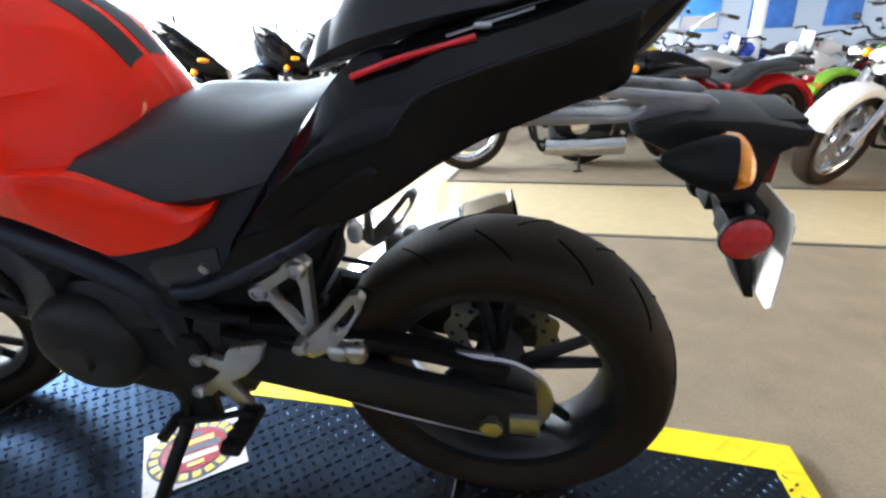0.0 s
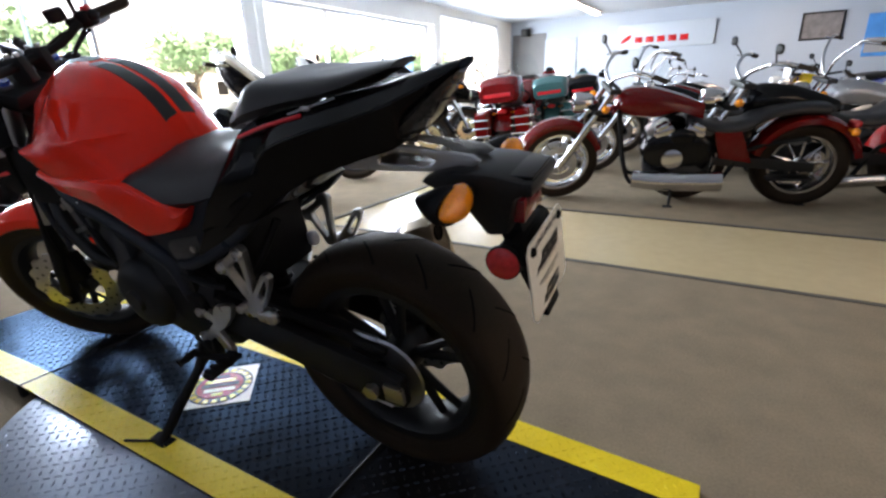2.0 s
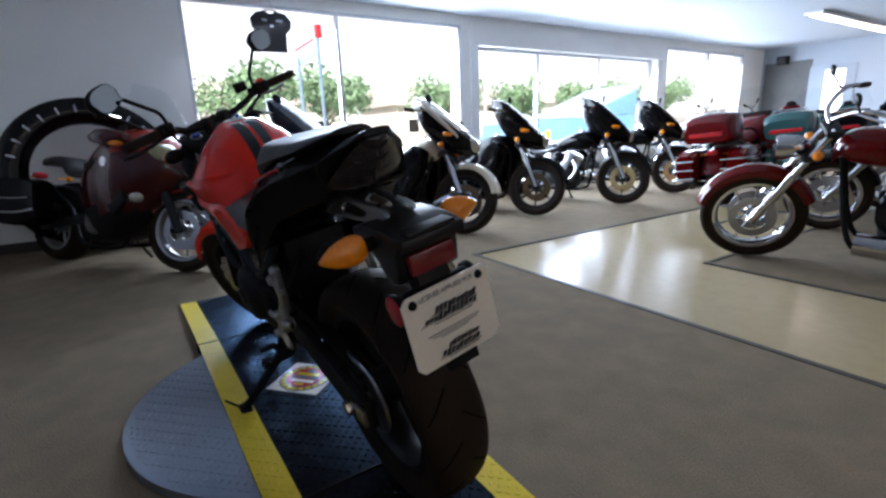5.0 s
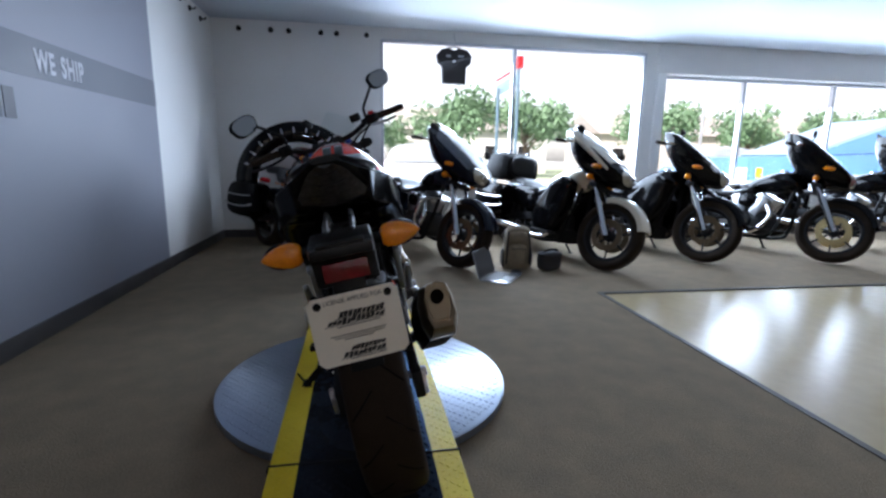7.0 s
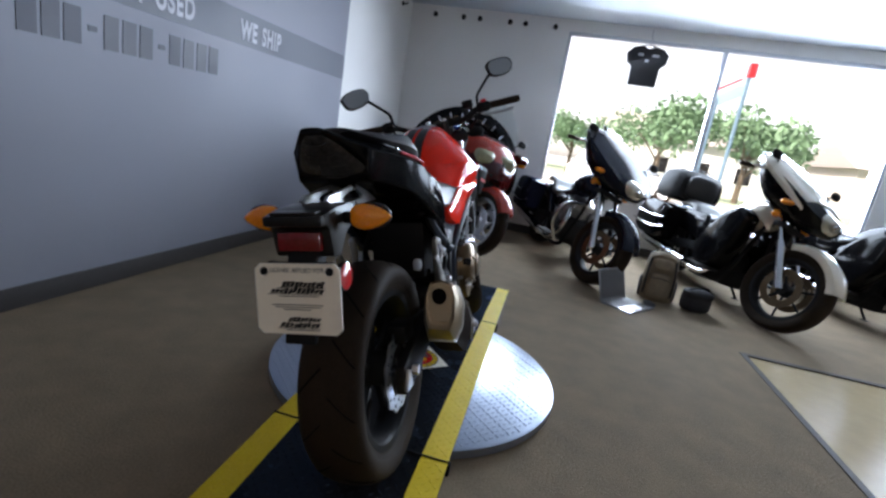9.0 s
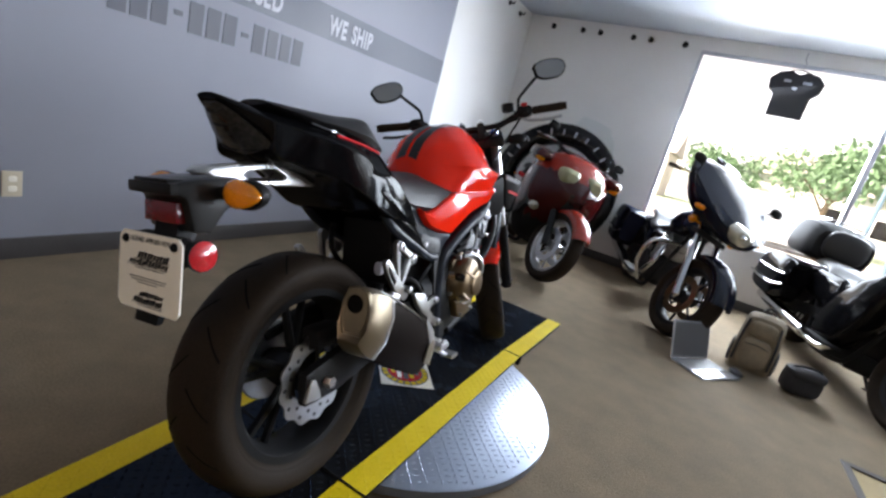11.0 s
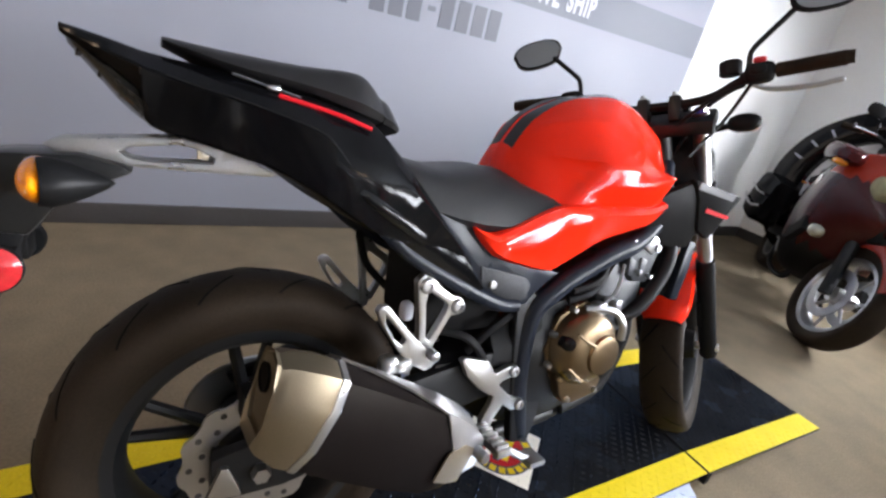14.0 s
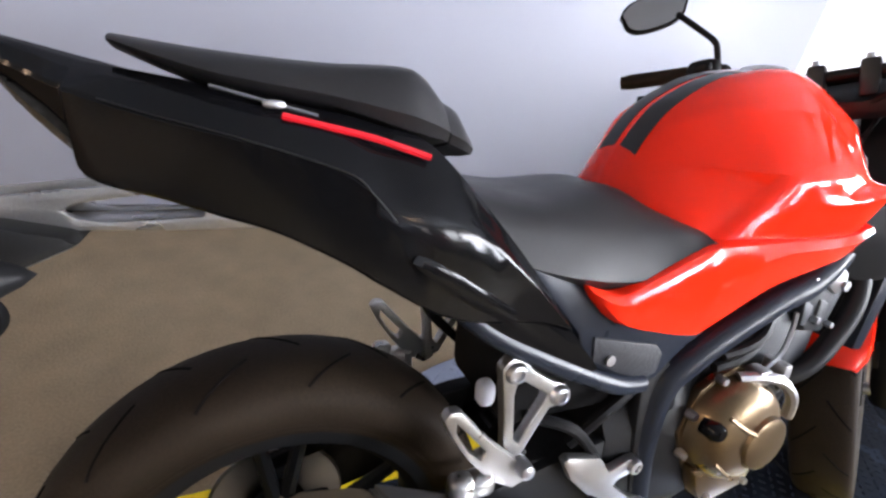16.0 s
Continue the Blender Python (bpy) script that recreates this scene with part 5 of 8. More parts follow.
# radiator, shrouds
rad = part("radiator", box(1.030, 1.056, -0.13, 0.13, 0.545, 0.75, 0.008), SATIN, hero, "black radiator")
for s in (-1, 1):
    edge = prism([(1.030, 0.545), (1.062, 0.540), (1.088, 0.640), (1.092, 0.700), (1.060, 0.705)], 0.128, 0.150, 0.005)
    part("radiator_edge", edge if s > 0 else mirrored(edge), FRAME_COAT, rad, "blue-grey edge of the radiator")
for s in (-1, 1):
    sh = prism([(0.828, 0.780), (0.858, 0.816), (0.91, 0.842), (0.965, 0.865), (1.03, 0.80), (1.045, 0.735), (1.035, 0.690), (1.0, 0.688), (0.955, 0.692), (0.90, 0.715)], 0.150, 0.178, 0.010)
    for v in sh.verts:                     # flares out ahead
        v.co.y += 0.12 * (v.co.x - 0.95) + 0.26 * (v.co.z - 0.80)
    part("radiator_shroud", sh if s > 0 else mirrored(sh), PLASTIC, hero, "matt black radiator shroud")
    lo = prism([(0.935, 0.868), (1.13, 0.835), (1.105, 0.76), (1.085, 0.715), (1.03, 0.74), (0.98, 0.82)], 0.165, 0.186, 0.008)
    for v in lo.verts:
        v.co.y += 0.12 * (v.co.x - 0.95) + 0.26 * (v.co.z - 0.80)
    wing = part("shroud_badge_panel", lo if s > 0 else mirrored(lo), PLASTIC, hero)
    b1 = prism([(0.955, 0.862), (1.10, 0.838), (1.098, 0.822), (0.958, 0.845)], 0.1862, 0.188, 0.0)
    for v in b1.verts:
        v.co.y += 0.12 * (v.co.x - 0.95) + 0.26 * (v.co.z - 0.80)
    part("plain_bar", b1 if s > 0 else mirrored(b1), SILVER, wing, "", 0)
    b2 = prism([(1.02, 0.80), (1.115, 0.782), (1.112, 0.774), (1.018, 0.79)], 0.1862, 0.188, 0.0)
    for v in b2.verts:
        v.co.y += 0.12 * (v.co.x - 0.95) + 0.26 * (v.co.z - 0.80)
    part("plain_bar", b2 if s > 0 else mirrored(b2), RED_LINE, wing, "", 0)

# rear hanger, plate, indicators
for s in (-1, 1):
    part("fender_stay", prism([(-0.270, 0.822), (-0.255, 0.832), (-0.108, 0.848), (-0.04, 0.832), (0.03, 0.800), (0.02, 0.796), (-0.10, 0.797), (-0.18, 0.800), (-0.24, 0.806)], s * 0.030 - 0.005, s * 0.030 + 0.005, 0.003, holes=([(-0.186, 0.820), (-0.172, 0.827), (-0.115, 0.835), (-0.092, 0.832), (-0.064, 0.818), (-0.066, 0.811), (-0.15, 0.808), (-0.176, 0.812)],)), ALU, hero, "slotted aluminium stay")
part("stay_plate", box(-0.25, -0.02, -0.026, 0.026, 0.800, 0.806, 0.002), ALU, hero)
fender = part("rear_fender", join(prism([(-0.168, 0.794), (-0.18, 0.803), (-0.23, 0.815), (-0.30, 0.812), (-0.352, 0.803), (-0.352, 0.780), (-0.335, 0.772), (-0.322, 0.71), (-0.285, 0.705), (-0.255, 0.745), (-0.215, 0.772)], -0.068, 0.068, 0.008), box(-0.366, -0.30, -0.066, 0.066, 0.778, 0.802, 0.008)), FENDER, hero, "black rear fender")
part("hanger", join(prism([(-0.33, 0.73), (-0.285, 0.72), (-0.325, 0.62), (-0.365, 0.535), (-0.378, 0.535), (-0.355, 0.62)], -0.035, 0.035, 0.004), box(-0.345, -0.325, -0.070, 0.070, 0.645, 0.70, 0.006)), PLASTIC, hero)
part("fender_ledge", box(-0.362, -0.290, -0.05, 0.05, 0.801, 0.808, 0.003), FENDER, fender)
part("plate_lamp", box(-0.33, -0.28, -0.03, 0.03, 0.705, 0.722, 0.006), SATIN, fender)
part("brake_reflector_strip", box(-0.345, -0.322, -0.048, 0.048, 0.725, 0.765, 0.004), mat("dark_red_lens", (0.17, 0.008, 0.012), 0.14, vary=0.2, scale=60, coat=0.4), fender)
plate = part("licence_card", prism([(-0.095 + 0.012, 0), (0.095 - 0.012, 0), (0.095, 0.012), (0.095, 0.136), (0.083, 0.148), (-0.083, 0.148), (-0.095, 0.136), (-0.095, 0.012)], -0.0015, 0.0015), WHITE_CARD, hero, "white temporary licence card with black print", 0)
PLM = Matrix.Translation((-0.372, 0.0, 0.556)) @ Matrix.Rotation(radians(4), 4, "Y") @ Matrix.Rotation(radians(-90), 4, "Z")
plate.data.transform(PLM)
PT2 = PLM @ Matrix.Translation((0, -0.0022, 0)) @ Matrix.Rotation(radians(90), 4, "X")
words("lettering", "LICENSE APPLIED FOR", 0.0135, PT2 @ Matrix.Translation((0, 0.130, 0)), INK, plate, 0.0003, 0.92, True)


def card_bar(u0, u1, v0, v1, slant=0.0, material=INK):
    bm = bmesh.new()
    q = [(u0, v0), (u1, v0), (u1 + slant, v1), (u0 + slant, v1)]
    vs = [bm.verts.new((u, v, 0.0002)) for u, v in q]
    bm.faces.new(vs)
    bmesh.ops.solidify(bm, geom=bm.faces[:], thickness=0.0003)
    part("plain_bar", moved(bm, PT2), material, plate, "", 0)


rng = random.Random(5)
for u0, u1, v0, v1, n in ((-0.036, 0.058, 0.099, 0.111, 10), (-0.062, 0.056, 0.0865, 0.0965, 12), (-0.026, 0.046, 0.027, 0.037, 8), (-0.044, 0.044, 0.0145, 0.0245, 9)):
    step = (u1 - u0) / n
    for k in range(n):
        card_bar(u0 + k * step, u0 + (k + 0.86) * step, v0 + rng.uniform(-0.001, 0.001), v1 + rng.uniform(-0.002, 0.001), 0.006)
for r in ((-0.048, 0.060, 0.0970, 0.0985, 0.004), (-0.070, 0.056, 0.0840, 0.0855, 0.004), (-0.042, 0.048, 0.0795, 0.0812, 0), (-0.060, 0.056, 0.0615, 0.0632, 0), (-0.052, 0.050, 0.0565, 0.0582, 0), (-0.034, 0.028, 0.0515, 0.0532, 0), (-0.050, 0.046, 0.0118, 0.0132, 0.003), (-0.030, 0.044, 0.0082, 0.0098, 0)):
    card_bar(*r)
for s in (-1, 1):
    part("card_screw", moved(lathe([(0, -0.007), (0.006, -0.007), (0.0085, -0.004), (0.0085, 0.0), (0, 0)], 12), PLM @ Matrix.Translation((s * 0.073, 0, 0.132))), PLASTIC, plate)
    ind = part("indicator", join(tube([(-0.255, s * 0.05, 0.785), (-0.262, s * 0.09, 0.784)], 0.013, 10), moved(lathe([(0.0285, -0.018), (0.030, -0.006), (0.026, 0.010), (0.018, 0.030), (0.008, 0.050), (0.0, 0.060)], 20, axis="x"), pose(-0.245, s * 0.128, 0.786, 0, 0, -s * 12) @ Matrix.Diagonal((1, 1.4, 1, 1)))), PLASTIC, hero, "black pointed indicator pod")
    drop = [[Vector((-0.264 + rx * math.cos(a), s * y, 0.786 + rz * math.sin(a))) for a in (2 * math.pi * k / 18 for k in range(18))] for y, rx, rz in ((0.086, 0.006, 0.009), (0.089, 0.013, 0.020), (0.099, 0.018, 0.0265), (0.115, 0.0195, 0.029), (0.132, 0.0185, 0.0265), (0.150, 0.015, 0.020), (0.163, 0.010, 0.0125), (0.171, 0.0055, 0.0065), (0.175, 0.002, 0.002))]
    part("amber_lens", skin(drop), AMBER, ind, "pointed amber ribbed lens")
    rf = part("side_reflector", lathe([(0, s * 0.075), (0.028, s * 0.075), (0.031, s * 0.080), (0.031, s * 0.088), (0, s * 0.088)], 24, (-0.318, 0, 0.668)), PLASTIC, hero)
    part("red_lens", lathe([(0, s * 0.0945), (0.02, s * 0.0935), (0.029, s * 0.089), (0.029, s * 0.086), (0, s * 0.086)], 28, (-0.318, 0, 0.668)), RED_LENS, rf, "round red reflector")
    part("reflector_arm", box(-0.335, -0.30, min(s * 0.02, s * 0.078), max(s * 0.02, s * 0.078), 0.65, 0.685, 0.004), PLASTIC, hero)

# front end, turned to the left on its steering axis
AX = Vector((-math.sin(radians(25.5)), 0, math.cos(radians(25.5))))
ST = Matrix.Translation((1.512, 0, 0)) @ Matrix.Rotation(radians(26), 4, AX) @ Matrix.Translation((-1.512, 0, 0))
fw = wheel(hero, "front_wheel", (1.41, 0, 0.30), 0.300, 0.222, 0.122, 0.0115, m=ST)
brake_disc(fw, (1.41, 0, 0.30), 0.155, 0.062, 14, ST)


def fork(d, y):                            # a point d metres up the fork from the axle
    return Vector((1.41, y, 0.30)) + AX * d


for s in (-1, 1):
    part("fork_slider", moved(tube([fork(-0.03, s * 0.098), fork(0.34, s * 0.098)], 0.027, 16), ST), PLASTIC, hero)
    part("fork_tube", moved(tube([fork(0.30, s * 0.098), fork(0.80, s * 0.098)], 0.0205, 16), ST), STEEL, hero, "bright fork tube")
    part("fork_cap", moved(tube([fork(0.79, s * 0.098), fork(0.812, s * 0.098)], 0.017, 6), ST), BLUE, hero)
part("triple_clamp", moved(join(moved(box(-0.04, 0.075, -0.135, 0.135, -0.02, 0.02, 0.012), Matrix.Translation(fork(0.765, 0) + Vector((-0.02, 0, 0))) @ Matrix.Rotation(radians(-25.5), 4, "Y")), moved(box(-0.04, 0.065, -0.13, 0.13, -0.02, 0.02, 0.012), Matrix.Translation(fork(0.56, 0) + Vector((-0.02, 0, 0))) @ Matrix.Rotation(radians(-25.5), 4, "Y")), tube([fork(0.54, 0) - Vector((0.03, 0, 0)), fork(0.78, 0) - Vector((0.03, 0, 0))], 0.03, 14)), ST), SATIN, hero)
fend = []
for d in range(28, 157, 6):
    a = radians(d)
    w = 0.072 * (1 if d < 140 else 1 - 0.42 * ((d - 140) / 16) ** 2)
    base = [(-w - 0.004, -0.035), (-w, -0.008), (-w * 0.6, 0.006), (0, 0.012), (w * 0.6, 0.006), (w, -0.008), (w + 0.004, -0.035)]
    ring = [(y, 0.318 + h) for y, h in base] + [(y * 0.96, 0.313 + h) for y, h in base[::-1]]
    fend.append([Vector((1.41 + r * math.cos(a), y, 0.30 + r * math.sin(a))) for y, r in ring])
part("front_fender", moved(skin(fend), ST), RED, hero, "glossy red front fender", 50)
for y0, y1 in ((-0.085, -0.072), (0.072, 0.085)):
    part("fender_bracket", moved(prism([(1.30, 0.46), (1.36, 0.50), (1.40, 0.42), (1.34, 0.38)], y0, y1, 0.004), ST), PLASTIC, hero)
part("front_caliper", moved(box(1.30, 1.36, 0.05, 0.11, 0.36, 0.46, 0.014), ST), PLASTIC, hero)
part("front_axle", moved(tube([(1.41, -0.13, 0.30), (1.41, 0.13, 0.30)], 0.014, 12), ST), STEEL, hero)
part("brake_hose", moved(tube([(1.33, 0.10, 0.42), (1.25, 0.14, 0.60), (1.12, 0.12, 0.85), (1.0, -0.1, 1.02), (0.985, -0.20, 1.06)], 0.005, 6), ST), PLASTIC, hero)
# headlight unit and instrument
part("headlight_shell", moved(join(blob(1.20, 0, 0.86, 0.09, 0.125, 0.13, 3.2), prism([(1.13, 0.96), (1.17, 1.01), (1.23, 0.98), (1.26, 0.92), (1.18, 0.90)], -0.11, 0.11, 0.015)), ST), PLASTIC, hero, "black headlight shell")
part("headlight_lens", moved(blob(1.262, 0, 0.86, 0.035, 0.10, 0.095, 3), ST), CLEAR, hero)
part("instrument_panel", moved(box(-0.012, 0.012, -0.065, 0.065, -0.038, 0.038, 0.008, m=pose(1.155, 0, 1.035, 0, -62, 0)), ST), PLASTIC, hero)
# handlebar
bar = part("handlebar", moved(tube([(0.975, -0.36, 1.087), (1.0, -0.22, 1.085), (1.035, -0.12, 1.05), (1.045, 0, 1.045), (1.035, 0.12, 1.05), (1.0, 0.22, 1.085), (0.975, 0.36, 1.087)], 0.0115, 12), ST), PLASTIC, hero, "black handlebar")
part("bar_clamp", moved(join(box(1.02, 1.07, -0.055, -0.025, 1.0, 1.068, 0.008), box(1.02, 1.07, 0.025, 0.055, 1.0, 1.068, 0.008)), ST), SATIN, bar)
for s in (-1, 1):
    for dx in (1.03, 1.06):
        part("clamp_bolt", moved(lathe([(0, 1.076), (0.007, 1.076), (0.007, 1.066), (0, 1.066)], 8, (dx, s * 0.04, 0), axis="z"), ST), STEEL, bar)
    part("grip", moved(join(tube([(0.992, s * 0.262, 1.086), (0.972, s * 0.385, 1.087)], 0.0165, 14), tube([(0.972, s * 0.383, 1.087), (0.970, s * 0.398, 1.087)], 0.0145, 14)), ST), RUBBER, bar, "black rubber grip")
    part("switch_box", moved(join(blob(0.996, s * 0.228, 1.086, 0.026, 0.032, 0.024, 3.5), blob(0.97, s * 0.225, 1.09, 0.012, 0.018, 0.012, 3)), ST), PLASTIC, bar)
    part("lever", moved(tube([(1.03, s * 0.20, 1.078), (1.058, s * 0.25, 1.058), (1.050, s * 0.33, 1.052), (1.042, s * 0.378, 1.056), (1.042, s * 0.384, 1.056)], 0.0065, 8), ST), STEEL if s < 0 else SATIN, bar, "alloy lever")
    part("lever_perch", moved(blob(1.022, s * 0.205, 1.085, 0.022, 0.02, 0.014, 3), ST), PLASTIC, bar)
    mir = part("mirror_stem", moved(tube([(1.005, s * 0.205, 1.095), (1.004, s * 0.207, 1.13), (1.004, s * 0.212, 1.145), (1.006, s * 0.230, 1.165), (1.012, s * 0.290, 1.222)], 0.0065, 8), ST), PLASTIC, bar)
    MM = ST @ Matrix.Translation((1.017, s * 0.345, 1.238 if s > 0 else 1.248)) @ Matrix.Rotation(radians(-14 if s > 0 else -5), 4, "X") @ Matrix.Rotation(radians(14 if s < 0 else 26), 4, "Z")
    ol = []
    for k in range(32):
        a = 2 * math.pi * k / 32
        ol.append((0.072 * math.copysign(abs(math.cos(a)) ** 0.75, math.cos(a)) * (1.0 if math.sin(a) > 0 else 0.93), 0.040 * math.copysign(abs(math.sin(a)) ** 0.8, math.sin(a))))
    rings = [[MM @ Vector((x, u * k, v * k)) for u, v in ol] for x, k in ((-0.012, 0.96), (-0.014, 1.0), (0.0, 1.02), (0.018, 0.8), (0.028, 0.35))]
    part("mirror_head", skin(rings), PLASTIC, mir, "black rounded mirror shell")
    part("mirror_glass", skin([[MM @ Vector((x, u * 0.92, v * 0.90)) for u, v in ol] for x in (-0.0155, -0.0125)]), MIRROR, mir, "mirror glass", 30)
    ind = part("front_indicator", moved(join(tube([(1.10, s * 0.11, 0.975), (1.10, s * 0.165, 0.985)], 0.009, 8), blob(1.098, s * 0.195, 0.988, 0.026, 0.040, 0.024, 2.2)), ST), PLASTIC, hero, "black front indicator pod")
    part("amber_lens", moved(blob(1.112, s * 0.197, 0.988, 0.022, 0.037, 0.0225, 2.2), ST), AMBER, ind)
part("start_switch", moved(blob(0.984, -0.228, 1.113, 0.012, 0.014, 0.008, 3), ST), RED_LINE, bar, "red stop switch")
part("brake_reservoir", moved(join(lathe([(0, 1.098), (0.024, 1.098), (0.026, 1.104), (0.026, 1.13), (0.022, 1.134), (0, 1.134)], 16, (1.035, -0.165, 0), axis="z")), ST), PLASTIC, bar)
for pts in (((0.99, 0.22, 1.075), (1.08, 0.12, 1.04), (1.10, 0.05, 0.92)), ((1.03, -0.20, 1.075), (1.10, -0.10, 1.03), (1.09, -0.02, 0.90)), ((1.0, -0.215, 1.07), (1.06, -0.15, 0.99), (0.99, -0.08, 0.90)), ((1.0, 0.215, 1.07), (1.06, 0.15, 0.99), (0.99, 0.09, 0.90))):
    part("cable", moved(tube(pts, 0.0048, 6), ST), PLASTIC, bar)

# ---- other motorcycles ----


def other_bike(at, heading, label, paint, wb=1.66, rf=0.325, rr=0.32, wf=0.13, wr=0.18, rake=29, steer=0, lean=8, seat_z=0.68, tank_z=0.92, fairing="", bags=False, trunk=False, fenders=True, engine="twin",
               bar="low", pipe=True, rim=None, paint2=None, screen=False, dirt=False, front_first=True, group="motorcycles on the showroom floor", spokes=7, lowers=False, shields=False, disc=None, dark_engine=False, covers=False):
    """A parked motorcycle. at: where its front tyre stands (or its rear one); heading: degrees from +x."""
    h = Vector((math.cos(radians(heading)), math.sin(radians(heading)), 0))
    o = Vector((at[0], at[1], 0)) - (h * wb if front_first else Vector((0, 0, 0)))
    root = thing("motorcycle", pose(o.x, o.y, 0.004, -lean, 0, heading), label, "motorcycle", group)
    rim, paint2 = rim or SATIN, paint2 or paint
    A = Vector((-math.sin(radians(rake)), 0, math.cos(radians(rake))))
    S = Matrix.Translation((wb + 0.13, 0, 0)) @ Matrix.Rotation(radians(steer), 4, A) @ Matrix.Translation((-wb - 0.13, 0, 0))
    P = lambda name, bm, m, label="", par=root: part(name, bm, m, par, label)
    w1 = wheel(root, "rear_wheel", (0, 0, rr), rr, rr * 0.68, wr, 0.010, rim_mat=rim, spokes=spokes, y_spokes=False, grooves=False)
    w2 = wheel(root, "front_wheel", (wb, 0, rf), rf, rf * (0.74 if not dirt else 0.84), wf, 0.009 if not dirt else 0.004, rim_mat=rim, spokes=spokes if not dirt else 16, y_spokes=False, m=S, grooves=False)
    if not dirt:
        for s in (-1, 1):
            P("brake_disc", moved(lathe([(0.098, s * 0.064), (0.150, s * 0.064), (0.150, s * 0.069), (0.098, s * 0.069)], 32, (wb, 0, rf), True), S), disc or STEEL, "", w2)
    F = lambda d, y: Vector((wb, y, rf)) + A * d
    L = (tank_z - rf) / A.z + 0.02
    for s in (-1, 1):
        P("fork_leg", moved(join(tube([F(-0.02, s * 0.10), F(L * 0.52, s * 0.10)], 0.033, 12), tube([F(L * 0.5, s * 0.10), F(L, s * 0.10)], 0.023, 12)), S), SATIN if fairing == "tour" else CHROME if not dirt else ALU)
    P("triple_clamp", moved(join(box(-0.05, 0.04, -0.14, 0.14, -0.02, 0.02, 0.01, m=Matrix.Translation(F(L * 0.97, 0))), box(-0.05, 0.04, -0.14, 0.14, -0.02, 0.02, 0.01, m=Matrix.Translation(F(L * 0.72, 0)))), S), SATIN)
    hx = F(L, 0).x
    # frame, engine
    P("frame", join(*[tube([(hx - 0.06, s * 0.03, tank_z - 0.05), (wb * 0.70, s * 0.13, 0.30), (wb * 0.62, s * 0.15, 0.17), (wb * 0.34, s * 0.15, 0.18), (wb * 0.22, s * 0.12, 0.45), (0.0, s * 0.11, seat_z - 0.12)], 0.017, 8, 4) for s in (-1, 1)], tube([(hx - 0.05, 0, tank_z - 0.1), (wb * 0.42, 0, seat_z - 0.03)], 0.025, 8)), PLASTIC if not dirt else paint2)
    for s in (-1, 1):
        P("swingarm_leg", prism([(-0.06, rr - 0.035), (-0.06, rr + 0.035), (wb * 0.33, 0.42), (wb * 0.35, 0.34)], s * 0.13 - 0.015, s * 0.13 + 0.015, 0.006), SATIN)
    ex = wb * 0.48
    if engine == "twin":
        P("crankcase", blob(ex, 0, 0.33, 0.25, 0.155, 0.15, 3.6, 18, 12), SATIN)
        for k, tilt in ((-1, -24), (1, 26)):
            cm = pose(ex + k * 0.05, 0, 0.38, 0, tilt, 0)
            P("cylinder", join(moved(lathe([(0, 0.03)] + [(0.105 if (j // 2) % 2 else 0.088, 0.03 + 0.0145 * ((j + 1) // 2)) for j in range(26)] + [(0, 0.22)], 18, axis="z"), cm), moved(box(-0.09, 0.09, -0.10, 0.10, 0.22, 0.29, 0.03), cm)), STEEL if k > 0 else SILVER)
        if dark_engine and not shields and not covers:
            for k, tilt in ((-1, -22), (1, 28)):
                for s in (-1, 1):
                    P("cylinder_cover", moved(box(-0.055, 0.055, min(s * 0.10, s * 0.165), max(s * 0.10, s * 0.165), 0.06, 0.29, 0.018), pose(ex + k * 0.05, 0, 0.36, 0, tilt, 0)), SILVER, "polished cylinder cover")
        for s in (-1, 1):
            P("engine_cover", lathe([(0, s * 0.195), (0.08, s * 0.192), (0.115, s * 0.18), (0.125, s * 0.15), (0, s * 0.14)], 24, (ex - 0.04, 0, 0.32)), SATIN if dark_engine else CHROME)
            P("air_box", blob(ex, s * 0.15, 0.56, 0.11, 0.055, 0.07, 2.6), GLOSS_BLACK if dark_engine else CHROME)
    else:
        P("engine_block", join(blob(ex, 0, 0.35, 0.24, 0.17, 0.16, 4, 16, 12), box(ex - 0.02, ex + 0.20, -0.14, 0.14, 0.44, 0.66, 0.03)), SATIN)
        for s in (-1, 1):
            P("engine_cover", lathe([(0, s * 0.21), (0.07, s * 0.205), (0.095, s * 0.19), (0.10, s * 0.16), (0, s * 0.15)], 20, (ex - 0.03, 0, 0.36)), STEEL)
    # tank and seat
    t0, t1 = wb * 0.42, hx - 0.05
    tw, zb = (0.16 if not dirt else 0.10), tank_z - 0.24
    mk = lambda x, z, w, u=0.0: (x, [(0, z), (w * 0.5, z - 0.008), (w * 0.9, z - 0.06), (w, z - 0.115), (w * 0.85, zb + 0.03 + u), (w * 0.3, zb + u), (0, zb + u)])
    P("fuel_tank", loft([mk(t0 - 0.04, zb + 0.10, tw * 0.35, 0.05), mk(t0 + 0.22 * (t1 - t0), tank_z - 0.07, tw * 0.8, 0.03), mk(t0 + 0.55 * (t1 - t0), tank_z - 0.01, tw), mk(t0 + 0.82 * (t1 - t0), tank_z, tw * 0.98, 0.02), mk(t1 - 0.02, tank_z - 0.03, tw * 0.75, 0.05), mk(t1 + 0.03, tank_z - 0.10, tw * 0.35, 0.07)], 4, 2), paint, "painted fuel tank")
    P("tank_cap", lathe([(0, 0.018), (0.03, 0.018), (0.036, 0.01), (0.036, -0.01), (0, -0.01)], 16, (t0 + 0.62 * (t1 - t0), 0, tank_z), axis="z"), CHROME)
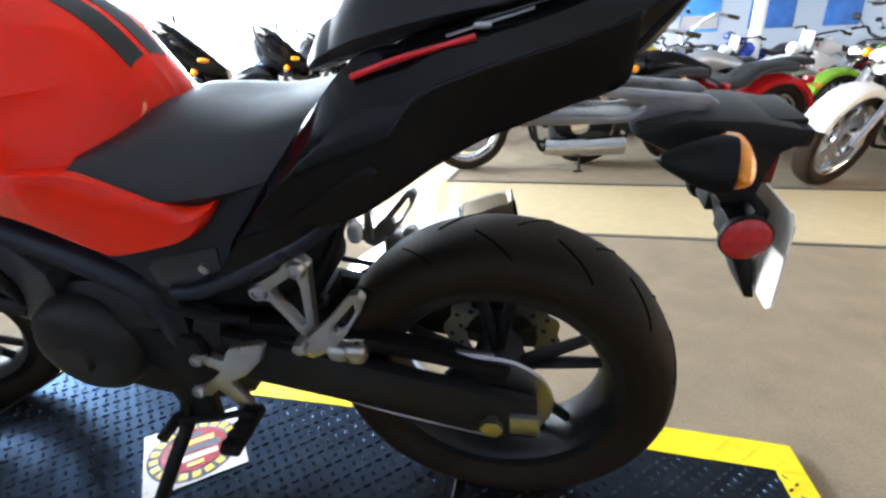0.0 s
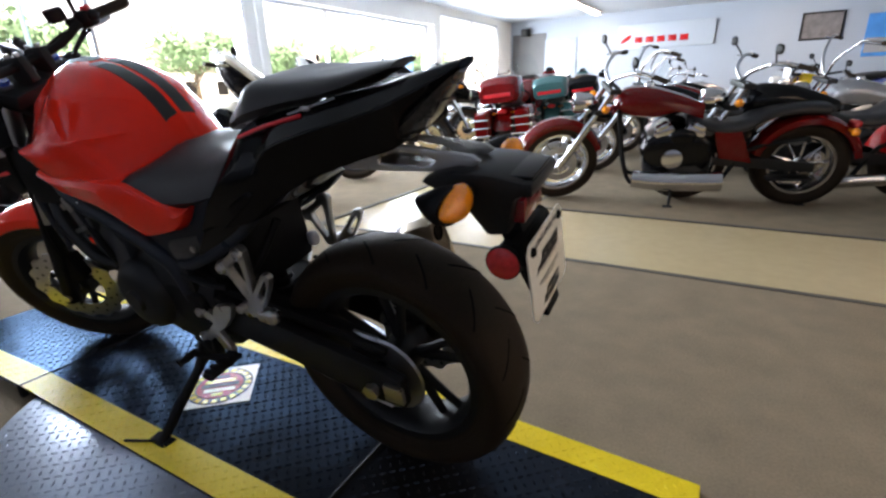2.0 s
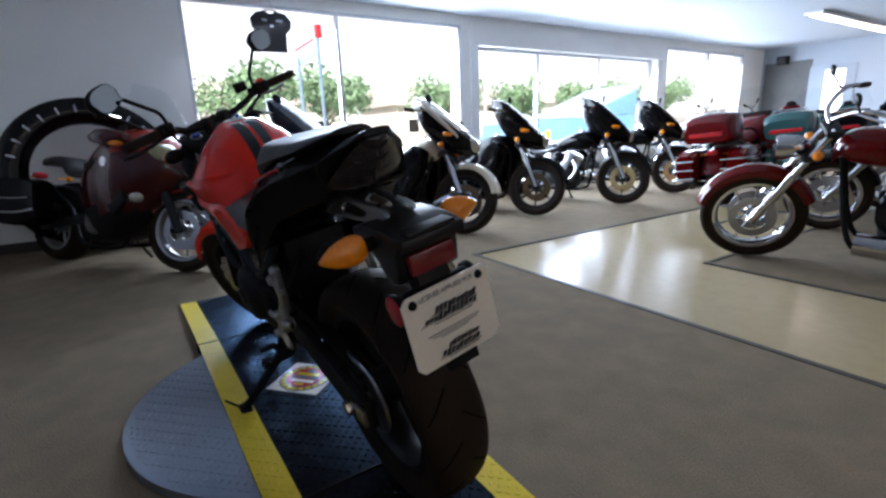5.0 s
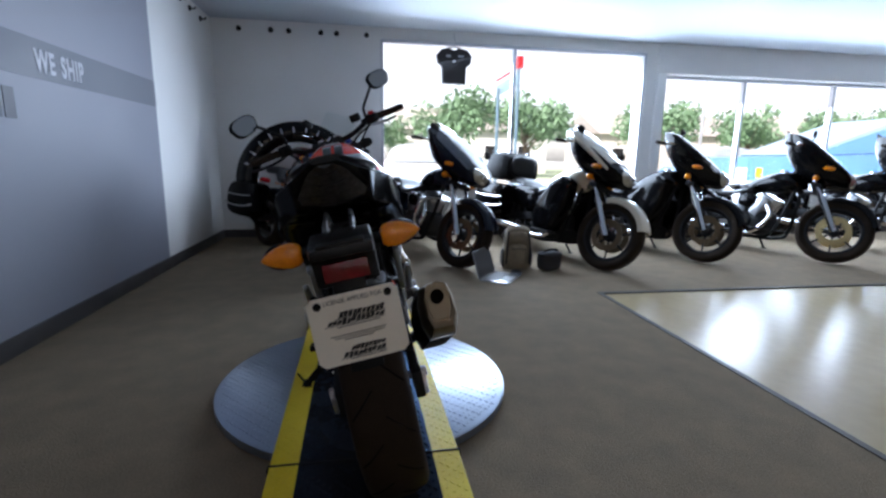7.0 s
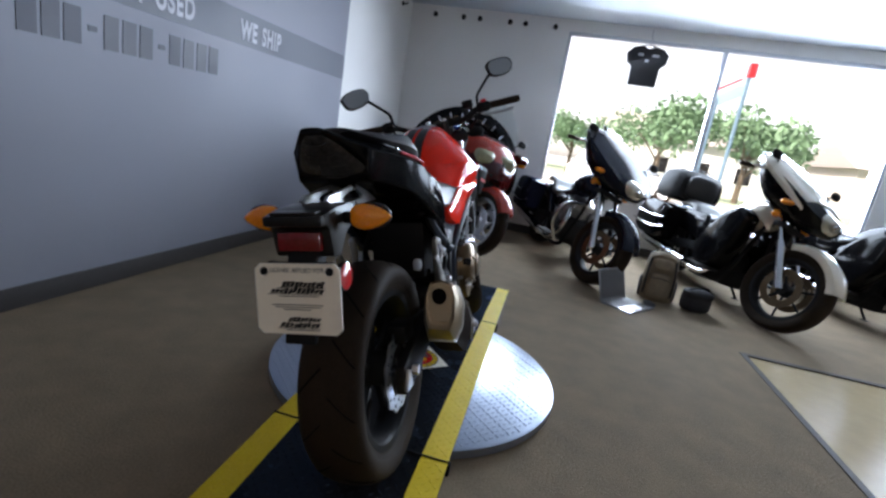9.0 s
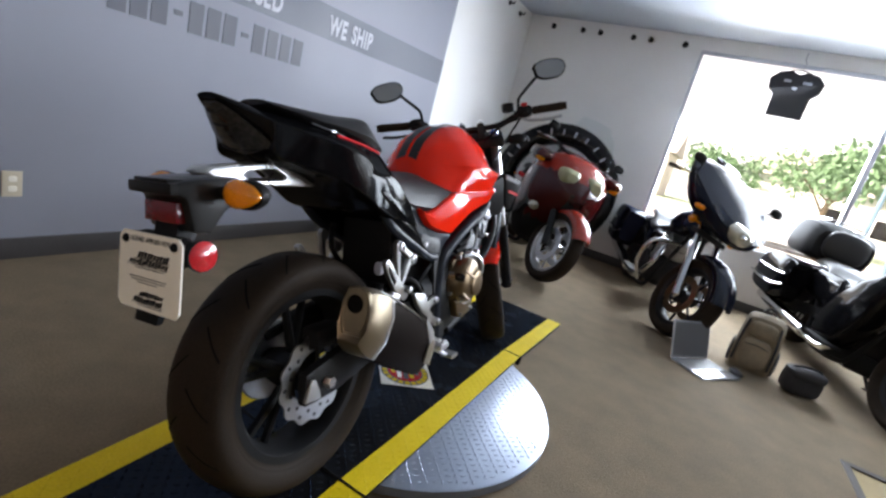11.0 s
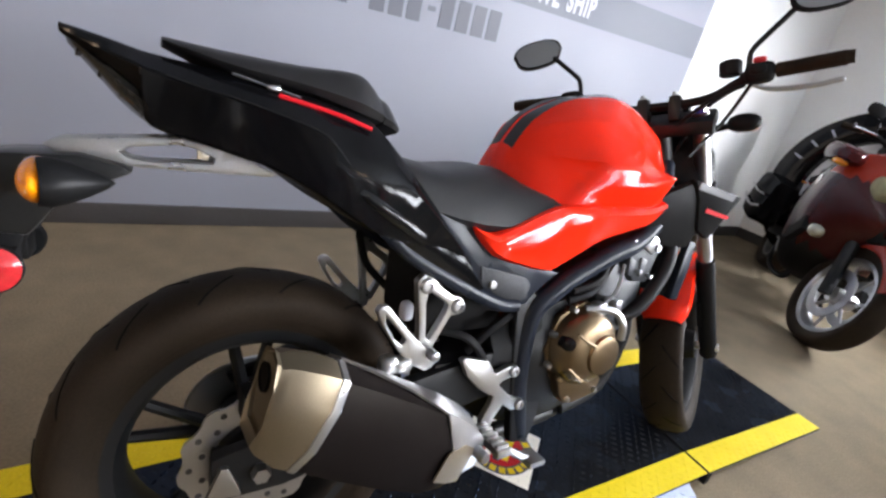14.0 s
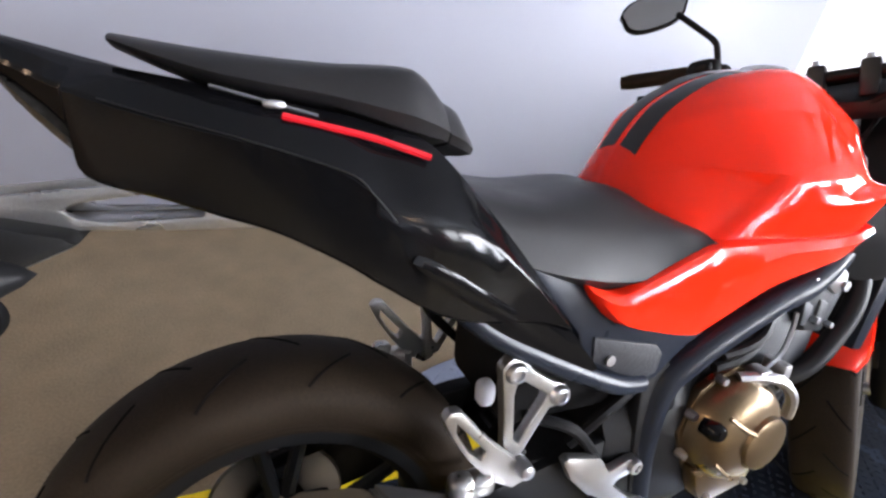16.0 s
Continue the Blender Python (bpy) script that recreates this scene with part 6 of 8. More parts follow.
    sm = lambda x, z, w, d=0.07: (x, [(0, z), (w * 0.6, z), (w * 0.94, z - 0.025), (w, z - d * 0.8), (w * 0.8, z - d), (0, z - d)])
    r0 = -0.10 if not dirt else -0.28
    P("seat", loft([sm(r0, seat_z + 0.11, 0.09), sm(r0 + 0.2, seat_z + 0.12, 0.13), sm(wb * 0.17, seat_z + 0.09, 0.15), sm(wb * 0.24, seat_z + 0.01, 0.17), sm(wb * 0.36, seat_z, 0.17), sm(t0 + 0.02, seat_z + 0.04, 0.11), sm(t0 + 0.08, seat_z + 0.05, 0.08)], 3, 2), SEAT, "black vinyl seat")
    # fenders

    def fender(cx, cz, r, w, d0, d1, m, name, mt):
        rings = []
        for d in range(d0, d1 + 1, 9):
            a = radians(d)
            base = [(-w - 0.004, -0.05), (-w, -0.012), (-w * 0.6, 0.008), (0, 0.016), (w * 0.6, 0.008), (w, -0.012), (w + 0.004, -0.05)]
            ring = [(y, r + q) for y, q in base] + [(y * 0.95, r - 0.007 + q) for y, q in base[::-1]]
            rings.append([Vector((cx + q * math.cos(a), y, cz + q * math.sin(a))) for y, q in ring])
        bm = skin(rings)
        return P(name, moved(bm, m) if m is not None else bm, mt)

    if dirt:
        P("front_fender", moved(loft([(wb - 0.22, [(0, 0.80), (0.05, 0.795), (0.06, 0.78), (0, 0.785)]), (wb, [(0, 0.815), (0.07, 0.80), (0.075, 0.785), (0, 0.80)]), (wb + 0.30, [(0, 0.74), (0.05, 0.735), (0.055, 0.725), (0, 0.73)])], 4, 1), S), paint)
        P("rear_fender", loft([(-0.42, [(0, 0.98), (0.06, 0.975), (0.065, 0.96), (0, 0.965)]), (-0.15, [(0, 0.93), (0.08, 0.92), (0.09, 0.88), (0, 0.90)]), (0.2, [(0, 0.84), (0.08, 0.83), (0.10, 0.70), (0, 0.74)])], 4, 1), paint2)
        P("number_plate", moved(box(-0.012, 0.012, -0.11, 0.11, -0.12, 0.10, 0.02, m=Matrix.Translation(F(L, 0) + Vector((0.09, 0, -0.02)))), S), WHITE_PAINT)
        for s in (-1, 1):
            P("radiator_shroud", prism([(t0 + 0.08, 0.72), (hx + 0.02, 0.86), (hx + 0.06, 0.74), (hx - 0.02, 0.55)], s * 0.13 - 0.02, s * 0.13 + 0.02, 0.008), paint)
        P("muffler", tube([(0.35, -0.14, 0.62), (-0.1, -0.17, 0.74)], 0.045, 14), ALU)
    elif fenders:
        fender(wb, rf, rf + 0.03, wf * 0.5 + 0.02, *((16, 106) if fairing == "shield" else (30, 158) if fairing == "tour" else (18, 165)), S, "front_fender", LIT_RED if fairing == "tour" else paint)
        fender(0, rr, rr + 0.045, wr * 0.5 + 0.025, 15, 175, None, "rear_fender", paint2)
    if not dirt:
        P("tail_lamp", blob(-0.30, 0, seat_z - 0.04, 0.03, 0.06, 0.03, 3), RED_LENS)
        for s in (-1, 1):
            P("indicator", moved(join(tube([F(L * 0.8, s * 0.10), F(L * 0.8, s * 0.19)], 0.008, 6), blob(*(F(L * 0.8, s * 0.205) + Vector((0.01, 0, 0))), 0.03, 0.03, 0.03)), S), AMBER)
            P("rear_indicator", join(tube([(-0.22, s * 0.09, seat_z - 0.06), (-0.22, s * 0.18, seat_z - 0.06)], 0.008, 6), blob(-0.23, s * 0.195, seat_z - 0.06, 0.028, 0.028, 0.028)), AMBER)
    if pipe and not dirt:
        P("exhaust", join(tube([(ex + 0.2, -0.12, 0.55), (ex + 0.30, -0.17, 0.40), (ex + 0.12, -0.20, 0.20), (ex - 0.25, -0.21, 0.20)], 0.025, 10), tube([(ex - 0.15, -0.22, 0.21), (-0.30, -0.235, 0.27)], 0.05, 16)), CHROME)
        P("exhaust", join(tube([(ex - 0.1, 0.21, 0.20), (-0.30, 0.235, 0.27)], 0.048, 14)), CHROME)
        for s in (-1, 1):
            P("footboard", box(ex + 0.05, ex + 0.36, s * 0.27 - 0.06, s * 0.27 + 0.06, 0.25, 0.27, 0.01), SATIN)
    # bars
    bz = {"low": 0.16, "ape": 0.34, "flat": 0.10}[bar]
    bc = F(L, 0)
    bar_m = CHROME if bar == "ape" or engine == "twin" else PLASTIC
    pull = 0.20 if bar != "flat" else 0.06
    hb = P("handlebar", moved(tube([(bc.x - pull, -0.42, bc.z + bz - 0.02), (bc.x - 0.08, -0.30, bc.z + bz), (bc.x + 0.02, -0.14, bc.z + bz * 0.55), (bc.x + 0.02, 0, bc.z + 0.02), (bc.x + 0.02, 0.14, bc.z + bz * 0.55), (bc.x - 0.08, 0.30, bc.z + bz), (bc.x - pull, 0.42, bc.z + bz - 0.02)], 0.0135 if bar != "ape" else 0.011, 10), S), bar_m)
    for s in (-1, 1):
        P("grip", moved(tube([(bc.x - pull + 0.03, s * 0.385, bc.z + bz - 0.013), (bc.x - pull - 0.03, s * 0.47, bc.z + bz - 0.03)], 0.018, 10), S), RUBBER, "", hb)
        P("lever", moved(tube([(bc.x - 0.03, s * 0.32, bc.z + bz), (bc.x - pull + 0.07, s * 0.46, bc.z + bz - 0.02)], 0.007, 6), S), CHROME, "", hb)
        if not dirt and bar != "ape":
            P("mirror", moved(join(tube([(bc.x - 0.06, s * 0.31, bc.z + bz), (bc.x - 0.02, s * 0.37, bc.z + bz + 0.08)], 0.006, 6), blob(bc.x - 0.02, s * 0.41, bc.z + bz + 0.10, 0.014, 0.055, 0.034, 2.6)), S), PLASTIC if bar != "ape" else CHROME, "", hb)
    # fairing or headlight
    if fairing == "shield":
        fs = lambda x, z, w, b: (bc.x + x - 0.11, [(0, z), (w * 0.55, z - 0.012), (w * 0.92, z - 0.05), (w, z - 0.3 * (z - b)), (w * 0.72, b + 0.2 * (z - b)), (w * 0.3, b), (0, b)])
        side = GLOSS_BLACK if paint is not NAVY else NAVY
        fa = P("front_fairing", moved(loft([fs(-0.21, 1.295, 0.16, 1.23), fs(-0.14, 1.295, 0.29, 1.07), fs(-0.01, 1.25, 0.375, 0.91), fs(0.13, 1.165, 0.38, 0.83), fs(0.27, 1.07, 0.325, 0.79), fs(0.38, 0.985, 0.25, 0.78), fs(0.44, 0.935, 0.19, 0.785), fs(0.465, 0.905, 0.13, 0.80)], 4, 2), S), side, "pointed wedge-shaped front fairing")
        if side is not paint:
            ft = lambda x, z, w: (bc.x + x - 0.11, [(0, z + 0.006), (w * 0.5, z - 0.004), (w * 0.93, z - 0.045), (w * 1.0, z - 0.12), (w * 0.5, z - 0.07), (0, z - 0.05)])
            P("fairing_top", moved(loft([ft(-0.17, 1.297, 0.25), ft(-0.01, 1.25, 0.385), ft(0.13, 1.165, 0.392), ft(0.27, 1.07, 0.33), ft(0.37, 1.0, 0.24)], 4, 2), S), paint, "painted upper shell", fa)
        hl = P("headlight", moved(loft([(bc.x + 0.24, [(0, 0.955), (0.09, 0.95), (0.145, 0.90), (0.125, 0.835), (0.06, 0.80), (0, 0.80)]), (bc.x + 0.345, [(0, 0.935), (0.07, 0.93), (0.120, 0.89), (0.105, 0.835), (0.05, 0.805), (0, 0.805)]), (bc.x + 0.385, [(0, 0.90), (0.04, 0.898), (0.065, 0.875), (0.055, 0.845), (0.03, 0.83), (0, 0.83)])], 4, 3), S), CLEAR, "large clear headlight", fa)
        P("lamp_bulb", moved(blob(bc.x + 0.372, 0, 0.868, 0.022, 0.03, 0.026, 2.2), S), CHROME, "", hl)
        for s in (-1, 1):
            P("fairing_lamp", moved(blob(bc.x + 0.17, s * 0.285, 0.90, 0.05, 0.03, 0.02, 2.4), S), AMBER, "", fa)
            P("fairing_seam", moved(tube([(bc.x - 0.25, s * 0.27, 1.20), (bc.x - 0.10, s * 0.362, 1.13), (bc.x + 0.04, s * 0.372, 1.06), (bc.x + 0.16, s * 0.315, 0.99), (bc.x + 0.27, s * 0.235, 0.94)], 0.005, 6), S), SATIN, "", fa)
        P("inner_panel", moved(box(bc.x - 0.16, bc.x - 0.06, -0.19, 0.19, 1.0, 1.17, 0.03), S), PLASTIC, "", fa)
        P("wind_deflector", moved(prism([(bc.x - 0.27, 1.293), (bc.x - 0.33, 1.335), (bc.x - 0.32, 1.34), (bc.x - 0.25, 1.298)], -0.12, 0.12, 0.003), S), SMOKE, "", fa)
    elif fairing == "full":
        fm = lambda x, z, w, b: (x, [(0, z), (w * 0.55, z - 0.02), (w * 0.95, z - 0.12), (w, (z + b) / 2), (w * 0.8, b + 0.06), (0, b)])
        fb = loft([fm(hx - 0.42, 0.90, 0.17, 0.30), fm(hx - 0.25, 1.00, 0.26, 0.22), fm(hx - 0.02, 1.08, 0.31, 0.30), fm(hx + 0.14, 1.04, 0.29, 0.46), fm(hx + 0.27, 0.95, 0.22, 0.60), fm(hx + 0.34, 0.84, 0.12, 0.68)], 4, 2)
        for f in fb.faces:                 # black below the painted upper half
            f.material_index = 1 if f.calc_center_median().z < 0.66 else 0
        fa = P("fairing", fb, [paint, GLOSS_BLACK], "painted full fairing, black below")
        for s in (-1, 1):
            P("headlight", blob(hx + 0.235, s * 0.13, 0.915, 0.095, 0.10, 0.062, 2.5), CLEAR, "", fa)
            P("front_indicator", blob(hx + 0.16, s * 0.285, 0.84, 0.06, 0.03, 0.03, 2.4), AMBER, "", fa)
            P("side_vent", prism([(hx - 0.24, 0.62), (hx - 0.06, 0.70), (hx - 0.02, 0.58), (hx - 0.16, 0.48)], s * 0.285 - 0.02, s * 0.285 + 0.02, 0.006), PLASTIC, "", fa)
            P("fog_lamp", lathe([(0, s * 0.30), (0.035, s * 0.30), (0.04, s * 0.28), (0, s * 0.26)], 16, (hx + 0.03, 0, 0.66)), CHROME, "", fa)
            P("fairing_mirror", blob(hx + 0.02, s * 0.40, 1.08, 0.05, 0.10, 0.055, 2.6), paint, "", fa)
        P("instrument_cowl", box(hx - 0.10, hx + 0.02, -0.2, 0.2, 1.0, 1.10, 0.03), PLASTIC, "", fa)
    elif fairing == "tour":
        ft = lambda x, z, w, b: (hx + x, [(0, z), (w * 0.45, z - 0.015), (w * 0.88, z - 0.10), (w, z - 0.36 * (z - b)), (w * 0.92, b + 0.35 * (z - b)), (w * 0.6, b + 0.03), (0, b)])
        fb = loft([ft(-0.62, 0.78, 0.17, 0.36), ft(-0.46, 0.90, 0.27, 0.24), ft(-0.22, 1.02, 0.345, 0.22), ft(-0.02, 1.09, 0.36, 0.30), ft(0.12, 1.06, 0.31, 0.44), ft(0.22, 0.99, 0.24, 0.56), ft(0.31, 0.89, 0.15, 0.64), ft(0.36, 0.79, 0.06, 0.68)], 4, 3)
        for f in fb.faces:                 # black lower edge; upper nose painted a lit, brighter red
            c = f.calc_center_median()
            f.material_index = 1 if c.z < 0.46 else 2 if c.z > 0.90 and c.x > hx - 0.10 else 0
        fa = P("fairing", fb, [paint, PLASTIC, LIT_RED], "maroon full fairing, nose painted as if lit, black along its foot")
        for s in (-1, 1):
            lamp = loft([(hx + 0.12, [(0, 0.045), (0.055, 0.04), (0.075, 0.0), (0.05, -0.04), (0, -0.05)]), (hx + 0.25, [(0, 0.05), (0.05, 0.045), (0.065, 0.0), (0.045, -0.045), (0, -0.05)]), (hx + 0.305, [(0, 0.022), (0.025, 0.02), (0.03, 0.0), (0.022, -0.02), (0, -0.025)])], 4, 3)
            P("headlight", moved(lamp, Matrix.Translation((0, s * 0.115, 0.895)) @ Matrix.Translation((hx + 0.2, 0, 0)) @ Matrix.Diagonal((1.04, 1.45, 1.35, 1)) @ Matrix.Translation((-hx - 0.2, 0, 0))), LENS, "yellowed headlight lens", fa)
        P("nose_panel", loft([(hx + 0.24, [(0, 0.80), (0.10, 0.80), (0.15, 0.77), (0.10, 0.62), (0, 0.60)]), (hx + 0.355, [(0, 0.775), (0.05, 0.77), (0.075, 0.75), (0.05, 0.66), (0, 0.65)])], 2, 2), PLASTIC, "", fa)
        for s in (-1, 1):
            pod = P("mirror_pod", loft([(hx - 0.14, [(0, 0.035), (0.05, 0.03), (0.07, 0.0), (0.05, -0.03), (0, -0.035)]), (hx - 0.02, [(0, 0.06), (0.08, 0.05), (0.10, 0.0), (0.08, -0.05), (0, -0.06)]), (hx + 0.10, [(0, 0.045), (0.06, 0.04), (0.075, 0.0), (0.06, -0.035), (0, -0.045)]), (hx + 0.16, [(0, 0.02), (0.025, 0.018), (0.03, 0.0), (0.025, -0.018), (0, -0.02)])], 4, 2), paint, "painted mirror pod", fa)
            pod.data.transform(Matrix.Translation((0, s * 0.345, 0.985)))
            P("front_indicator", blob(hx + 0.08, s * 0.37, 0.945, 0.055, 0.04, 0.024, 2.4), AMBER, "", fa)
            P("side_vent", prism([(hx - 0.30, 0.80), (hx - 0.10, 0.86), (hx - 0.08, 0.83), (hx - 0.30, 0.765)], s * 0.335 - 0.014, s * 0.335 + 0.014, 0.004), PLASTIC, "", fa)
            P("side_lamp", lathe([(0, s * 0.368), (0.022, s * 0.366), (0.036, s * 0.362), (0.042, s * 0.34), (0, s * 0.33)], 20, (hx - 0.07, 0, 0.815)), CHROME, "round chrome side lamp", fa)
            P("fog_lamp", blob(hx + 0.12, s * 0.25, 0.56, 0.05, 0.045, 0.04, 2.4), CLEAR, "", fa)
            P("lower_grille", prism([(hx - 0.12, 0.52), (hx + 0.04, 0.62), (hx + 0.10, 0.54), (hx - 0.04, 0.42)], s * 0.30 - 0.02, s * 0.30 + 0.02, 0.006), PLASTIC, "", fa)
        P("instrument_cowl", box(hx - 0.14, hx - 0.02, -0.2, 0.2, 1.0, 1.11, 0.03), PLASTIC, "", fa)
    else:
        P("headlight", moved(join(lathe([(0, 0.10), (0.075, 0.085), (0.085, 0.05), (0.07, -0.05), (0.03, -0.10), (0, -0.11)], 22, tuple(F(L * 0.80, 0) + Vector((0.13, 0, 0))), axis="x")), S), CHROME if not dirt else WHITE_PAINT)
    if screen:
        sc = []
        for z, w, x in ((0.0, 0.22, 0.10), (0.12, 0.235, 0.04), (0.25, 0.21, -0.03), (0.36, 0.14, -0.09)):
            sc.append([Vector((hx + x + 0.04 + 0.06 * math.cos(a), w * math.sin(a), 1.06 + z)) for a in (radians(q) for q in range(-80, 81, 20))] + [Vector((hx + x + 0.036 + 0.06 * math.cos(a), w * math.sin(a), 1.06 + z)) for a in (radians(q) for q in range(80, -81, -20))])
        P("windscreen", skin(sc), SCREEN_GLASS)
    if bags:
        for s in (-1, 1):
            bb = loft([(-0.42, [(0, 0.62), (0.06, 0.62), (0.085, 0.58), (0.085, 0.42), (0.06, 0.36), (0, 0.36)]), (-0.25, [(0, 0.68), (0.08, 0.68), (0.11, 0.63), (0.11, 0.38), (0.08, 0.32), (0, 0.32)]), (0.10, [(0, 0.69), (0.08, 0.69), (0.11, 0.64), (0.11, 0.37), (0.08, 0.31), (0, 0.31)]), (0.24, [(0, 0.66), (0.06, 0.66), (0.08, 0.62), (0.08, 0.42), (0.05, 0.36), (0, 0.36)])], 3, 2)
            bg = P("saddlebag", moved(bb, Matrix.Translation((-0.02, s * 0.27, 0))), paint2, "hard saddlebag")
            P("bag_rail", tube([(-0.44, s * 0.385, 0.44), (-0.2, s * 0.40, 0.42), (0.1, s * 0.40, 0.42), (0.26, s * 0.37, 0.45)], 0.011, 8), CHROME, "", bg)
            P("bag_guard", tube([(-0.40, s * 0.385, 0.54), (0.0, s * 0.40, 0.53), (0.22, s * 0.38, 0.54)], 0.008, 8), CHROME, "", bg)
    if trunk:
        tk = P("trunk", loft([(-0.52, [(0, 0.98), (0.16, 0.97), (0.22, 0.93), (0.22, 0.80), (0.16, 0.76), (0, 0.76)]), (-0.38, [(0, 1.08), (0.20, 1.06), (0.26, 1.0), (0.26, 0.80), (0.20, 0.75), (0, 0.75)]), (-0.12, [(0, 1.09), (0.20, 1.07), (0.26, 1.01), (0.26, 0.80), (0.20, 0.75), (0, 0.75)]), (0.0, [(0, 1.02), (0.17, 1.01), (0.22, 0.96), (0.22, 0.82), (0.17, 0.78), (0, 0.78)])], 3, 2), paint2 if trunk is True else trunk, "rounded touring trunk")
        P("trunk_rack", join(tube([(-0.40, -0.15, 1.10), (-0.40, 0.15, 1.10), (-0.15, 0.15, 1.11), (-0.15, -0.15, 1.11), (-0.40, -0.15, 1.10)], 0.007, 6, 2)), CHROME, "", tk)
        for s in (-1, 1) if trunk is True else ():
            for z in (0.36, 0.46, 0.56):
                P("guard_rail", tube([(-0.50, s * 0.14, z), (-0.50, s * 0.34, z), (-0.42, s * 0.405, z), (0.0, s * 0.41, z), (0.24, s * 0.39, z)], 0.010, 8, 3), CHROME, "", tk)
        P("trunk_lamp", box(-0.535, -0.50, -0.17, 0.17, 0.82, 0.87, 0.01), RED_LENS, "", tk)
        P("backrest", blob(0.02, 0, 0.92, 0.045, 0.18, 0.13, 3), SEAT, "", tk)
    if shields:
        for s in (-1, 1):
            sh = prism([(hx - 0.16, 0.84), (hx - 0.03, 0.78), (hx - 0.07, 0.52), (ex + 0.30, 0.27), (ex + 0.02, 0.24), (ex - 0.06, 0.42), (ex + 0.06, 0.62), (ex + 0.20, 0.76)], 0.13, 0.285, 0.045, seg=3)
            P("leg_shield", sh if s > 0 else mirrored(sh), GLOSS_BLACK, "glossy black leg shield")
        P("belly_pan", box(wb * 0.24, wb * 0.66, -0.13, 0.13, 0.15, 0.30, 0.04), PLASTIC)
        for s in (-1, 1):
            pn = prism([(wb * 0.05, 0.50), (wb * 0.12, 0.70), (wb * 0.36, 0.70), (wb * 0.42, 0.58), (wb * 0.34, 0.44)], 0.12, 0.17, 0.03)
            P("side_cover", pn if s > 0 else mirrored(pn), paint2 if paint is CREAM else GLOSS_BLACK)
    if engine == "twin" and covers:
        for s in (-1, 1):
            ec = P("engine_side_cover", blob(ex + 0.02, s * 0.150, 0.44, 0.25, 0.05, 0.16, 2.8, 24, 14), GLOSS_BLACK, "black engine side cover")
            for dx, tilt in ((-0.10, -28), (0.11, 26)):
                P("rocker_cover", moved(join(box(-0.075, 0.075, min(s * 0.08, s * 0.18), max(s * 0.08, s * 0.18), -0.035, 0.045, 0.026), box(-0.05, 0.05, min(s * 0.08, s * 0.19), max(s * 0.08, s * 0.19), 0.03, 0.075, 0.02)), pose(ex + 0.02 + dx, 0, 0.595, 0, tilt, 0)), CHROME, "", ec)
                P("cylinder_fins", moved(join(*[box(-0.07, 0.07, min(s * 0.07, s * 0.168), max(s * 0.07, s * 0.168), q, q + 0.012, 0.003) for q in (-0.15, -0.125, -0.10, -0.075, -0.05)]), pose(ex + 0.02 + dx, 0, 0.595, 0, tilt, 0)), SATIN, "", ec)
            P("round_cover", lathe([(0, s * 0.215), (0.05, s * 0.213), (0.075, s * 0.205), (0.085, s * 0.18), (0, s * 0.17)], 24, (ex + 0.06, 0, 0.40)), CHROME, "", ec)
        P("fat_exhaust", tube([(ex + 0.34, 0.20, 0.24), (ex + 0.1, 0.215, 0.225), (ex - 0.30, 0.22, 0.235)], 0.07, 18, 4, 0.08), CHROME, "fat chrome exhaust")
        for s in (-1, 1):
            P("side_panel", prism([(wb * 0.20, 0.36), (wb * 0.26, 0.62), (wb * 0.36, 0.60), (wb * 0.33, 0.40)], s * 0.15 - 0.02, s * 0.15 + 0.02, 0.012), paint)
    if lowers:
        for s in (-1, 1):
            P("crash_bar", tube([(hx - 0.02, s * 0.10, 0.62), (hx + 0.0, s * 0.30, 0.58), (hx - 0.04, s * 0.34, 0.40), (hx - 0.12, s * 0.24, 0.22)], 0.016, 10), CHROME)
    P("side_stand", join(tube([(ex + 0.02, 0.14, 0.19), (ex + 0.05, 0.24 + 0.02 * lean / 8, 0.19 - 0.155)], 0.012, 8), box(ex + 0.02, ex + 0.09, 0.23, 0.28, 0.026, 0.036, 0.003)), SATIN)
    return root


row = "touring motorcycles along the shop window"
other_bike((-3.03, 1.60), 18, "navy touring motorcycle with a front fairing beside the window", NAVY, fairing="shield", bags=True, steer=20, lowers=True, group=row, rf=0.31, lean=9, dark_engine=True, disc=BRONZE)
other_bike((-2.80, 2.94), 14, "cream and black touring motorcycle with a black trunk", CREAM, paint2=GLOSS_BLACK, fairing="shield", bags=True, trunk=PLASTIC, steer=20, group=row, rf=0.325, shields=True, dark_engine=True, disc=BRONZE)
other_bike((-3.05, 4.13), 14, "black touring motorcycle with a front fairing and saddlebags", GLOSS_BLACK, fairing="shield", bags=True, steer=22, group=row, shields=True, dark_engine=True, disc=BRONZE)
other_bike((-2.90, 5.48), 14, "black touring motorcycle with polished engine and front fairing", GLOSS_BLACK, fairing="shield", bags=True, steer=26, group=row, disc=GOLD, dark_engine=True)
other_bike((-3.01, 6.81), 14, "black touring motorcycle with polished engine and front fairing", GLOSS_BLACK, fairing="shield", bags=True, steer=26, group=row, dark_engine=True, disc=GOLD)
other_bike((-3.1, 8.25), 14, "black cruiser with a low windscreen beside the window", GLOSS_BLACK, steer=30, group=row, screen=True)
other_bike((-3.1, 9.7), 14, "silver cruiser parked beside the window", SILVER, steer=30, group=row)
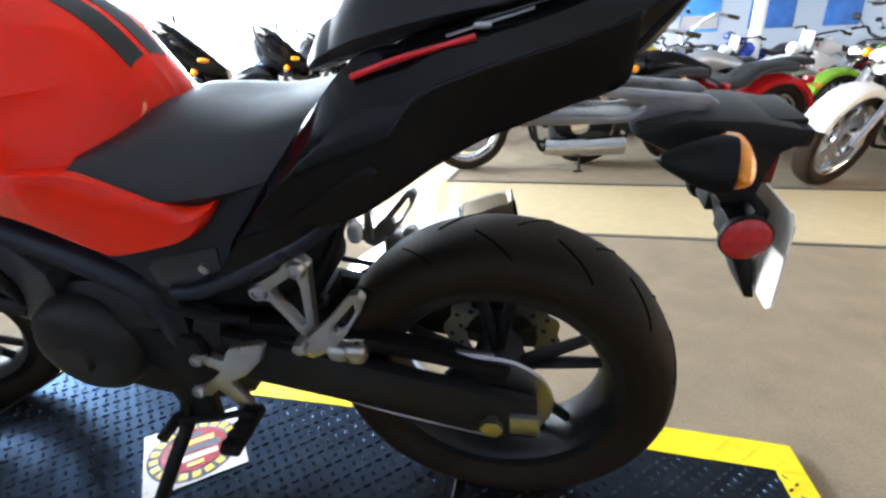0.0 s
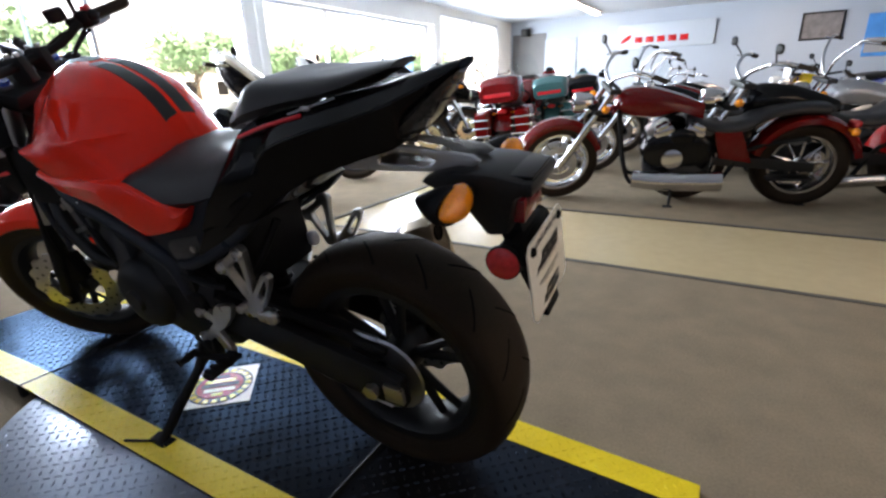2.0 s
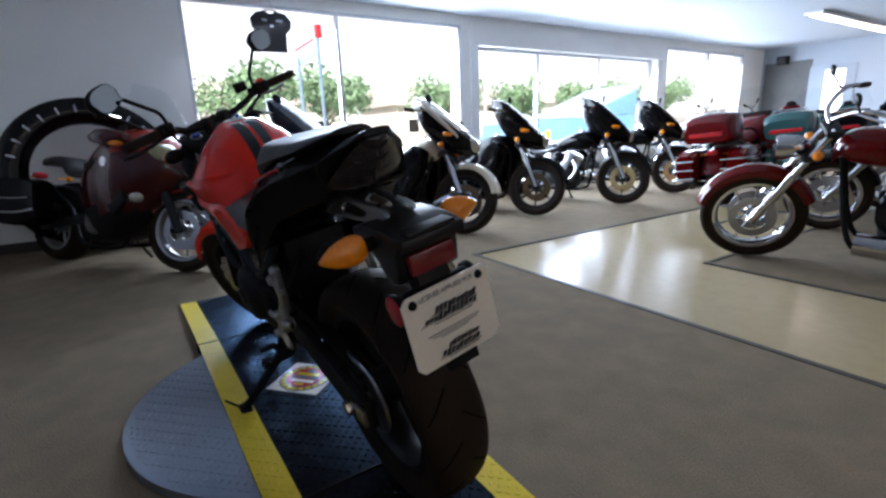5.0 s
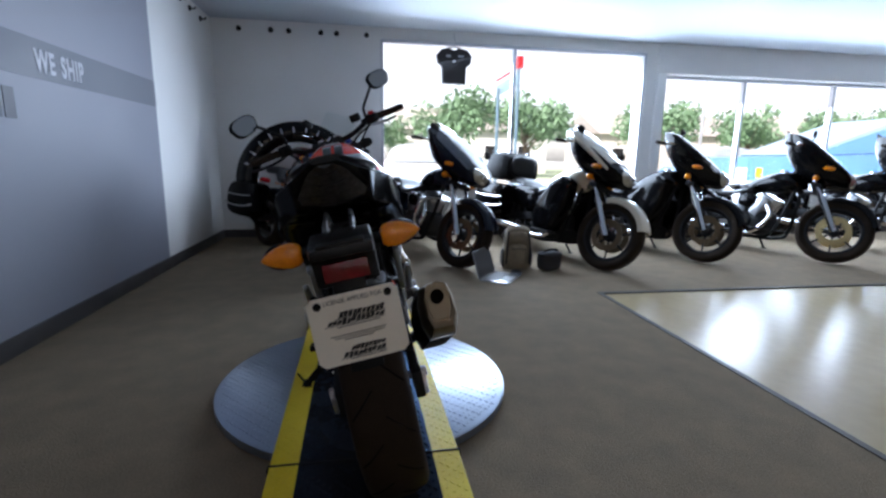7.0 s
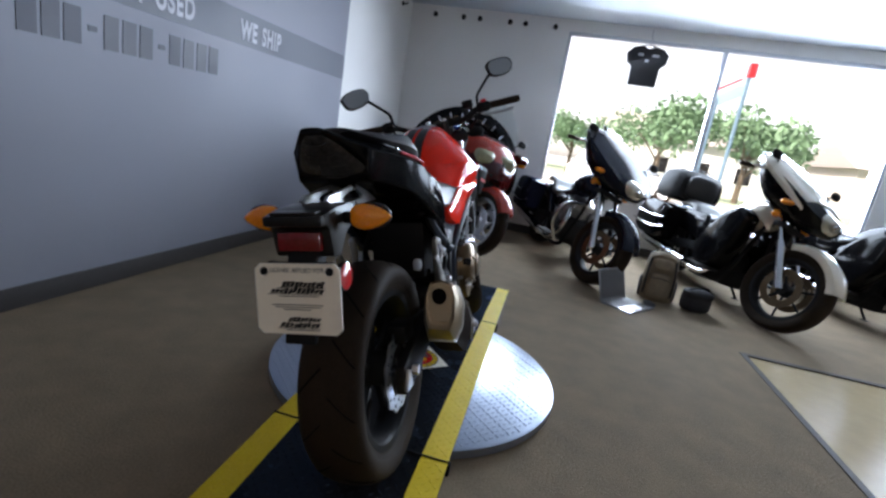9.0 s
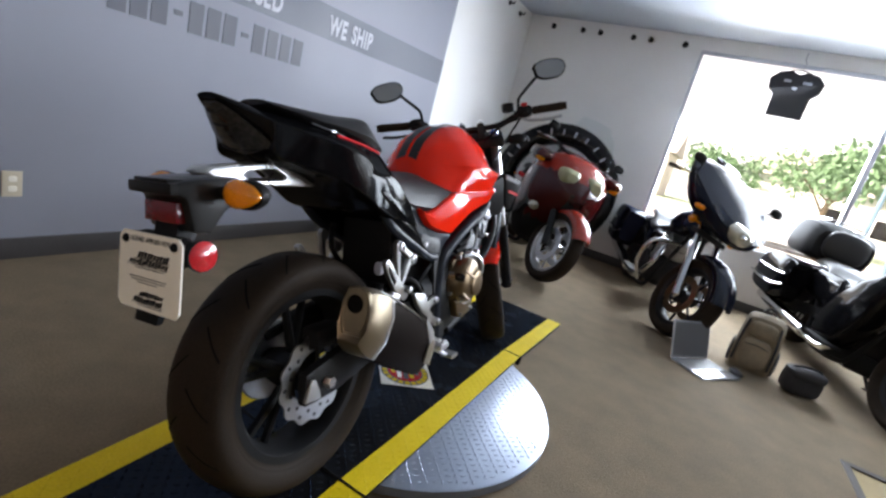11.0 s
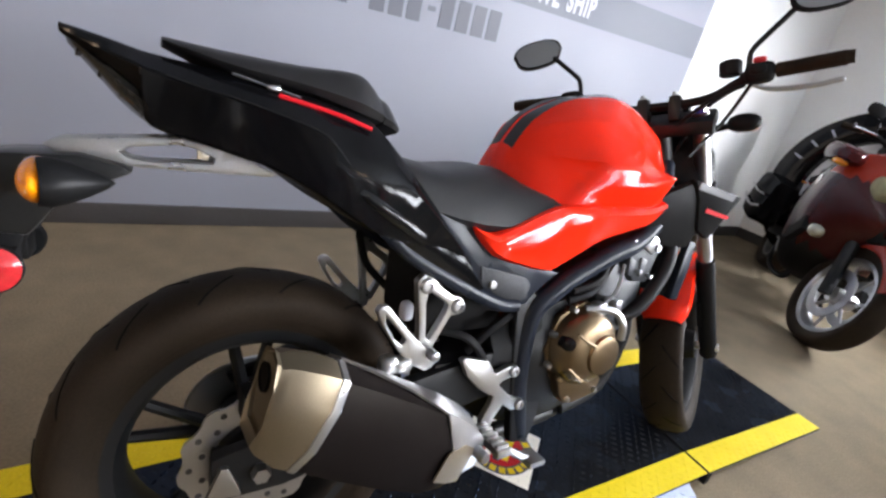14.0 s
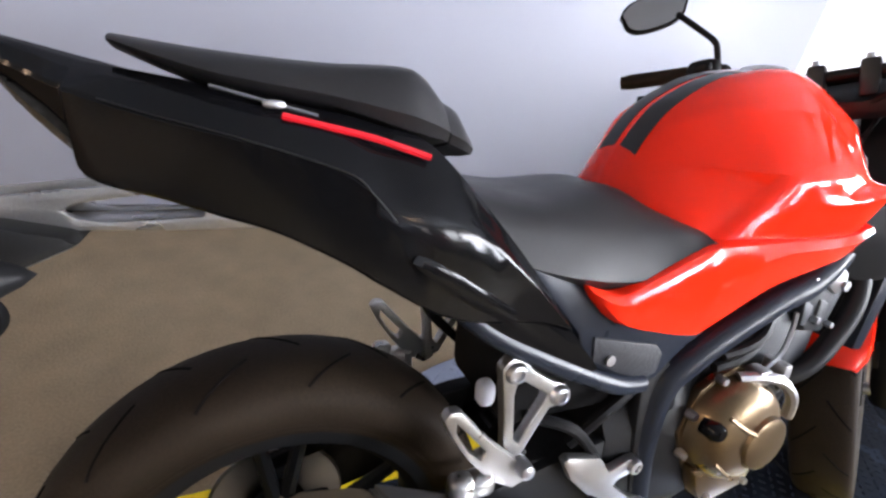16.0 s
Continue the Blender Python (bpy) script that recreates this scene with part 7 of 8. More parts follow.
other_bike((-2.02, 6.27), 100, "dark red touring motorcycle with trunk and chrome rails", DARK_RED, fairing="full", bags=True, trunk=True, front_first=False, engine="four", screen=True, lowers=True, bar="flat", lean=6)
other_bike((-1.85, 7.75), 102, "teal touring motorcycle with trunk and chrome rails", TEAL, fairing="full", bags=True, trunk=True, front_first=False, engine="four", screen=True, lowers=True, bar="flat", lean=6)
other_bike((-1.75, 9.2), 104, "black touring motorcycle with a trunk", GLOSS_BLACK, fairing="full", bags=True, trunk=True, front_first=False, engine="four", screen=True, bar="flat", lean=6)
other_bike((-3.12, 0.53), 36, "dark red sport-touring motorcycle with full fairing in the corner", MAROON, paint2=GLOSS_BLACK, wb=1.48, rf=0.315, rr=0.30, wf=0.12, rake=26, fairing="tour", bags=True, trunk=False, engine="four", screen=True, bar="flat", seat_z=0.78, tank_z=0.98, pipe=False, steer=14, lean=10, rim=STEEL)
other_bike((-0.70, 4.10), 194.5, "dark red cruiser with chrome engine and long raked fork", DARK_RED, wb=1.80, rf=0.335, rr=0.325, wf=0.13, wr=0.2, rake=33, seat_z=0.66, tank_z=0.93, steer=16, lean=7, rim=CHROME, spokes=9, dark_engine=True, covers=True, pipe=False)

far = "motorcycles in the far rows"
other_bike((1.85, 5.05), 200, "black and red cruiser with chrome pipes", GLOSS_BLACK, front_first=False, wb=1.70, group=far, paint2=BRIGHT_RED, rim=CHROME)
other_bike((1.83, 3.80), 206, "white cruiser with bright cast wheels", WHITE_PAINT, wb=1.72, group=far, rim=CHROME, steer=10)
other_bike((-0.75, 5.55), 200, "black chopper with tall chrome bars", GLOSS_BLACK, wb=1.85, bar="ape", rake=35, group=far, rim=CHROME)
other_bike((0.95, 6.05), 196, "silver cruiser with chrome pipes", SILVER, wb=1.7, group=far, rim=CHROME, bar="ape")
other_bike((2.9, 6.3), 200, "lime green standard motorcycle with black seat", GREEN, wb=1.5, group=far, engine="four", bar="flat", pipe=False)
other_bike((-0.75, 7.15), 198, "dark red cruiser with tall chrome bars", DARK_RED, wb=1.75, bar="ape", group=far, rim=CHROME)
other_bike((1.1, 7.6), 200, "blue standard motorcycle with black seat", BLUE, wb=1.5, group=far, engine="four", bar="flat", pipe=False)
other_bike((2.9, 7.9), 198, "white and red motocross motorcycle", WHITE_PAINT, wb=1.47, rf=0.35, rr=0.33, wf=0.09, wr=0.12, dirt=True, seat_z=0.86, tank_z=1.0, group=far, engine="four", bar="flat", paint2=BRIGHT_RED)
other_bike((-0.7, 8.75), 196, "black and chrome cruiser with a windscreen", GLOSS_BLACK, wb=1.7, group=far, rim=CHROME, screen=True)
other_bike((0.9, 9.2), 200, "yellow and blue motocross motorcycle", YELLOW_PAINT, wb=1.47, rf=0.35, rr=0.33, wf=0.09, wr=0.12, dirt=True, seat_z=0.86, tank_z=1.0, group=far, engine="four", bar="flat", paint2=BLUE)
other_bike((2.5, 9.5), 200, "blue motocross motorcycle with a white number plate", BLUE, wb=1.47, rf=0.35, rr=0.33, wf=0.09, wr=0.12, dirt=True, seat_z=0.86, tank_z=1.0, group=far, engine="four", bar="flat", paint2=BLUE)
other_bike((4.3, 7.4), 204, "orange and black motocross motorcycle", ORANGE, wb=1.47, rf=0.35, rr=0.33, wf=0.09, wr=0.12, dirt=True, seat_z=0.86, tank_z=1.0, group=far, engine="four", bar="flat", paint2=GLOSS_BLACK)
other_bike((4.4, 5.6), 204, "red motocross motorcycle with white shrouds", BRIGHT_RED, wb=1.47, rf=0.35, rr=0.33, wf=0.09, wr=0.12, dirt=True, seat_z=0.86, tank_z=1.0, group=far, engine="four", bar="flat", paint2=WHITE_PAINT)
other_bike((4.6, 9.2), 204, "black touring motorcycle with a trunk", GLOSS_BLACK, group=far, bags=True, trunk=True, screen=True)
other_bike((-0.6, 10.4), 196, "silver cruiser with chrome pipes", SILVER, group=far, rim=CHROME)
other_bike((1.0, 10.9), 200, "red standard motorcycle with black seat", BRIGHT_RED, wb=1.5, group=far, engine="four", bar="flat", pipe=False)
other_bike((3.0, 11.0), 200, "blue sport motorcycle with full fairing", BLUE, wb=1.45, group=far, engine="four", bar="flat", pipe=False, fairing="full")

# ---- loose things ----
ring = thing("display_ring", pose(-4.58, -0.005, 0.0, 0, 0, 8), "large black display ring with pale marks, leaning in the corner", "display ring")
part("ring", moved(lathe([(0.47, -0.06), (0.52, -0.085), (0.62, -0.095), (0.69, -0.07), (0.705, 0.0), (0.69, 0.07), (0.62, 0.095), (0.52, 0.085), (0.47, 0.06)], 72, closed=True, axis="x"), pose(0, 0, 0.707, 0, -4, 0)), GLOSS_BLACK, ring)
for k in range(12):
    a = radians(160 - k * 13)
    part("plain_bar", moved(box(0.088, 0.098, -0.007, 0.007, -0.030, 0.030, 0.002), pose(0, 0, 0.707, 0, -4, 0) @ Matrix.Translation((0, -0.60 * math.cos(a) * -1, 0.60 * math.sin(a))) @ Matrix.Rotation(a - math.pi / 2, 4, "X")), LETTER_PALE, ring)

laptop = thing("laptop", pose(-2.67, 1.80, 0.0, 0, 0, 143), "silver laptop standing open on the carpet", "laptop")
base = part("base", box(-0.18, 0.18, -0.25, 0, 0.0, 0.014, 0.005), SILVER, laptop)
part("keyboard", box(-0.165, 0.165, -0.15, -0.02, 0.014, 0.0155), INK, base, "", 0)
part("touchpad", box(-0.06, 0.06, -0.235, -0.15, 0.014, 0.0152), STEEL, base, "", 0)
lid = part("lid", moved(box(-0.18, 0.18, -0.004, 0.004, 0, 0.245, 0.0035), pose(0, 0.004, 0.012, -18, 0, 0)), SILVER, laptop)
part("screen", moved(box(-0.165, 0.165, -0.0055, -0.0042, 0.014, 0.232), pose(0, 0.004, 0.012, -18, 0, 0)), mat("grey_glossy_screen", (0.13, 0.13, 0.135), 0.12, vary=0.05, scale=4), lid, "glossy grey screen", 0)

FABRIC = mat("taupe_fabric", (0.25, 0.20, 0.135), 0.85, vary=0.25, scale=16, bump=0.6, fine=300)
FABRIC_DARK = mat("dark_fabric", (0.03, 0.03, 0.033), 0.85, vary=0.3, scale=16, bump=0.6, fine=300)
pack = thing("backpack", pose(-3.0, 2.16, 0, 0, 0, -8) @ Matrix.Diagonal((0.8, 0.72, 0.88, 1)), "taupe canvas backpack standing on the carpet", "backpack")
part("body", loft([(-0.10, [(0, 0.43), (0.10, 0.42), (0.14, 0.36), (0.16, 0.10), (0.13, 0.004), (0, 0.0)]), (0.0, [(0, 0.46), (0.12, 0.45), (0.165, 0.38), (0.18, 0.10), (0.15, 0.004), (0, 0.0)]), (0.08, [(0, 0.43), (0.11, 0.42), (0.15, 0.35), (0.17, 0.10), (0.14, 0.004), (0, 0.0)])], 4, 3), FABRIC, pack)
part("front_pocket", blob(0.10, 0, 0.15, 0.055, 0.125, 0.12, 3.4), FABRIC, pack)
part("top_pocket", blob(0.085, 0, 0.345, 0.04, 0.115, 0.06, 3.2), FABRIC, pack)
part("handle", tube([(-0.03, -0.05, 0.45), (-0.03, -0.03, 0.495), (-0.03, 0.03, 0.495), (-0.03, 0.05, 0.45)], 0.012, 8), FABRIC_DARK, pack)
for s in (-1, 1):
    part("strap", tube([(0.09, s * 0.13, 0.40), (0.13, s * 0.145, 0.25), (0.10, s * 0.15, 0.06)], 0.011, 6), FABRIC_DARK, pack)
    part("side_pocket", blob(-0.01, s * 0.175, 0.11, 0.07, 0.03, 0.10, 3), FABRIC_DARK, pack)
part("zip", tube([(0.148, -0.09, 0.22), (0.155, 0, 0.232), (0.148, 0.09, 0.22)], 0.005, 6), INK, pack)
cambag = thing("camera_bag", pose(-2.88, 2.44, 0, 0, 0, 20), "small black camera bag on the carpet", "bag")
part("body", blob(0, 0, 0.085, 0.075, 0.11, 0.085, 4), FABRIC_DARK, cambag)
part("flap", blob(0.01, 0, 0.145, 0.078, 0.113, 0.035, 3.5), FABRIC_DARK, cambag)
part("strap", tube([(0, -0.11, 0.14), (0.02, -0.06, 0.19), (0.02, 0.06, 0.19), (0, 0.11, 0.14)], 0.009, 6), PLASTIC, cambag)
keys = thing("small_pouch", pose(-2.74, 2.08, 0, 0, 0, 30), "small dark pouch lying beside the laptop", "pouch")
part("body", blob(0, 0, 0.018, 0.055, 0.03, 0.018, 3), FABRIC_DARK, keys)

shirt = thing("t_shirt", pose(X0 + 0.06, 1.86, 1.93), "black t-shirt hanging in the window", "t-shirt")
ol = [(-0.15, 0.0), (0.15, 0.0), (0.155, 0.20), (0.21, 0.25), (0.225, 0.34), (0.16, 0.41), (0.06, 0.425), (0.0, 0.40), (-0.06, 0.425), (-0.16, 0.41), (-0.225, 0.34), (-0.21, 0.25), (-0.155, 0.20)]
part("cloth", moved(prism(ol, -0.025, 0.025, 0.012), Matrix.Rotation(radians(90), 4, "Z")), FABRIC_DARK, shirt)
for y, z, w in ((-0.075, 0.33, 0.028), (0.085, 0.33, 0.035), (0.0, 0.27, 0.018)):
    part("plain_bar", box(0.026, 0.029, y - w, y + w, z - 0.012, z + 0.012), LETTER_PALE, shirt, "", 0)
part("hanger", tube([(0, -0.12, 0.415), (0, 0, 0.44), (0, 0.12, 0.415)], 0.006, 6), PLASTIC, shirt)
part("hook", tube([(0, 0, 0.44), (0, 0.02, 0.50), (0, 0, 0.535), (0, 0, 0.60)], 0.004, 6), STEEL, shirt)

# back wall
sign = thing("wall_sign", pose(-1.05, Y1, 1.98), "long pale sign board with plain red shapes", "sign")
part("board", box(-1.05, 1.05, -0.06, 0, -0.27, 0.27, 0.01), mat("pale_sign_board", (0.42, 0.48, 0.54), 0.4, vary=0.04, scale=2), sign)
for k in range(5):
    part("plain_bar", prism([(-0.66 + k * 0.25, -0.15), (-0.48 + k * 0.25, -0.15), (-0.48 + k * 0.25, -0.015), (-0.66 + k * 0.25, -0.015)], -0.072, -0.06, 0.003), BRIGHT_RED, sign)
part("wing_shape", prism([(-1.0, -0.16), (-0.88, -0.12), (-0.76, -0.04), (-0.73, 0.05), (-0.82, 0.03), (-0.94, -0.05)], -0.072, -0.06, 0.003), BRIGHT_RED, sign)
pic = thing("framed_picture", pose(1.95, Y1, 1.92), "dark framed picture with a grey print", "picture")
part("frame", join(box(-0.36, 0.36, -0.03, 0, 0.235, 0.27, 0.004), box(-0.36, 0.36, -0.03, 0, -0.27, -0.235, 0.004), box(-0.36, -0.325, -0.03, 0, -0.234, 0.234, 0.004), box(0.325, 0.36, -0.03, 0, -0.234, 0.234, 0.004)), PLASTIC, pic)
part("print", box(-0.325, 0.325, -0.014, -0.004, -0.235, 0.235), mat("grey_print", (0.16, 0.15, 0.15), 0.5, vary=0.5, scale=7), pic, "", 0)
ban = thing("banner", pose(3.1, Y1, 1.68), "bright blue hanging banner", "banner")
part("cloth", box(-0.42, 0.42, -0.02, -0.006, -0.40, 0.40, 0.004), mat("blue_banner", (0.03, 0.22, 0.55), 0.5, vary=0.3, scale=4), ban)
part("plain_bar", box(-0.40, 0.40, -0.024, -0.02, -0.33, -0.05), SILVER, ban, "", 0)
for k, (px, w) in enumerate(((4.6, 0.9), (6.0, 0.7))):
    bn = thing("banner", pose(px, Y1, 1.75), "blue printed wall banner", "banner")
    part("cloth", box(-w / 2, w / 2, -0.02, -0.006, -0.45, 0.45, 0.004), mat("deep_blue_banner", (0.02, 0.12, 0.36), 0.5, vary=0.6, scale=3), bn)
post = structure("pillar", tube([(3.15, 9.6, 0), (3.15, 9.6, TOP)], 0.10, 28), WHITE_PAINT, "round white steel pillar", "pillar", 40)
part("collar", lathe([(0.10, 0.0), (0.16, 0.0), (0.16, 0.02), (0.105, 0.05)], 28, (3.15, 9.6, 0.0), axis="z"), WHITE_PAINT, post)
part("niche", box(-4.9, -3.95, Y1 - 0.02, Y1, 0.1, 2.25), mat("dark_niche", (0.10, 0.10, 0.10), 0.6, vary=0.2, scale=3), wall_north, "", 0)
spk = thing("loudspeaker", pose(-4.5, Y1 - 0.12, 2.28), "small black loudspeaker high on the wall", "loudspeaker")
part("body", box(-0.10, 0.10, -0.08, 0.10, -0.09, 0.09, 0.012), PLASTIC, spk)
part("grille", lathe([(0, -0.085), (0.06, -0.085), (0.065, -0.08), (0, -0.08)], 20), SATIN, spk)
door = tagged(new("door_1"), "white door with a bright glass panel", "door", kind="structure")
door.location = (-3.55, Y1, 0)
part("leaf", box(-0.42, 0.42, -0.03, 0, 0.002, 2.08, 0.004), WALL_BLUE, door)
# the pane itself glows, standing in for daylight behind the door
part("glass_panel", box(-0.12, 0.24, -0.036, -0.03, 0.9, 1.98), mat("daylit_glass", (0.8, 0.85, 0.9), 0.2, vary=0.02, glow=((0.85, 0.93, 1.0), 1.2)), door, "glass panel with daylight set as its own glow", 0)
part("handle", tube([(0.34, -0.03, 1.0), (0.34, -0.08, 1.0), (0.25, -0.08, 1.0)], 0.011, 8), STEEL, door)

# ---- outside ----
ASPHALT = mat("pale_asphalt", (0.42, 0.42, 0.41), 0.9, vary=0.15, scale=0.6, bump=0.3, fine=40)
CONCRETE = mat("pale_concrete", (0.42, 0.41, 0.38), 0.85, vary=0.1, scale=0.8, bump=0.2, fine=30)
LAWN = mat("lawn", (0.30, 0.36, 0.24), 0.9, vary=0.2, scale=2, bump=0.5, fine=40)
BARK = mat("bark", (0.10, 0.075, 0.05), 0.9, vary=0.3, scale=9, bump=0.6, fine=40)
LEAF = mat("leaves", (0.095, 0.175, 0.095), 0.6, vary=0.12, scale=1.4, fine=9, tint=(0.13, 0.235, 0.12))
structure("ground", box(-400, X0 - 0.3, -400, 400, -0.4, -0.12), ASPHALT, "pale asphalt lot and street outside", "ground")
structure("pavement", box(-8.0, X0 - 0.3, -60, 60, -0.12, -0.02), CONCRETE, "pale concrete pavement along the shop", "pavement")
structure("pavement", box(-24, -20.5, -60, 60, -0.12, 0.0, 0.02), CONCRETE, "pale concrete pavement across the street", "pavement")
structure("lawn", box(-60, -24, -60, 60, -0.12, 0.02), LAWN, "green lawn across the street", "lawn")


def tree(x, y, h, r, seed):
    rng = random.Random(seed)
    t = thing("tree", pose(x, y, 0), "leafy green street tree", "tree", "trees across the street")
    limbs = [tube([(0, 0, -0.05), (0.05, 0, h * 0.3), (0, 0.05, h * 0.62)], 0.16, 10, 4, 0.08)]
    tips = []
    for k in range(8):
        a, z = rng.uniform(0, 6.28), h * rng.uniform(0.28, 0.55)
        q = Vector((math.cos(a) * r * 0.7, math.sin(a) * r * 0.7, h * rng.uniform(0.6, 0.9)))
        tips.append(q)
        limbs.append(tube([(0.03, 0.02, z), (q.x * 0.5, q.y * 0.5, z + (q.z - z) * 0.6), q], 0.06, 6, 3, 0.02))
    part("trunk", join(*limbs), BARK, t)
    vs, fs = [], []
    for _ in range(2600):
        c = rng.choice(tips) if rng.random() < 0.75 else Vector((0, 0, h * 0.72))
        d = Vector((rng.gauss(0, 1), rng.gauss(0, 1), rng.gauss(0, 0.75)))
        p = c + d.normalized() * (r * 0.46 * rng.random() ** 0.4)
        u = Vector((rng.gauss(0, 1), rng.gauss(0, 1), rng.gauss(0, 1))).normalized()
        w = u.orthogonal().normalized()
        s = rng.uniform(0.10, 0.20)
        k = len(vs)
        vs += [p - u * s, p + w * s * 0.5, p + u * s, p - w * s * 0.5]
        fs.append((k, k + 1, k + 2, k + 3))
    bm = bmesh.new()
    me = bpy.data.meshes.new("tmp")
    me.from_pydata([tuple(v) for v in vs], [], fs)
    bm.from_mesh(me)
    bpy.data.meshes.remove(me)
    tagged(part("crown", bm, LEAF, t, "green leaves", 0), kind="stuff")
    return t


for i, (x, y, h, r) in enumerate(((-27, 6.0, 4.6, 2.5), (-26, 9.9, 4.4, 2.4), (-30, 20.5, 4.8, 2.6), (-26, 32, 4.2, 2.5), (-33, 1.5, 3.6, 2.0), (-29, 27, 4.4, 2.3), (-27, 43, 4.6, 2.6))):
    tree(x, y, h, r, 11 + i)


def car(x, y, yaw, paint, label, L=4.4, H=1.5):
    c = thing("parked_car", pose(x, y, -0.12, 0, 0, yaw), label, "car")
    w = 0.88
    st = lambda px, z, ww, b=0.25: (px, [(0, z), (ww * 0.8, z - 0.01), (ww, z - 0.12), (ww, 0.5), (ww * 0.96, b), (0, b)])
    body = part("body", loft([st(-L / 2, 0.85, w * 0.8, 0.4), st(-L / 2 + 0.3, 0.98, w), st(-0.4, 1.0, w), st(0.9, 0.98, w), st(L / 2 - 0.4, 0.88, w * 0.96), st(L / 2, 0.68, w * 0.75, 0.4)], 3, 1), paint, c)
    cb = lambda px, z, ww: (px, [(0, z), (ww * 0.7, z - 0.01), (ww * 0.82, z - 0.08), (ww, 0.98), (0, 0.95)])
    part("cabin", loft([cb(-L / 2 + 0.25, 1.05, w * 0.9), cb(-L / 2 + 0.7, H, w * 0.97), cb(0.3, H, w * 0.97), cb(1.15, 1.0, w * 0.9)], 3, 1), CAR_GLASS, c, "pale reflecting glass cabin")
    part("roof", loft([cb(-L / 2 + 0.75, H + 0.015, w * 0.75), cb(-0.3, H + 0.025, w * 0.78), cb(0.25, H + 0.015, w * 0.75)], 2, 1), paint, c)
    for wx in (-L * 0.31, L * 0.31):
        for s in (-1, 1):
            rim = part("wheel", lathe([(0, s * 0.80), (0.16, s * 0.82), (0.21, s * 0.86), (0.21, s * 0.74), (0, s * 0.74)], 20, (wx, 0, 0.33)), SILVER, c)
            part("tyre", lathe([(0.205, s * 0.86), (0.30, s * 0.88), (0.33, s * 0.84), (0.33, s * 0.70), (0.205, s * 0.70)], 24, (wx, 0, 0.33), True), RUBBER, rim)
    return c


car(-19, 3.6, 90, WHITE_PAINT, "white car parked across the lot", 4.5, 1.65)
car(-13.5, 12.8, 100, mat("pale_blue_paint", (0.12, 0.24, 0.42), 0.3, coat=0.6, vary=0.05), "blue hatchback parked outside the window", 4.3, 1.6)
car(-18, 16.5, 90, NAVY, "dark blue car parked across the lot")
BIN = mat("blue_painted_steel", (0.10, 0.24, 0.46), 0.5, vary=0.15, scale=2)
bin_ = thing("dumpster", pose(-6.9, 7.5, -0.02, 0, 0, 90), "blue steel dumpster with a raised sloping lid", "dumpster")
part("body", prism([(0.05, 0.0), (3.7, 0.0), (3.75, 1.28), (0.0, 1.12)], 0.0, 1.5, 0.02), BIN, bin_)
part("lid", prism([(1.55, 1.22), (1.6, 1.17), (3.8, 1.88), (3.75, 1.97)], -0.03, 1.53, 0.01), mat("pale_blue_lid", (0.30, 0.42, 0.56), 0.5, vary=0.08, scale=2), bin_, "paler sloping lid")
part("lid_side", prism([(1.65, 1.205), (3.74, 1.285), (3.74, 1.85)], -0.02, 0.02, 0.004), BIN, bin_)
for u in (0.5, 1.5, 2.5, 3.4):
    part("rib", box(u - 0.05, u + 0.05, -0.05, 0.0, 0.15, 1.1, 0.01), BIN, bin_)
part("side_bar", box(1.7, 3.6, -0.03, 0.0, 0.78, 0.84, 0.006), SILVER, bin_)
part("notice", box(0.12, 0.42, -0.006, -0.001, 0.62, 0.95), WHITE_CARD, bin_, "", 0)
part("yellow_notice", box(0.62, 0.76, -0.006, -0.001, 0.76, 0.95), YELLOW_PAINT, bin_, "", 0)
sp = thing("street_sign", pose(-13.0, 4.95, -0.12), "tall street sign on two posts with a red cap", "street sign")
for y, top in ((-0.3, 3.2), (0.3, 3.8)):
    part("post", tube([(0, y, 0), (0, y, top)], 0.05, 10), mat("blue_grey_post", (0.10, 0.17, 0.22), 0.5, vary=0.1), sp)
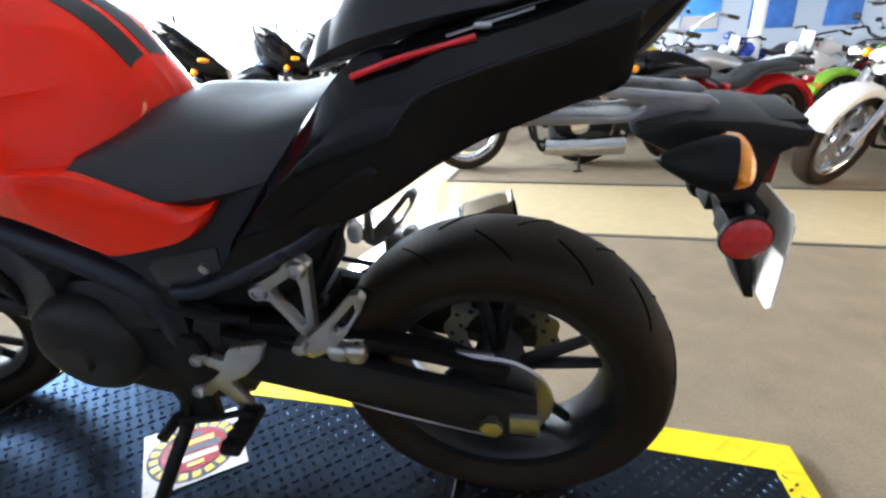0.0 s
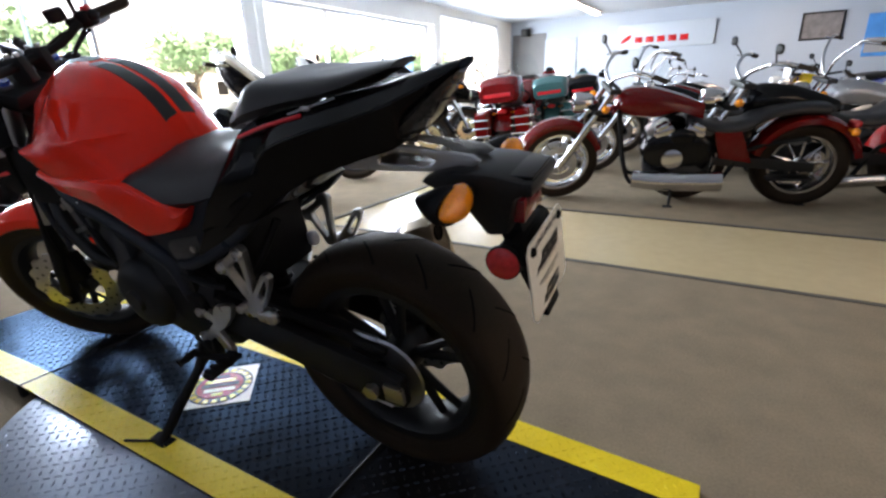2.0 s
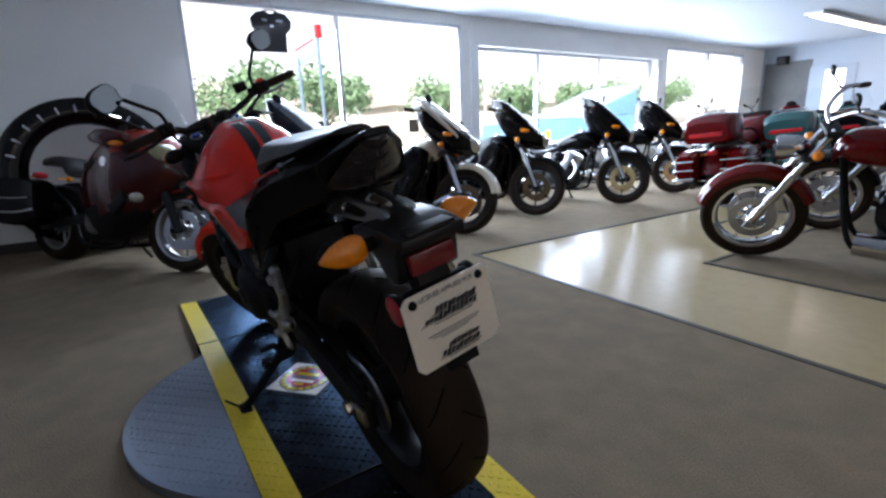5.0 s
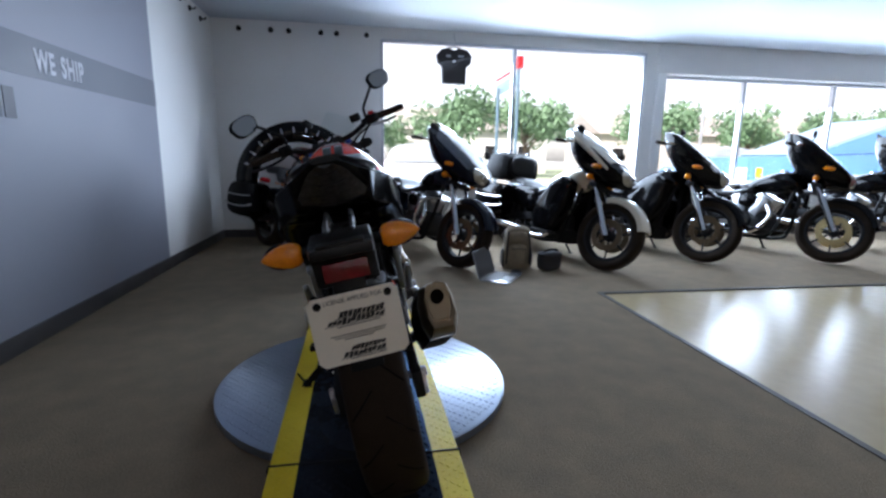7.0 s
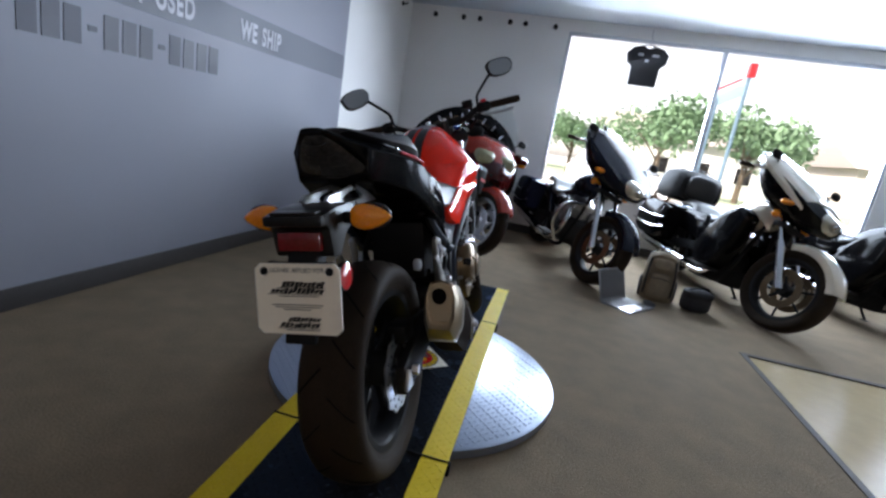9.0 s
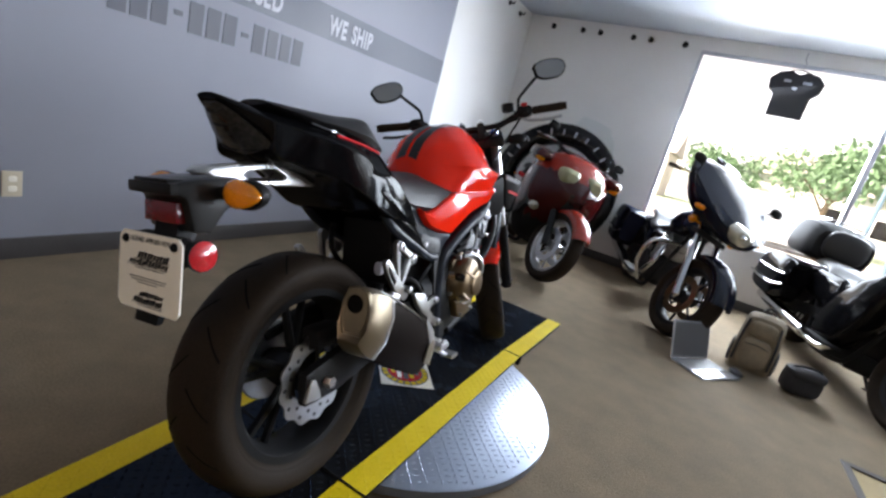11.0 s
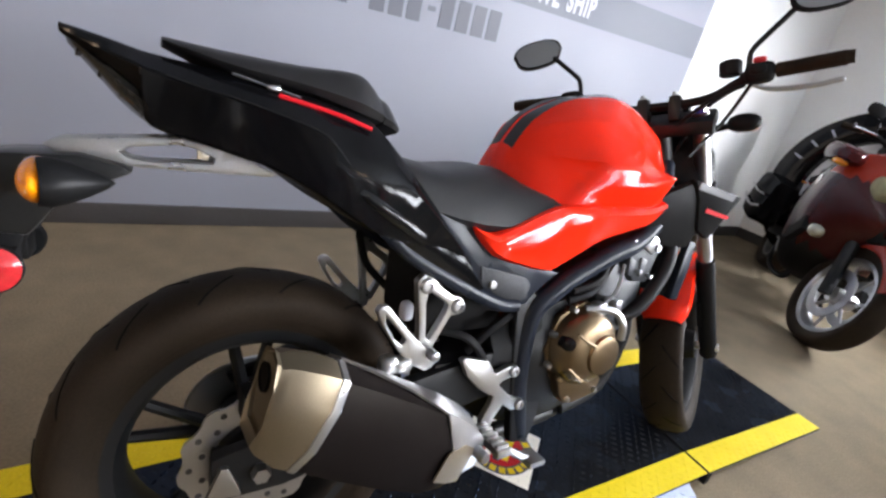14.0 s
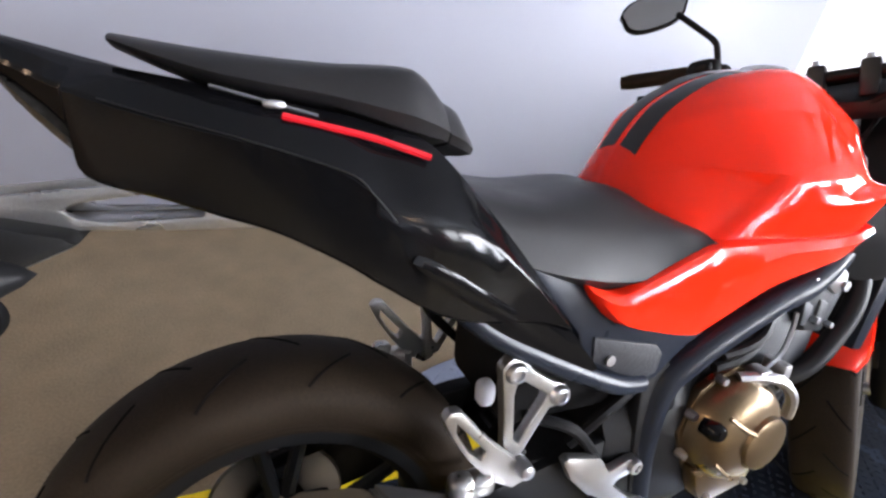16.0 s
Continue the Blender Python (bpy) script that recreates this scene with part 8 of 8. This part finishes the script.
part("board", box(-0.03, 0.03, -0.34, 0.34, -0.14, 0.14, 0.01, m=pose(0, 0, 3.32, 32, 0, 0)), mat("pale_board", (0.24, 0.36, 0.42), 0.5, vary=0.05), sp, "pale sloping board")
part("board_edge", box(-0.035, 0.035, -0.30, 0.34, 0.20, 0.25, 0.01, m=pose(0, 0, 3.36, 32, 0, 0)), BRIGHT_RED, sp, "red upper rail")
part("cap", box(-0.1, 0.1, 0.24, 0.42, 3.78, 4.12, 0.03), BRIGHT_RED, sp, "upright red sign")
pole = thing("utility_pole", pose(-21.5, 17.8, -0.1), "slim pale lamp pole by the street", "pole")
part("shaft", tube([(0, 0, 0), (0, 0, 7)], 0.09, 10, 1, 0.06), SILVER, pole)
part("lamp_arm", tube([(0, 0, 6.9), (0.5, 0, 7.2), (1.4, 0, 7.25)], 0.04, 8), SILVER, pole)


def house(x, y, w, d, h, label, m):
    ho = thing("house", pose(x, y, -0.1), label, "house", "houses across the street")
    part("wall", box(-d / 2, d / 2, -w / 2, w / 2, 0, h), m, ho, "", 0)
    part("roof", prism([(-d / 2 - 0.4, h), (d / 2 + 0.4, h), (0, h + 1.9)], -w / 2 - 0.4, w / 2 + 0.4, 0.03), mat("roof_shingle", (0.30, 0.27, 0.25), 0.85, vary=0.2, scale=6), ho)
    for k in range(int(w // 2.6)):
        wy = -w / 2 + 1.4 + k * 2.6
        wi = part("window", box(d / 2, d / 2 + 0.06, wy - 0.55, wy + 0.55, 1.0, 2.2, 0.01), WHITE_PAINT, ho)
        part("pane", box(d / 2 + 0.061, d / 2 + 0.07, wy - 0.47, wy + 0.47, 1.08, 2.12), SMOKE, wi, "", 0)


BRICK = mat("pale_brick", (0.52, 0.47, 0.43), 0.85, vary=0.15, scale=9, bump=0.3)
SIDING = mat("pale_siding", (0.55, 0.54, 0.5), 0.7, vary=0.06, scale=3)
house(-38, 9, 11, 7, 3.2, "pale sided house with a dark roof", SIDING)
house(-38, 25, 12, 7, 3.2, "pale brick house with a dark roof", BRICK)
house(-38, 41, 12, 7, 3.4, "pale sided house with a dark roof", SIDING)
house(-40, -8, 12, 7, 3.2, "pale brick house with a dark roof", BRICK)
